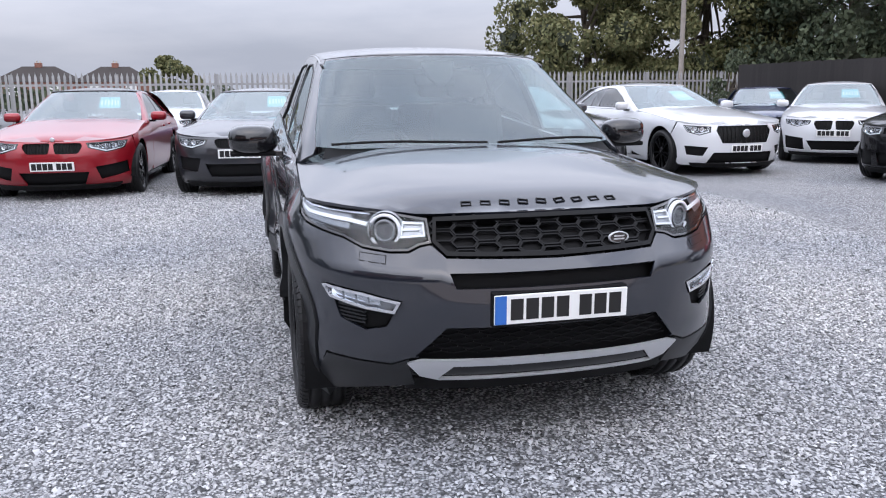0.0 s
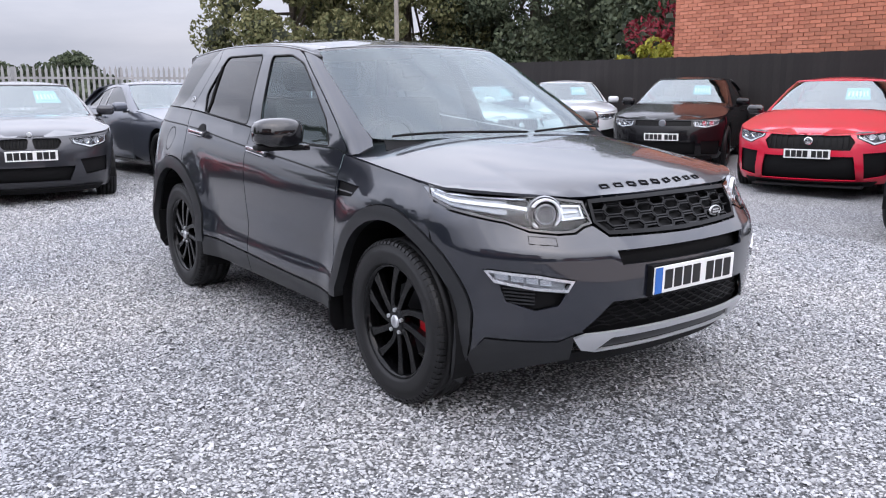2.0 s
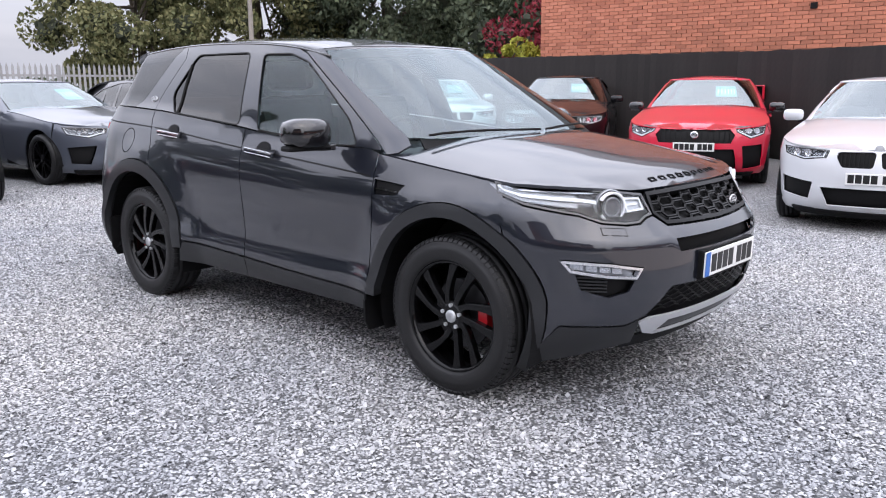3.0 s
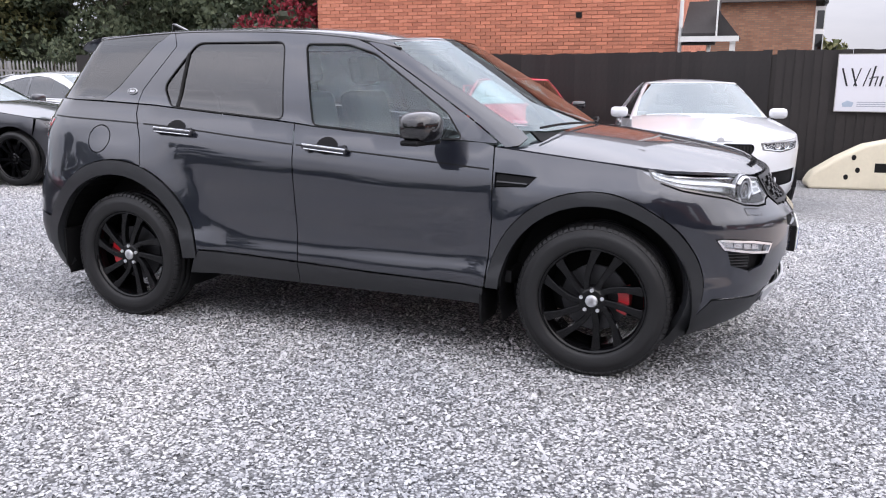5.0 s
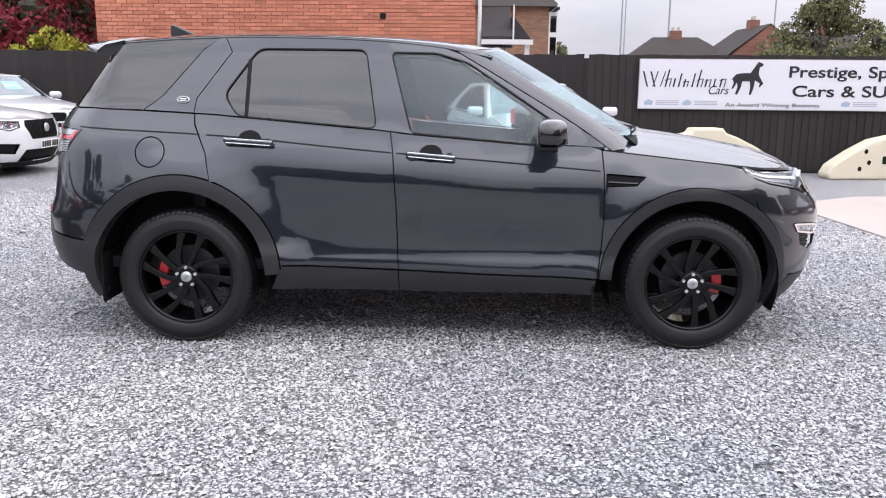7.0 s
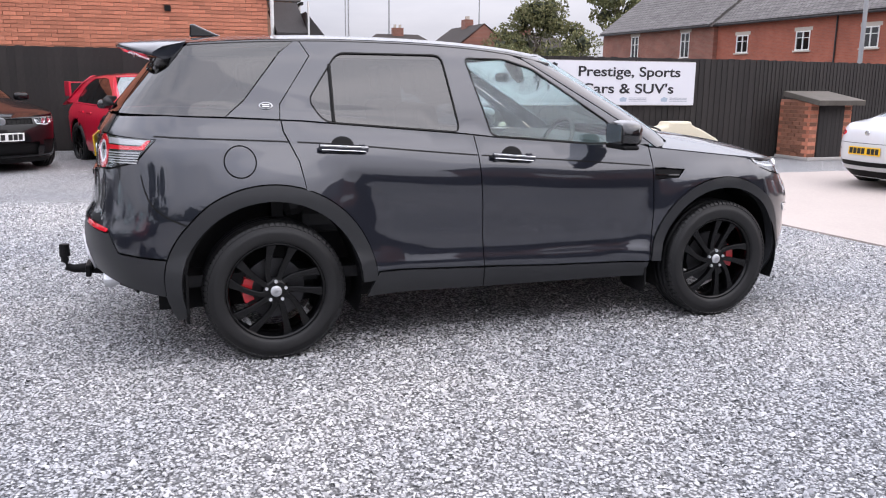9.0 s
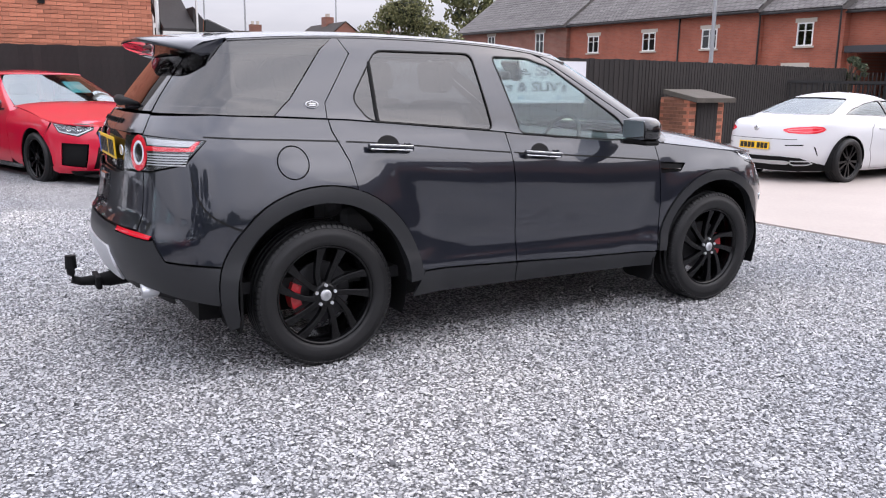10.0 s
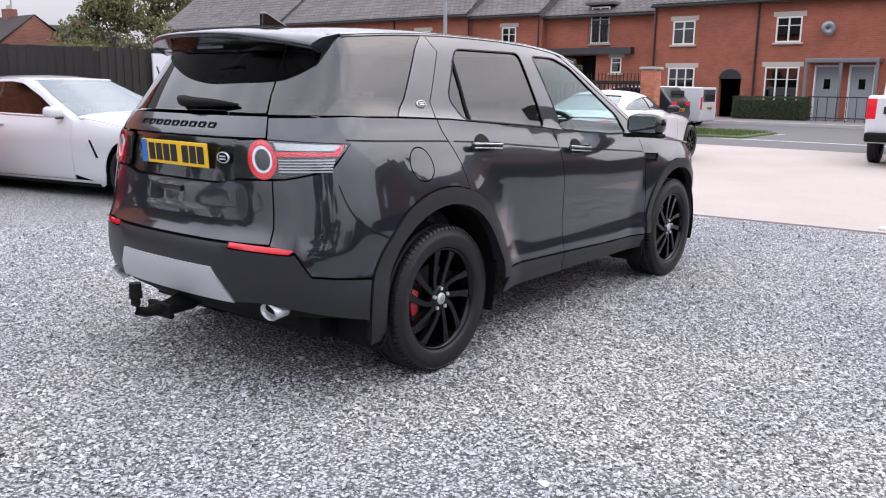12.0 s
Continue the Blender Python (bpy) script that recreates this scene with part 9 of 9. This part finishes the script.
# ---- entrance gate, pier and the fence's end ----
M_IRON = mat("black_gate_steel", (0.010, 0.010, 0.011), 0.5, grain=0.1)
gt = tagged(new("metal_gate"), "black steel sliding gate with upright bars", "gate")
gt.matrix_basis = pose(10.5, -15.3, 0, 0, 0, -122.9)
part("top_rail", box((0, -0.03, 1.48), (4.8, 0.03, 1.55)), M_IRON, gt)
part("low_rail", box((0, -0.03, 0.15), (4.8, 0.03, 0.22)), M_IRON, gt)
part("infill", box((0.05, -0.006, 0.22), (1.9, 0.006, 1.48)), M_POST, gt)
for i in range(33):
    part("bar", box((0.07 + 0.146 * i - 0.014, -0.02, 0.22), (0.07 + 0.146 * i + 0.014, 0.02, 1.48)), M_IRON, gt)
g2 = tagged(new("bar_fence"), "tall black steel bar fence beyond the gate", "fence")
g2.matrix_basis = pose(7.9, -19.9, 0, 0, 0, -3)
for z in (0.2, 1.45):
    part("rail", box((0.0, -0.02, z), (2.9, 0.02, z + 0.05)), M_IRON, g2)
for i in range(22):
    part("bar", tube((0.05 + 0.132 * i, 0, 0), (0.05 + 0.132 * i, 0, 1.80), 0.016, n=6), M_IRON, g2)
pier = tagged(new("brick_pier"), "square brick gate pier with a flat cap", "pier")
pier.matrix_basis = pose(7.65, -19.6, 0)
part("core", box((-0.22, -0.22, 0), (0.22, 0.22, 1.9)), M_MORTAR, pier)
for k in range(4):
    m = pose(0, 0, 0, 0, 0, 90 * k) @ Matrix.Translation((0, -0.225, 0))
    brick_course(pier, m, -0.225, 0.225, 0.0, 1.9, limit=60)
part("cap", box((-0.28, -0.28, 1.9), (0.28, 0.28, 1.98), bevel=0.015), M_KERB, pier)

# ---- street lamps and poles ----
M_LAMPPOST = mat("grey_lamp_column", (0.33, 0.34, 0.35), 0.5, 0.4)


def street_lamp(x, y, h, label, arm=1.1, rz=0.0):
    s = tagged(new("street_lamp"), label, "street lamp", group="street lamps")
    s.matrix_basis = pose(x, y, 0, 0, 0, rz)
    part("column", tube((0, 0, 0), (0, 0, h), 0.085, 0.05, n=12), M_LAMPPOST, s)
    part("arm", tube((0, 0, h - 0.1), (arm, 0, h + 0.15), 0.03, n=8), M_LAMPPOST, s)
    part("lantern", box((arm - 0.05, -0.12, h + 0.10), (arm + 0.55, 0.12, h + 0.22), bevel=0.04), M_LAMPPOST, s)


street_lamp(15.8, -19.6, 8.0, "grey steel street lamp column by the road", rz=-90)
street_lamp(60, -24, 8.5, "distant street lamp above the roofs")
street_lamp(52, -14, 8.0, "distant street lamp beyond the yard", rz=120)
pole = tagged(new("utility_pole"), "slim wooden utility pole with a cross arm behind the fence", "pole")
pole.matrix_basis = pose(14.1, 21.6, 0)
part("pole", tube((0, 0, 0), (0, 0, 5.65), 0.10, 0.075, n=12), mat("grey_pole_timber", (0.30, 0.27, 0.24), 0.85, grain=0.2, scale=8), pole)
part("cross_arm", box((-0.62, -0.05, 5.28), (0.62, 0.05, 5.40)), M_STONE, pole)
for x in (-0.5, -0.2, 0.2, 0.5):
    part("insulator", tube((x, 0, 5.40), (x, 0, 5.52), 0.03, n=8), M_LAMPDARK, pole)
for x, y in ((45, -9.5), (57, -12)):
    pp = tagged(new("flag_pole"), "thin distant pole above the roofs", "pole", group="distant poles")
    pp.matrix_basis = pose(x, y, 0)
    part("shaft", tube((0, 0, 0), (0, 0, 8.2), 0.06, 0.04, n=8), M_LAMPPOST, pp)

# ---- trees ----
M_BARK = mat("brown_bark", (0.075, 0.060, 0.045), 0.9, grain=0.3, scale=14, bump=0.4)


def leaf_mat(name, a, b):
    m = bpy.data.materials.new(name)
    m.use_nodes = True
    nt = m.node_tree
    p = nt.nodes["Principled BSDF"]
    p.inputs["Roughness"].default_value = 0.65
    p.inputs["Specular IOR Level"].default_value = 0.25
    g = nt.nodes.new("ShaderNodeNewGeometry")
    r = nt.nodes.new("ShaderNodeValToRGB")
    r.color_ramp.elements[0].color = (*a, 1)
    r.color_ramp.elements[1].color = (*b, 1)
    nt.links.new(g.outputs["Random Per Island"], r.inputs["Fac"])
    nt.links.new(r.outputs["Color"], p.inputs["Base Color"])
    return m


L_GREEN = leaf_mat("olive_leaf", (0.075, 0.088, 0.036), (0.205, 0.195, 0.090))
L_DARK = leaf_mat("deep_green_leaf", (0.038, 0.055, 0.033), (0.112, 0.130, 0.076))
L_SHADE = leaf_mat("painted_leaf_shade", (0.028, 0.034, 0.020), (0.046, 0.052, 0.030))
L_RED = leaf_mat("copper_red_leaf", (0.12, 0.012, 0.022), (0.30, 0.035, 0.05))
L_YELLOW = leaf_mat("yellow_green_leaf", (0.22, 0.24, 0.03), (0.42, 0.40, 0.06))


def tree(name, label, x, y, h, spread, material, seed, clumps=64, leaves=420, size=0.11, base=0.30, squash=0.8):
    t = tagged(new(name), label, "tree")
    t.matrix_basis = pose(x, y, rise(x, y) if abs(x) < 20 and abs(y) < 30 else 0)
    rng = random.Random(seed)
    trunk = bmesh.new()
    top = Vector((rng.uniform(-0.3, 0.3), rng.uniform(-0.3, 0.3), h * 0.62))
    mid = Vector((rng.uniform(-0.2, 0.2), rng.uniform(-0.2, 0.2), h * 0.3))
    r0 = 0.02 * h + 0.04
    add_tube(trunk, (0, 0, -0.1), mid, r0, r0 * 0.75, 9)
    add_tube(trunk, mid, top, r0 * 0.75, r0 * 0.35, 9)
    part("trunk", trunk, M_BARK, t)
    vs, fs, cores = [], [], []
    for i in range(clumps):
        a = rng.uniform(0, 6.283)
        zz = rng.random()
        prof = math.sin(math.pi * min(1, 0.18 + 0.80 * zz)) ** 0.65
        rr = spread * prof * math.sqrt(rng.uniform(0.05, 1.0))
        c = Vector((rr * math.cos(a), rr * math.sin(a), h * (base + (1 - base) * 0.93 * zz)))
        k = rng.uniform(0.16, 0.36) * spread
        cores.append((c, k))
        if i < 13:
            lb = bmesh.new()
            s = mid.lerp(top, rng.random())
            j = s.lerp(c, 0.5) + Vector((0, 0, rng.uniform(0, 0.4)))
            add_tube(lb, s, j, r0 * 0.34, r0 * 0.2, 6)
            add_tube(lb, j, c, r0 * 0.2, r0 * 0.06, 6)
            part("limb", lb, M_BARK, t)
        leaf_cloud(c, (k, k, k * squash), int(leaves * rng.uniform(0.6, 1.3)), size, rng, False, vs, fs)
    crown = obj("crown", vs, fs, material, t)
    # dark blobs added inside the leaves close gaps, inner shade in their colour
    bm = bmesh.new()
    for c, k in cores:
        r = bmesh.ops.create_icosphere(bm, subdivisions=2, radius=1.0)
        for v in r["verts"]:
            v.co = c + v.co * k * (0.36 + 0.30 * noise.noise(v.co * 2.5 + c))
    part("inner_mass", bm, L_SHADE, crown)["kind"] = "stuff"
    return t


tree("tree", "tall olive-green tree with an uneven crown behind the fence", 13.6, 28.9, 9.5, 3.6, L_GREEN, 1, leaves=600, size=0.098, base=0.12)
tree("tree", "broad olive-green tree behind the palisade fence", 18.6, 27.5, 10.5, 4.4, L_GREEN, 2, clumps=80, leaves=600, size=0.100, base=0.12)
tree("tree", "dense dark green tree beyond the dark fence", 22.8, 23.6, 10.5, 4.6, L_DARK, 3, clumps=80, leaves=560, size=0.100, base=0.10)
tree("tree", "dense dark green tree in the row beyond the fence", 25.5, 18.0, 11.0, 4.8, L_DARK, 4, clumps=80, leaves=560, size=0.100, base=0.10)
tree("tree", "dark green tree beside the brick building", 23.5, 13.5, 8.5, 4.0, L_DARK, 6, clumps=76, base=0.08)
tree("tree", "copper-red leaved tree behind the dark fence", 19.2, 11.6, 5.0, 2.4, L_RED, 7, clumps=40, leaves=260, size=0.075, base=0.25)
tree("shrub", "yellow-green shrub showing over the fence", 13.6, 9.3, 2.65, 0.95, L_YELLOW, 8, clumps=22, leaves=200, size=0.06, base=0.2)
tree("shrub", "ivy-covered shrub at the end of the dark fence", 12.0, 15.2, 2.3, 0.8, L_DARK, 9, clumps=20, leaves=260, size=0.05, base=0.05)
tree("tree", "round green tree beyond the far roofs", -7.2, 74.8, 4.7, 2.6, L_GREEN, 10, clumps=34, leaves=220, size=0.16, base=0.1)
tree("tree", "distant green tree over the palisade", 7.9, 74.7, 4.0, 3.0, L_DARK, 12, clumps=40, leaves=200, size=0.2, base=0.2)
tree("tree", "distant green tree over the palisade", 14.0, 73.7, 4.2, 3.3, L_DARK, 13, clumps=40, leaves=200, size=0.2, base=0.2)
tree("tree", "leafy green tree behind the dark fence near the old house", 33.0, -16.4, 5.3, 3.0, L_GREEN, 14, clumps=46, leaves=420, size=0.075, base=0.1)
tree("tree", "green tree between the roofs", 60.0, -37.0, 10.2, 4.6, L_GREEN, 15, clumps=40, leaves=220, size=0.2, base=0.1)
tree("shrub", "small green tree above the fence line", 40.0, -3.5, 4.4, 2.4, L_GREEN, 16, clumps=30, leaves=200, size=0.14, base=0.2)
tree("shrub", "small climbing plant over the fence's end", 10.9, -20.3, 2.25, 0.42, L_DARK, 17, clumps=14, leaves=160, size=0.04, base=0.72)

# far hedgerow and roofs beyond the palisade
rng = random.Random(21)
vs, fs = [], []
for i in range(170):
    x = -70 + i * 0.85
    leaf_cloud((x, 66 + rng.uniform(-2, 2), rng.uniform(0.4, 1.5)), (1.5, 1.2, rng.uniform(0.5, 1.1)), 130, 0.22, rng, False, vs, fs)
tagged(obj("far_hedgerow", vs, fs, L_DARK), "distant dark green hedgerow along the horizon", "hedgerow", kind="stuff")


M_BROWNBRICK = wall_brick("brown_brick", (0.36, 0.185, 0.11), (0.25, 0.115, 0.07), (0.20, 0.14, 0.105))
for n in M_BROWNBRICK.node_tree.nodes:
    if n.bl_idname == "ShaderNodeTexBrick":
        n.inputs["Mortar Size"].default_value = 0.012
gb = tagged(new("brick_house"), "brown brick house beyond the porch with a white corner window", "house")
gb.matrix_basis = pose(29.3, 0.05, 0, 0, 0, 90)
part("wall", box((-3.65, -7.0, 0), (3.0, 0.0, 4.5)), M_BROWNBRICK, gb)
part("roof", extrude([(-3.95, 4.5), (3.3, 4.5), (3.3, 4.62), (-0.3, 7.4), (-3.95, 4.62)], 7.5, pose(0, 0.3, 0, 90, 0, 0)), M_SLATE, gb)
part("gutter", box((-4.05, -7.2, 4.36), (-3.93, 0.35, 4.48), bevel=0.02), M_GUTTER, gb)
gw = part("corner_window", box((-4.0, -1.6, 2.35), (-3.66, -0.05, 4.3)), M_UPVC, gb)
part("pane", box((-3.97, -0.049, 2.55), (-3.72, -0.035, 3.3)), M_PANE, gw)
part("pane", box((-3.97, -0.049, 3.5), (-3.72, -0.035, 4.15)), M_PANE, gw)


def far_house(x, y, w, z_eave, z_ridge, label, material=None, rz=0.0, hip=1.6, white=False, deep=7.0):
    h = tagged(new("far_house"), label, "house", group="far houses")
    h.matrix_basis = pose(x, y, 0, 0, 0, rz)
    dh = deep / 2
    part("wall", box((-w / 2, -dh, 0), (w / 2, dh, z_eave)), M_UPVC if white else M_OLDBRICK, h)
    if hip < 0.1:
        part("gable", extrude([(-dh, z_eave), (dh, z_eave), (0, z_ridge - 0.05)], w - 0.1, Matrix(((0, 0, 1, -w / 2 + 0.05), (1, 0, 0, 0), (0, 1, 0, 0), (0, 0, 0, 1)))), M_OLDBRICK, h)
    bm = bmesh.new()
    o = 0.25
    b = [bm.verts.new(p) for p in ((-w / 2 - o, -dh - o, z_eave), (w / 2 + o, -dh - o, z_eave), (w / 2 + o, dh + o, z_eave), (-w / 2 - o, dh + o, z_eave))]
    r = [bm.verts.new((-w / 2 + hip, 0, z_ridge)), bm.verts.new((w / 2 - hip, 0, z_ridge))]
    for f in ((b[0], b[1], r[1], r[0]), (b[2], b[3], r[0], r[1])) + (((b[1], b[2], r[1]), (b[3], b[0], r[0])) if hip > 0.1 else ()) + ((b[3], b[2], b[1], b[0]),):
        bm.faces.new(f)
    rf = part("roof", bm, mat("brown_roof_tile", (0.055, 0.048, 0.045), 0.9, spec=0.15, grain=0.2, scale=10), h)
    c = part("chimney", box((-0.36, -0.28, z_ridge - 0.6), (0.36, 0.28, z_ridge + 0.40)), M_OLDBRICK, rf)
    for k in (-0.17, 0.17):
        part("chimney_pot", tube((k, 0, z_ridge + 0.40), (k, 0, z_ridge + 0.62), 0.09, n=8), M_STONE, c)
    for k in (-w / 4, w / 4):
        part("far_window", box((k - 0.6, -dh - 0.03, z_eave - 1.5), (k + 0.6, -dh, z_eave - 0.4)), M_UPVC, h)
    return h


far_house(-23.3, 98, 8.3, 3.0, 4.8, "distant bungalow with a brown hipped roof", hip=2.4)
far_house(-15.3, 99.5, 8.0, 3.0, 4.8, "distant bungalow with a brown hipped roof", hip=2.4)
far_house(48.5, -13.6, 6.0, 3.0, 4.4, "distant pale house with a slate roof and chimneys", rz=84, white=True, deep=5.0)
far_house(46.0, -17.6, 6.0, 3.1, 4.9, "distant brick house with its gable to the yard", hip=0.02, deep=4.4)
far_house(47.5, -22.4, 6.5, 3.1, 4.7, "distant brick house with a brown tiled roof", rz=84, deep=5.0)

# ---- the yard's unseen side, behind the walk: what shows in paint and glass ----
# fence added out of view, to darken what the car's paint reflects
board_fence("board_fence", "dark-stained close-boarded fence added out of view to darken reflections", (-17.0, -2.0), (-4.6, -12.5), 2.2, 2.2, pitch=0.30)
rng = random.Random(33)
vs, fs = [], []
for i in range(80):
    hh_ = rng.uniform(0.5, 1.9)
    leaf_cloud((-27 + rng.uniform(-2, 2), -10 + i * 0.6, hh_ * 0.8), (1.4, 1.2, hh_), 260, 0.20, rng, False, vs, fs)
tagged(obj("far_hedgerow", vs, fs, L_DARK), "uneven green hedgerow along the yard's far side", "hedgerow", kind="stuff")
tree("tree", "small green tree behind the yard's far hedge", -22.0, 4.0, 4.6, 2.4, L_DARK, 41, clumps=40, leaves=260, size=0.16, base=0.1)
tree("tree", "broad green tree behind the yard's far hedge", -18.5, 17.0, 8.5, 3.4, L_DARK, 42, clumps=46, leaves=260, size=0.16, base=0.1)
tree("tree", "green tree at the yard's far corner", -14.2, 21.0, 9.5, 3.2, L_DARK, 43, clumps=44, leaves=260, size=0.16, base=0.1)
far_house(-15.0, -13.0, 13.0, 4.9, 7.8, "brick house beyond the yard's closing fence", rz=140, hip=0.02, deep=7.0)
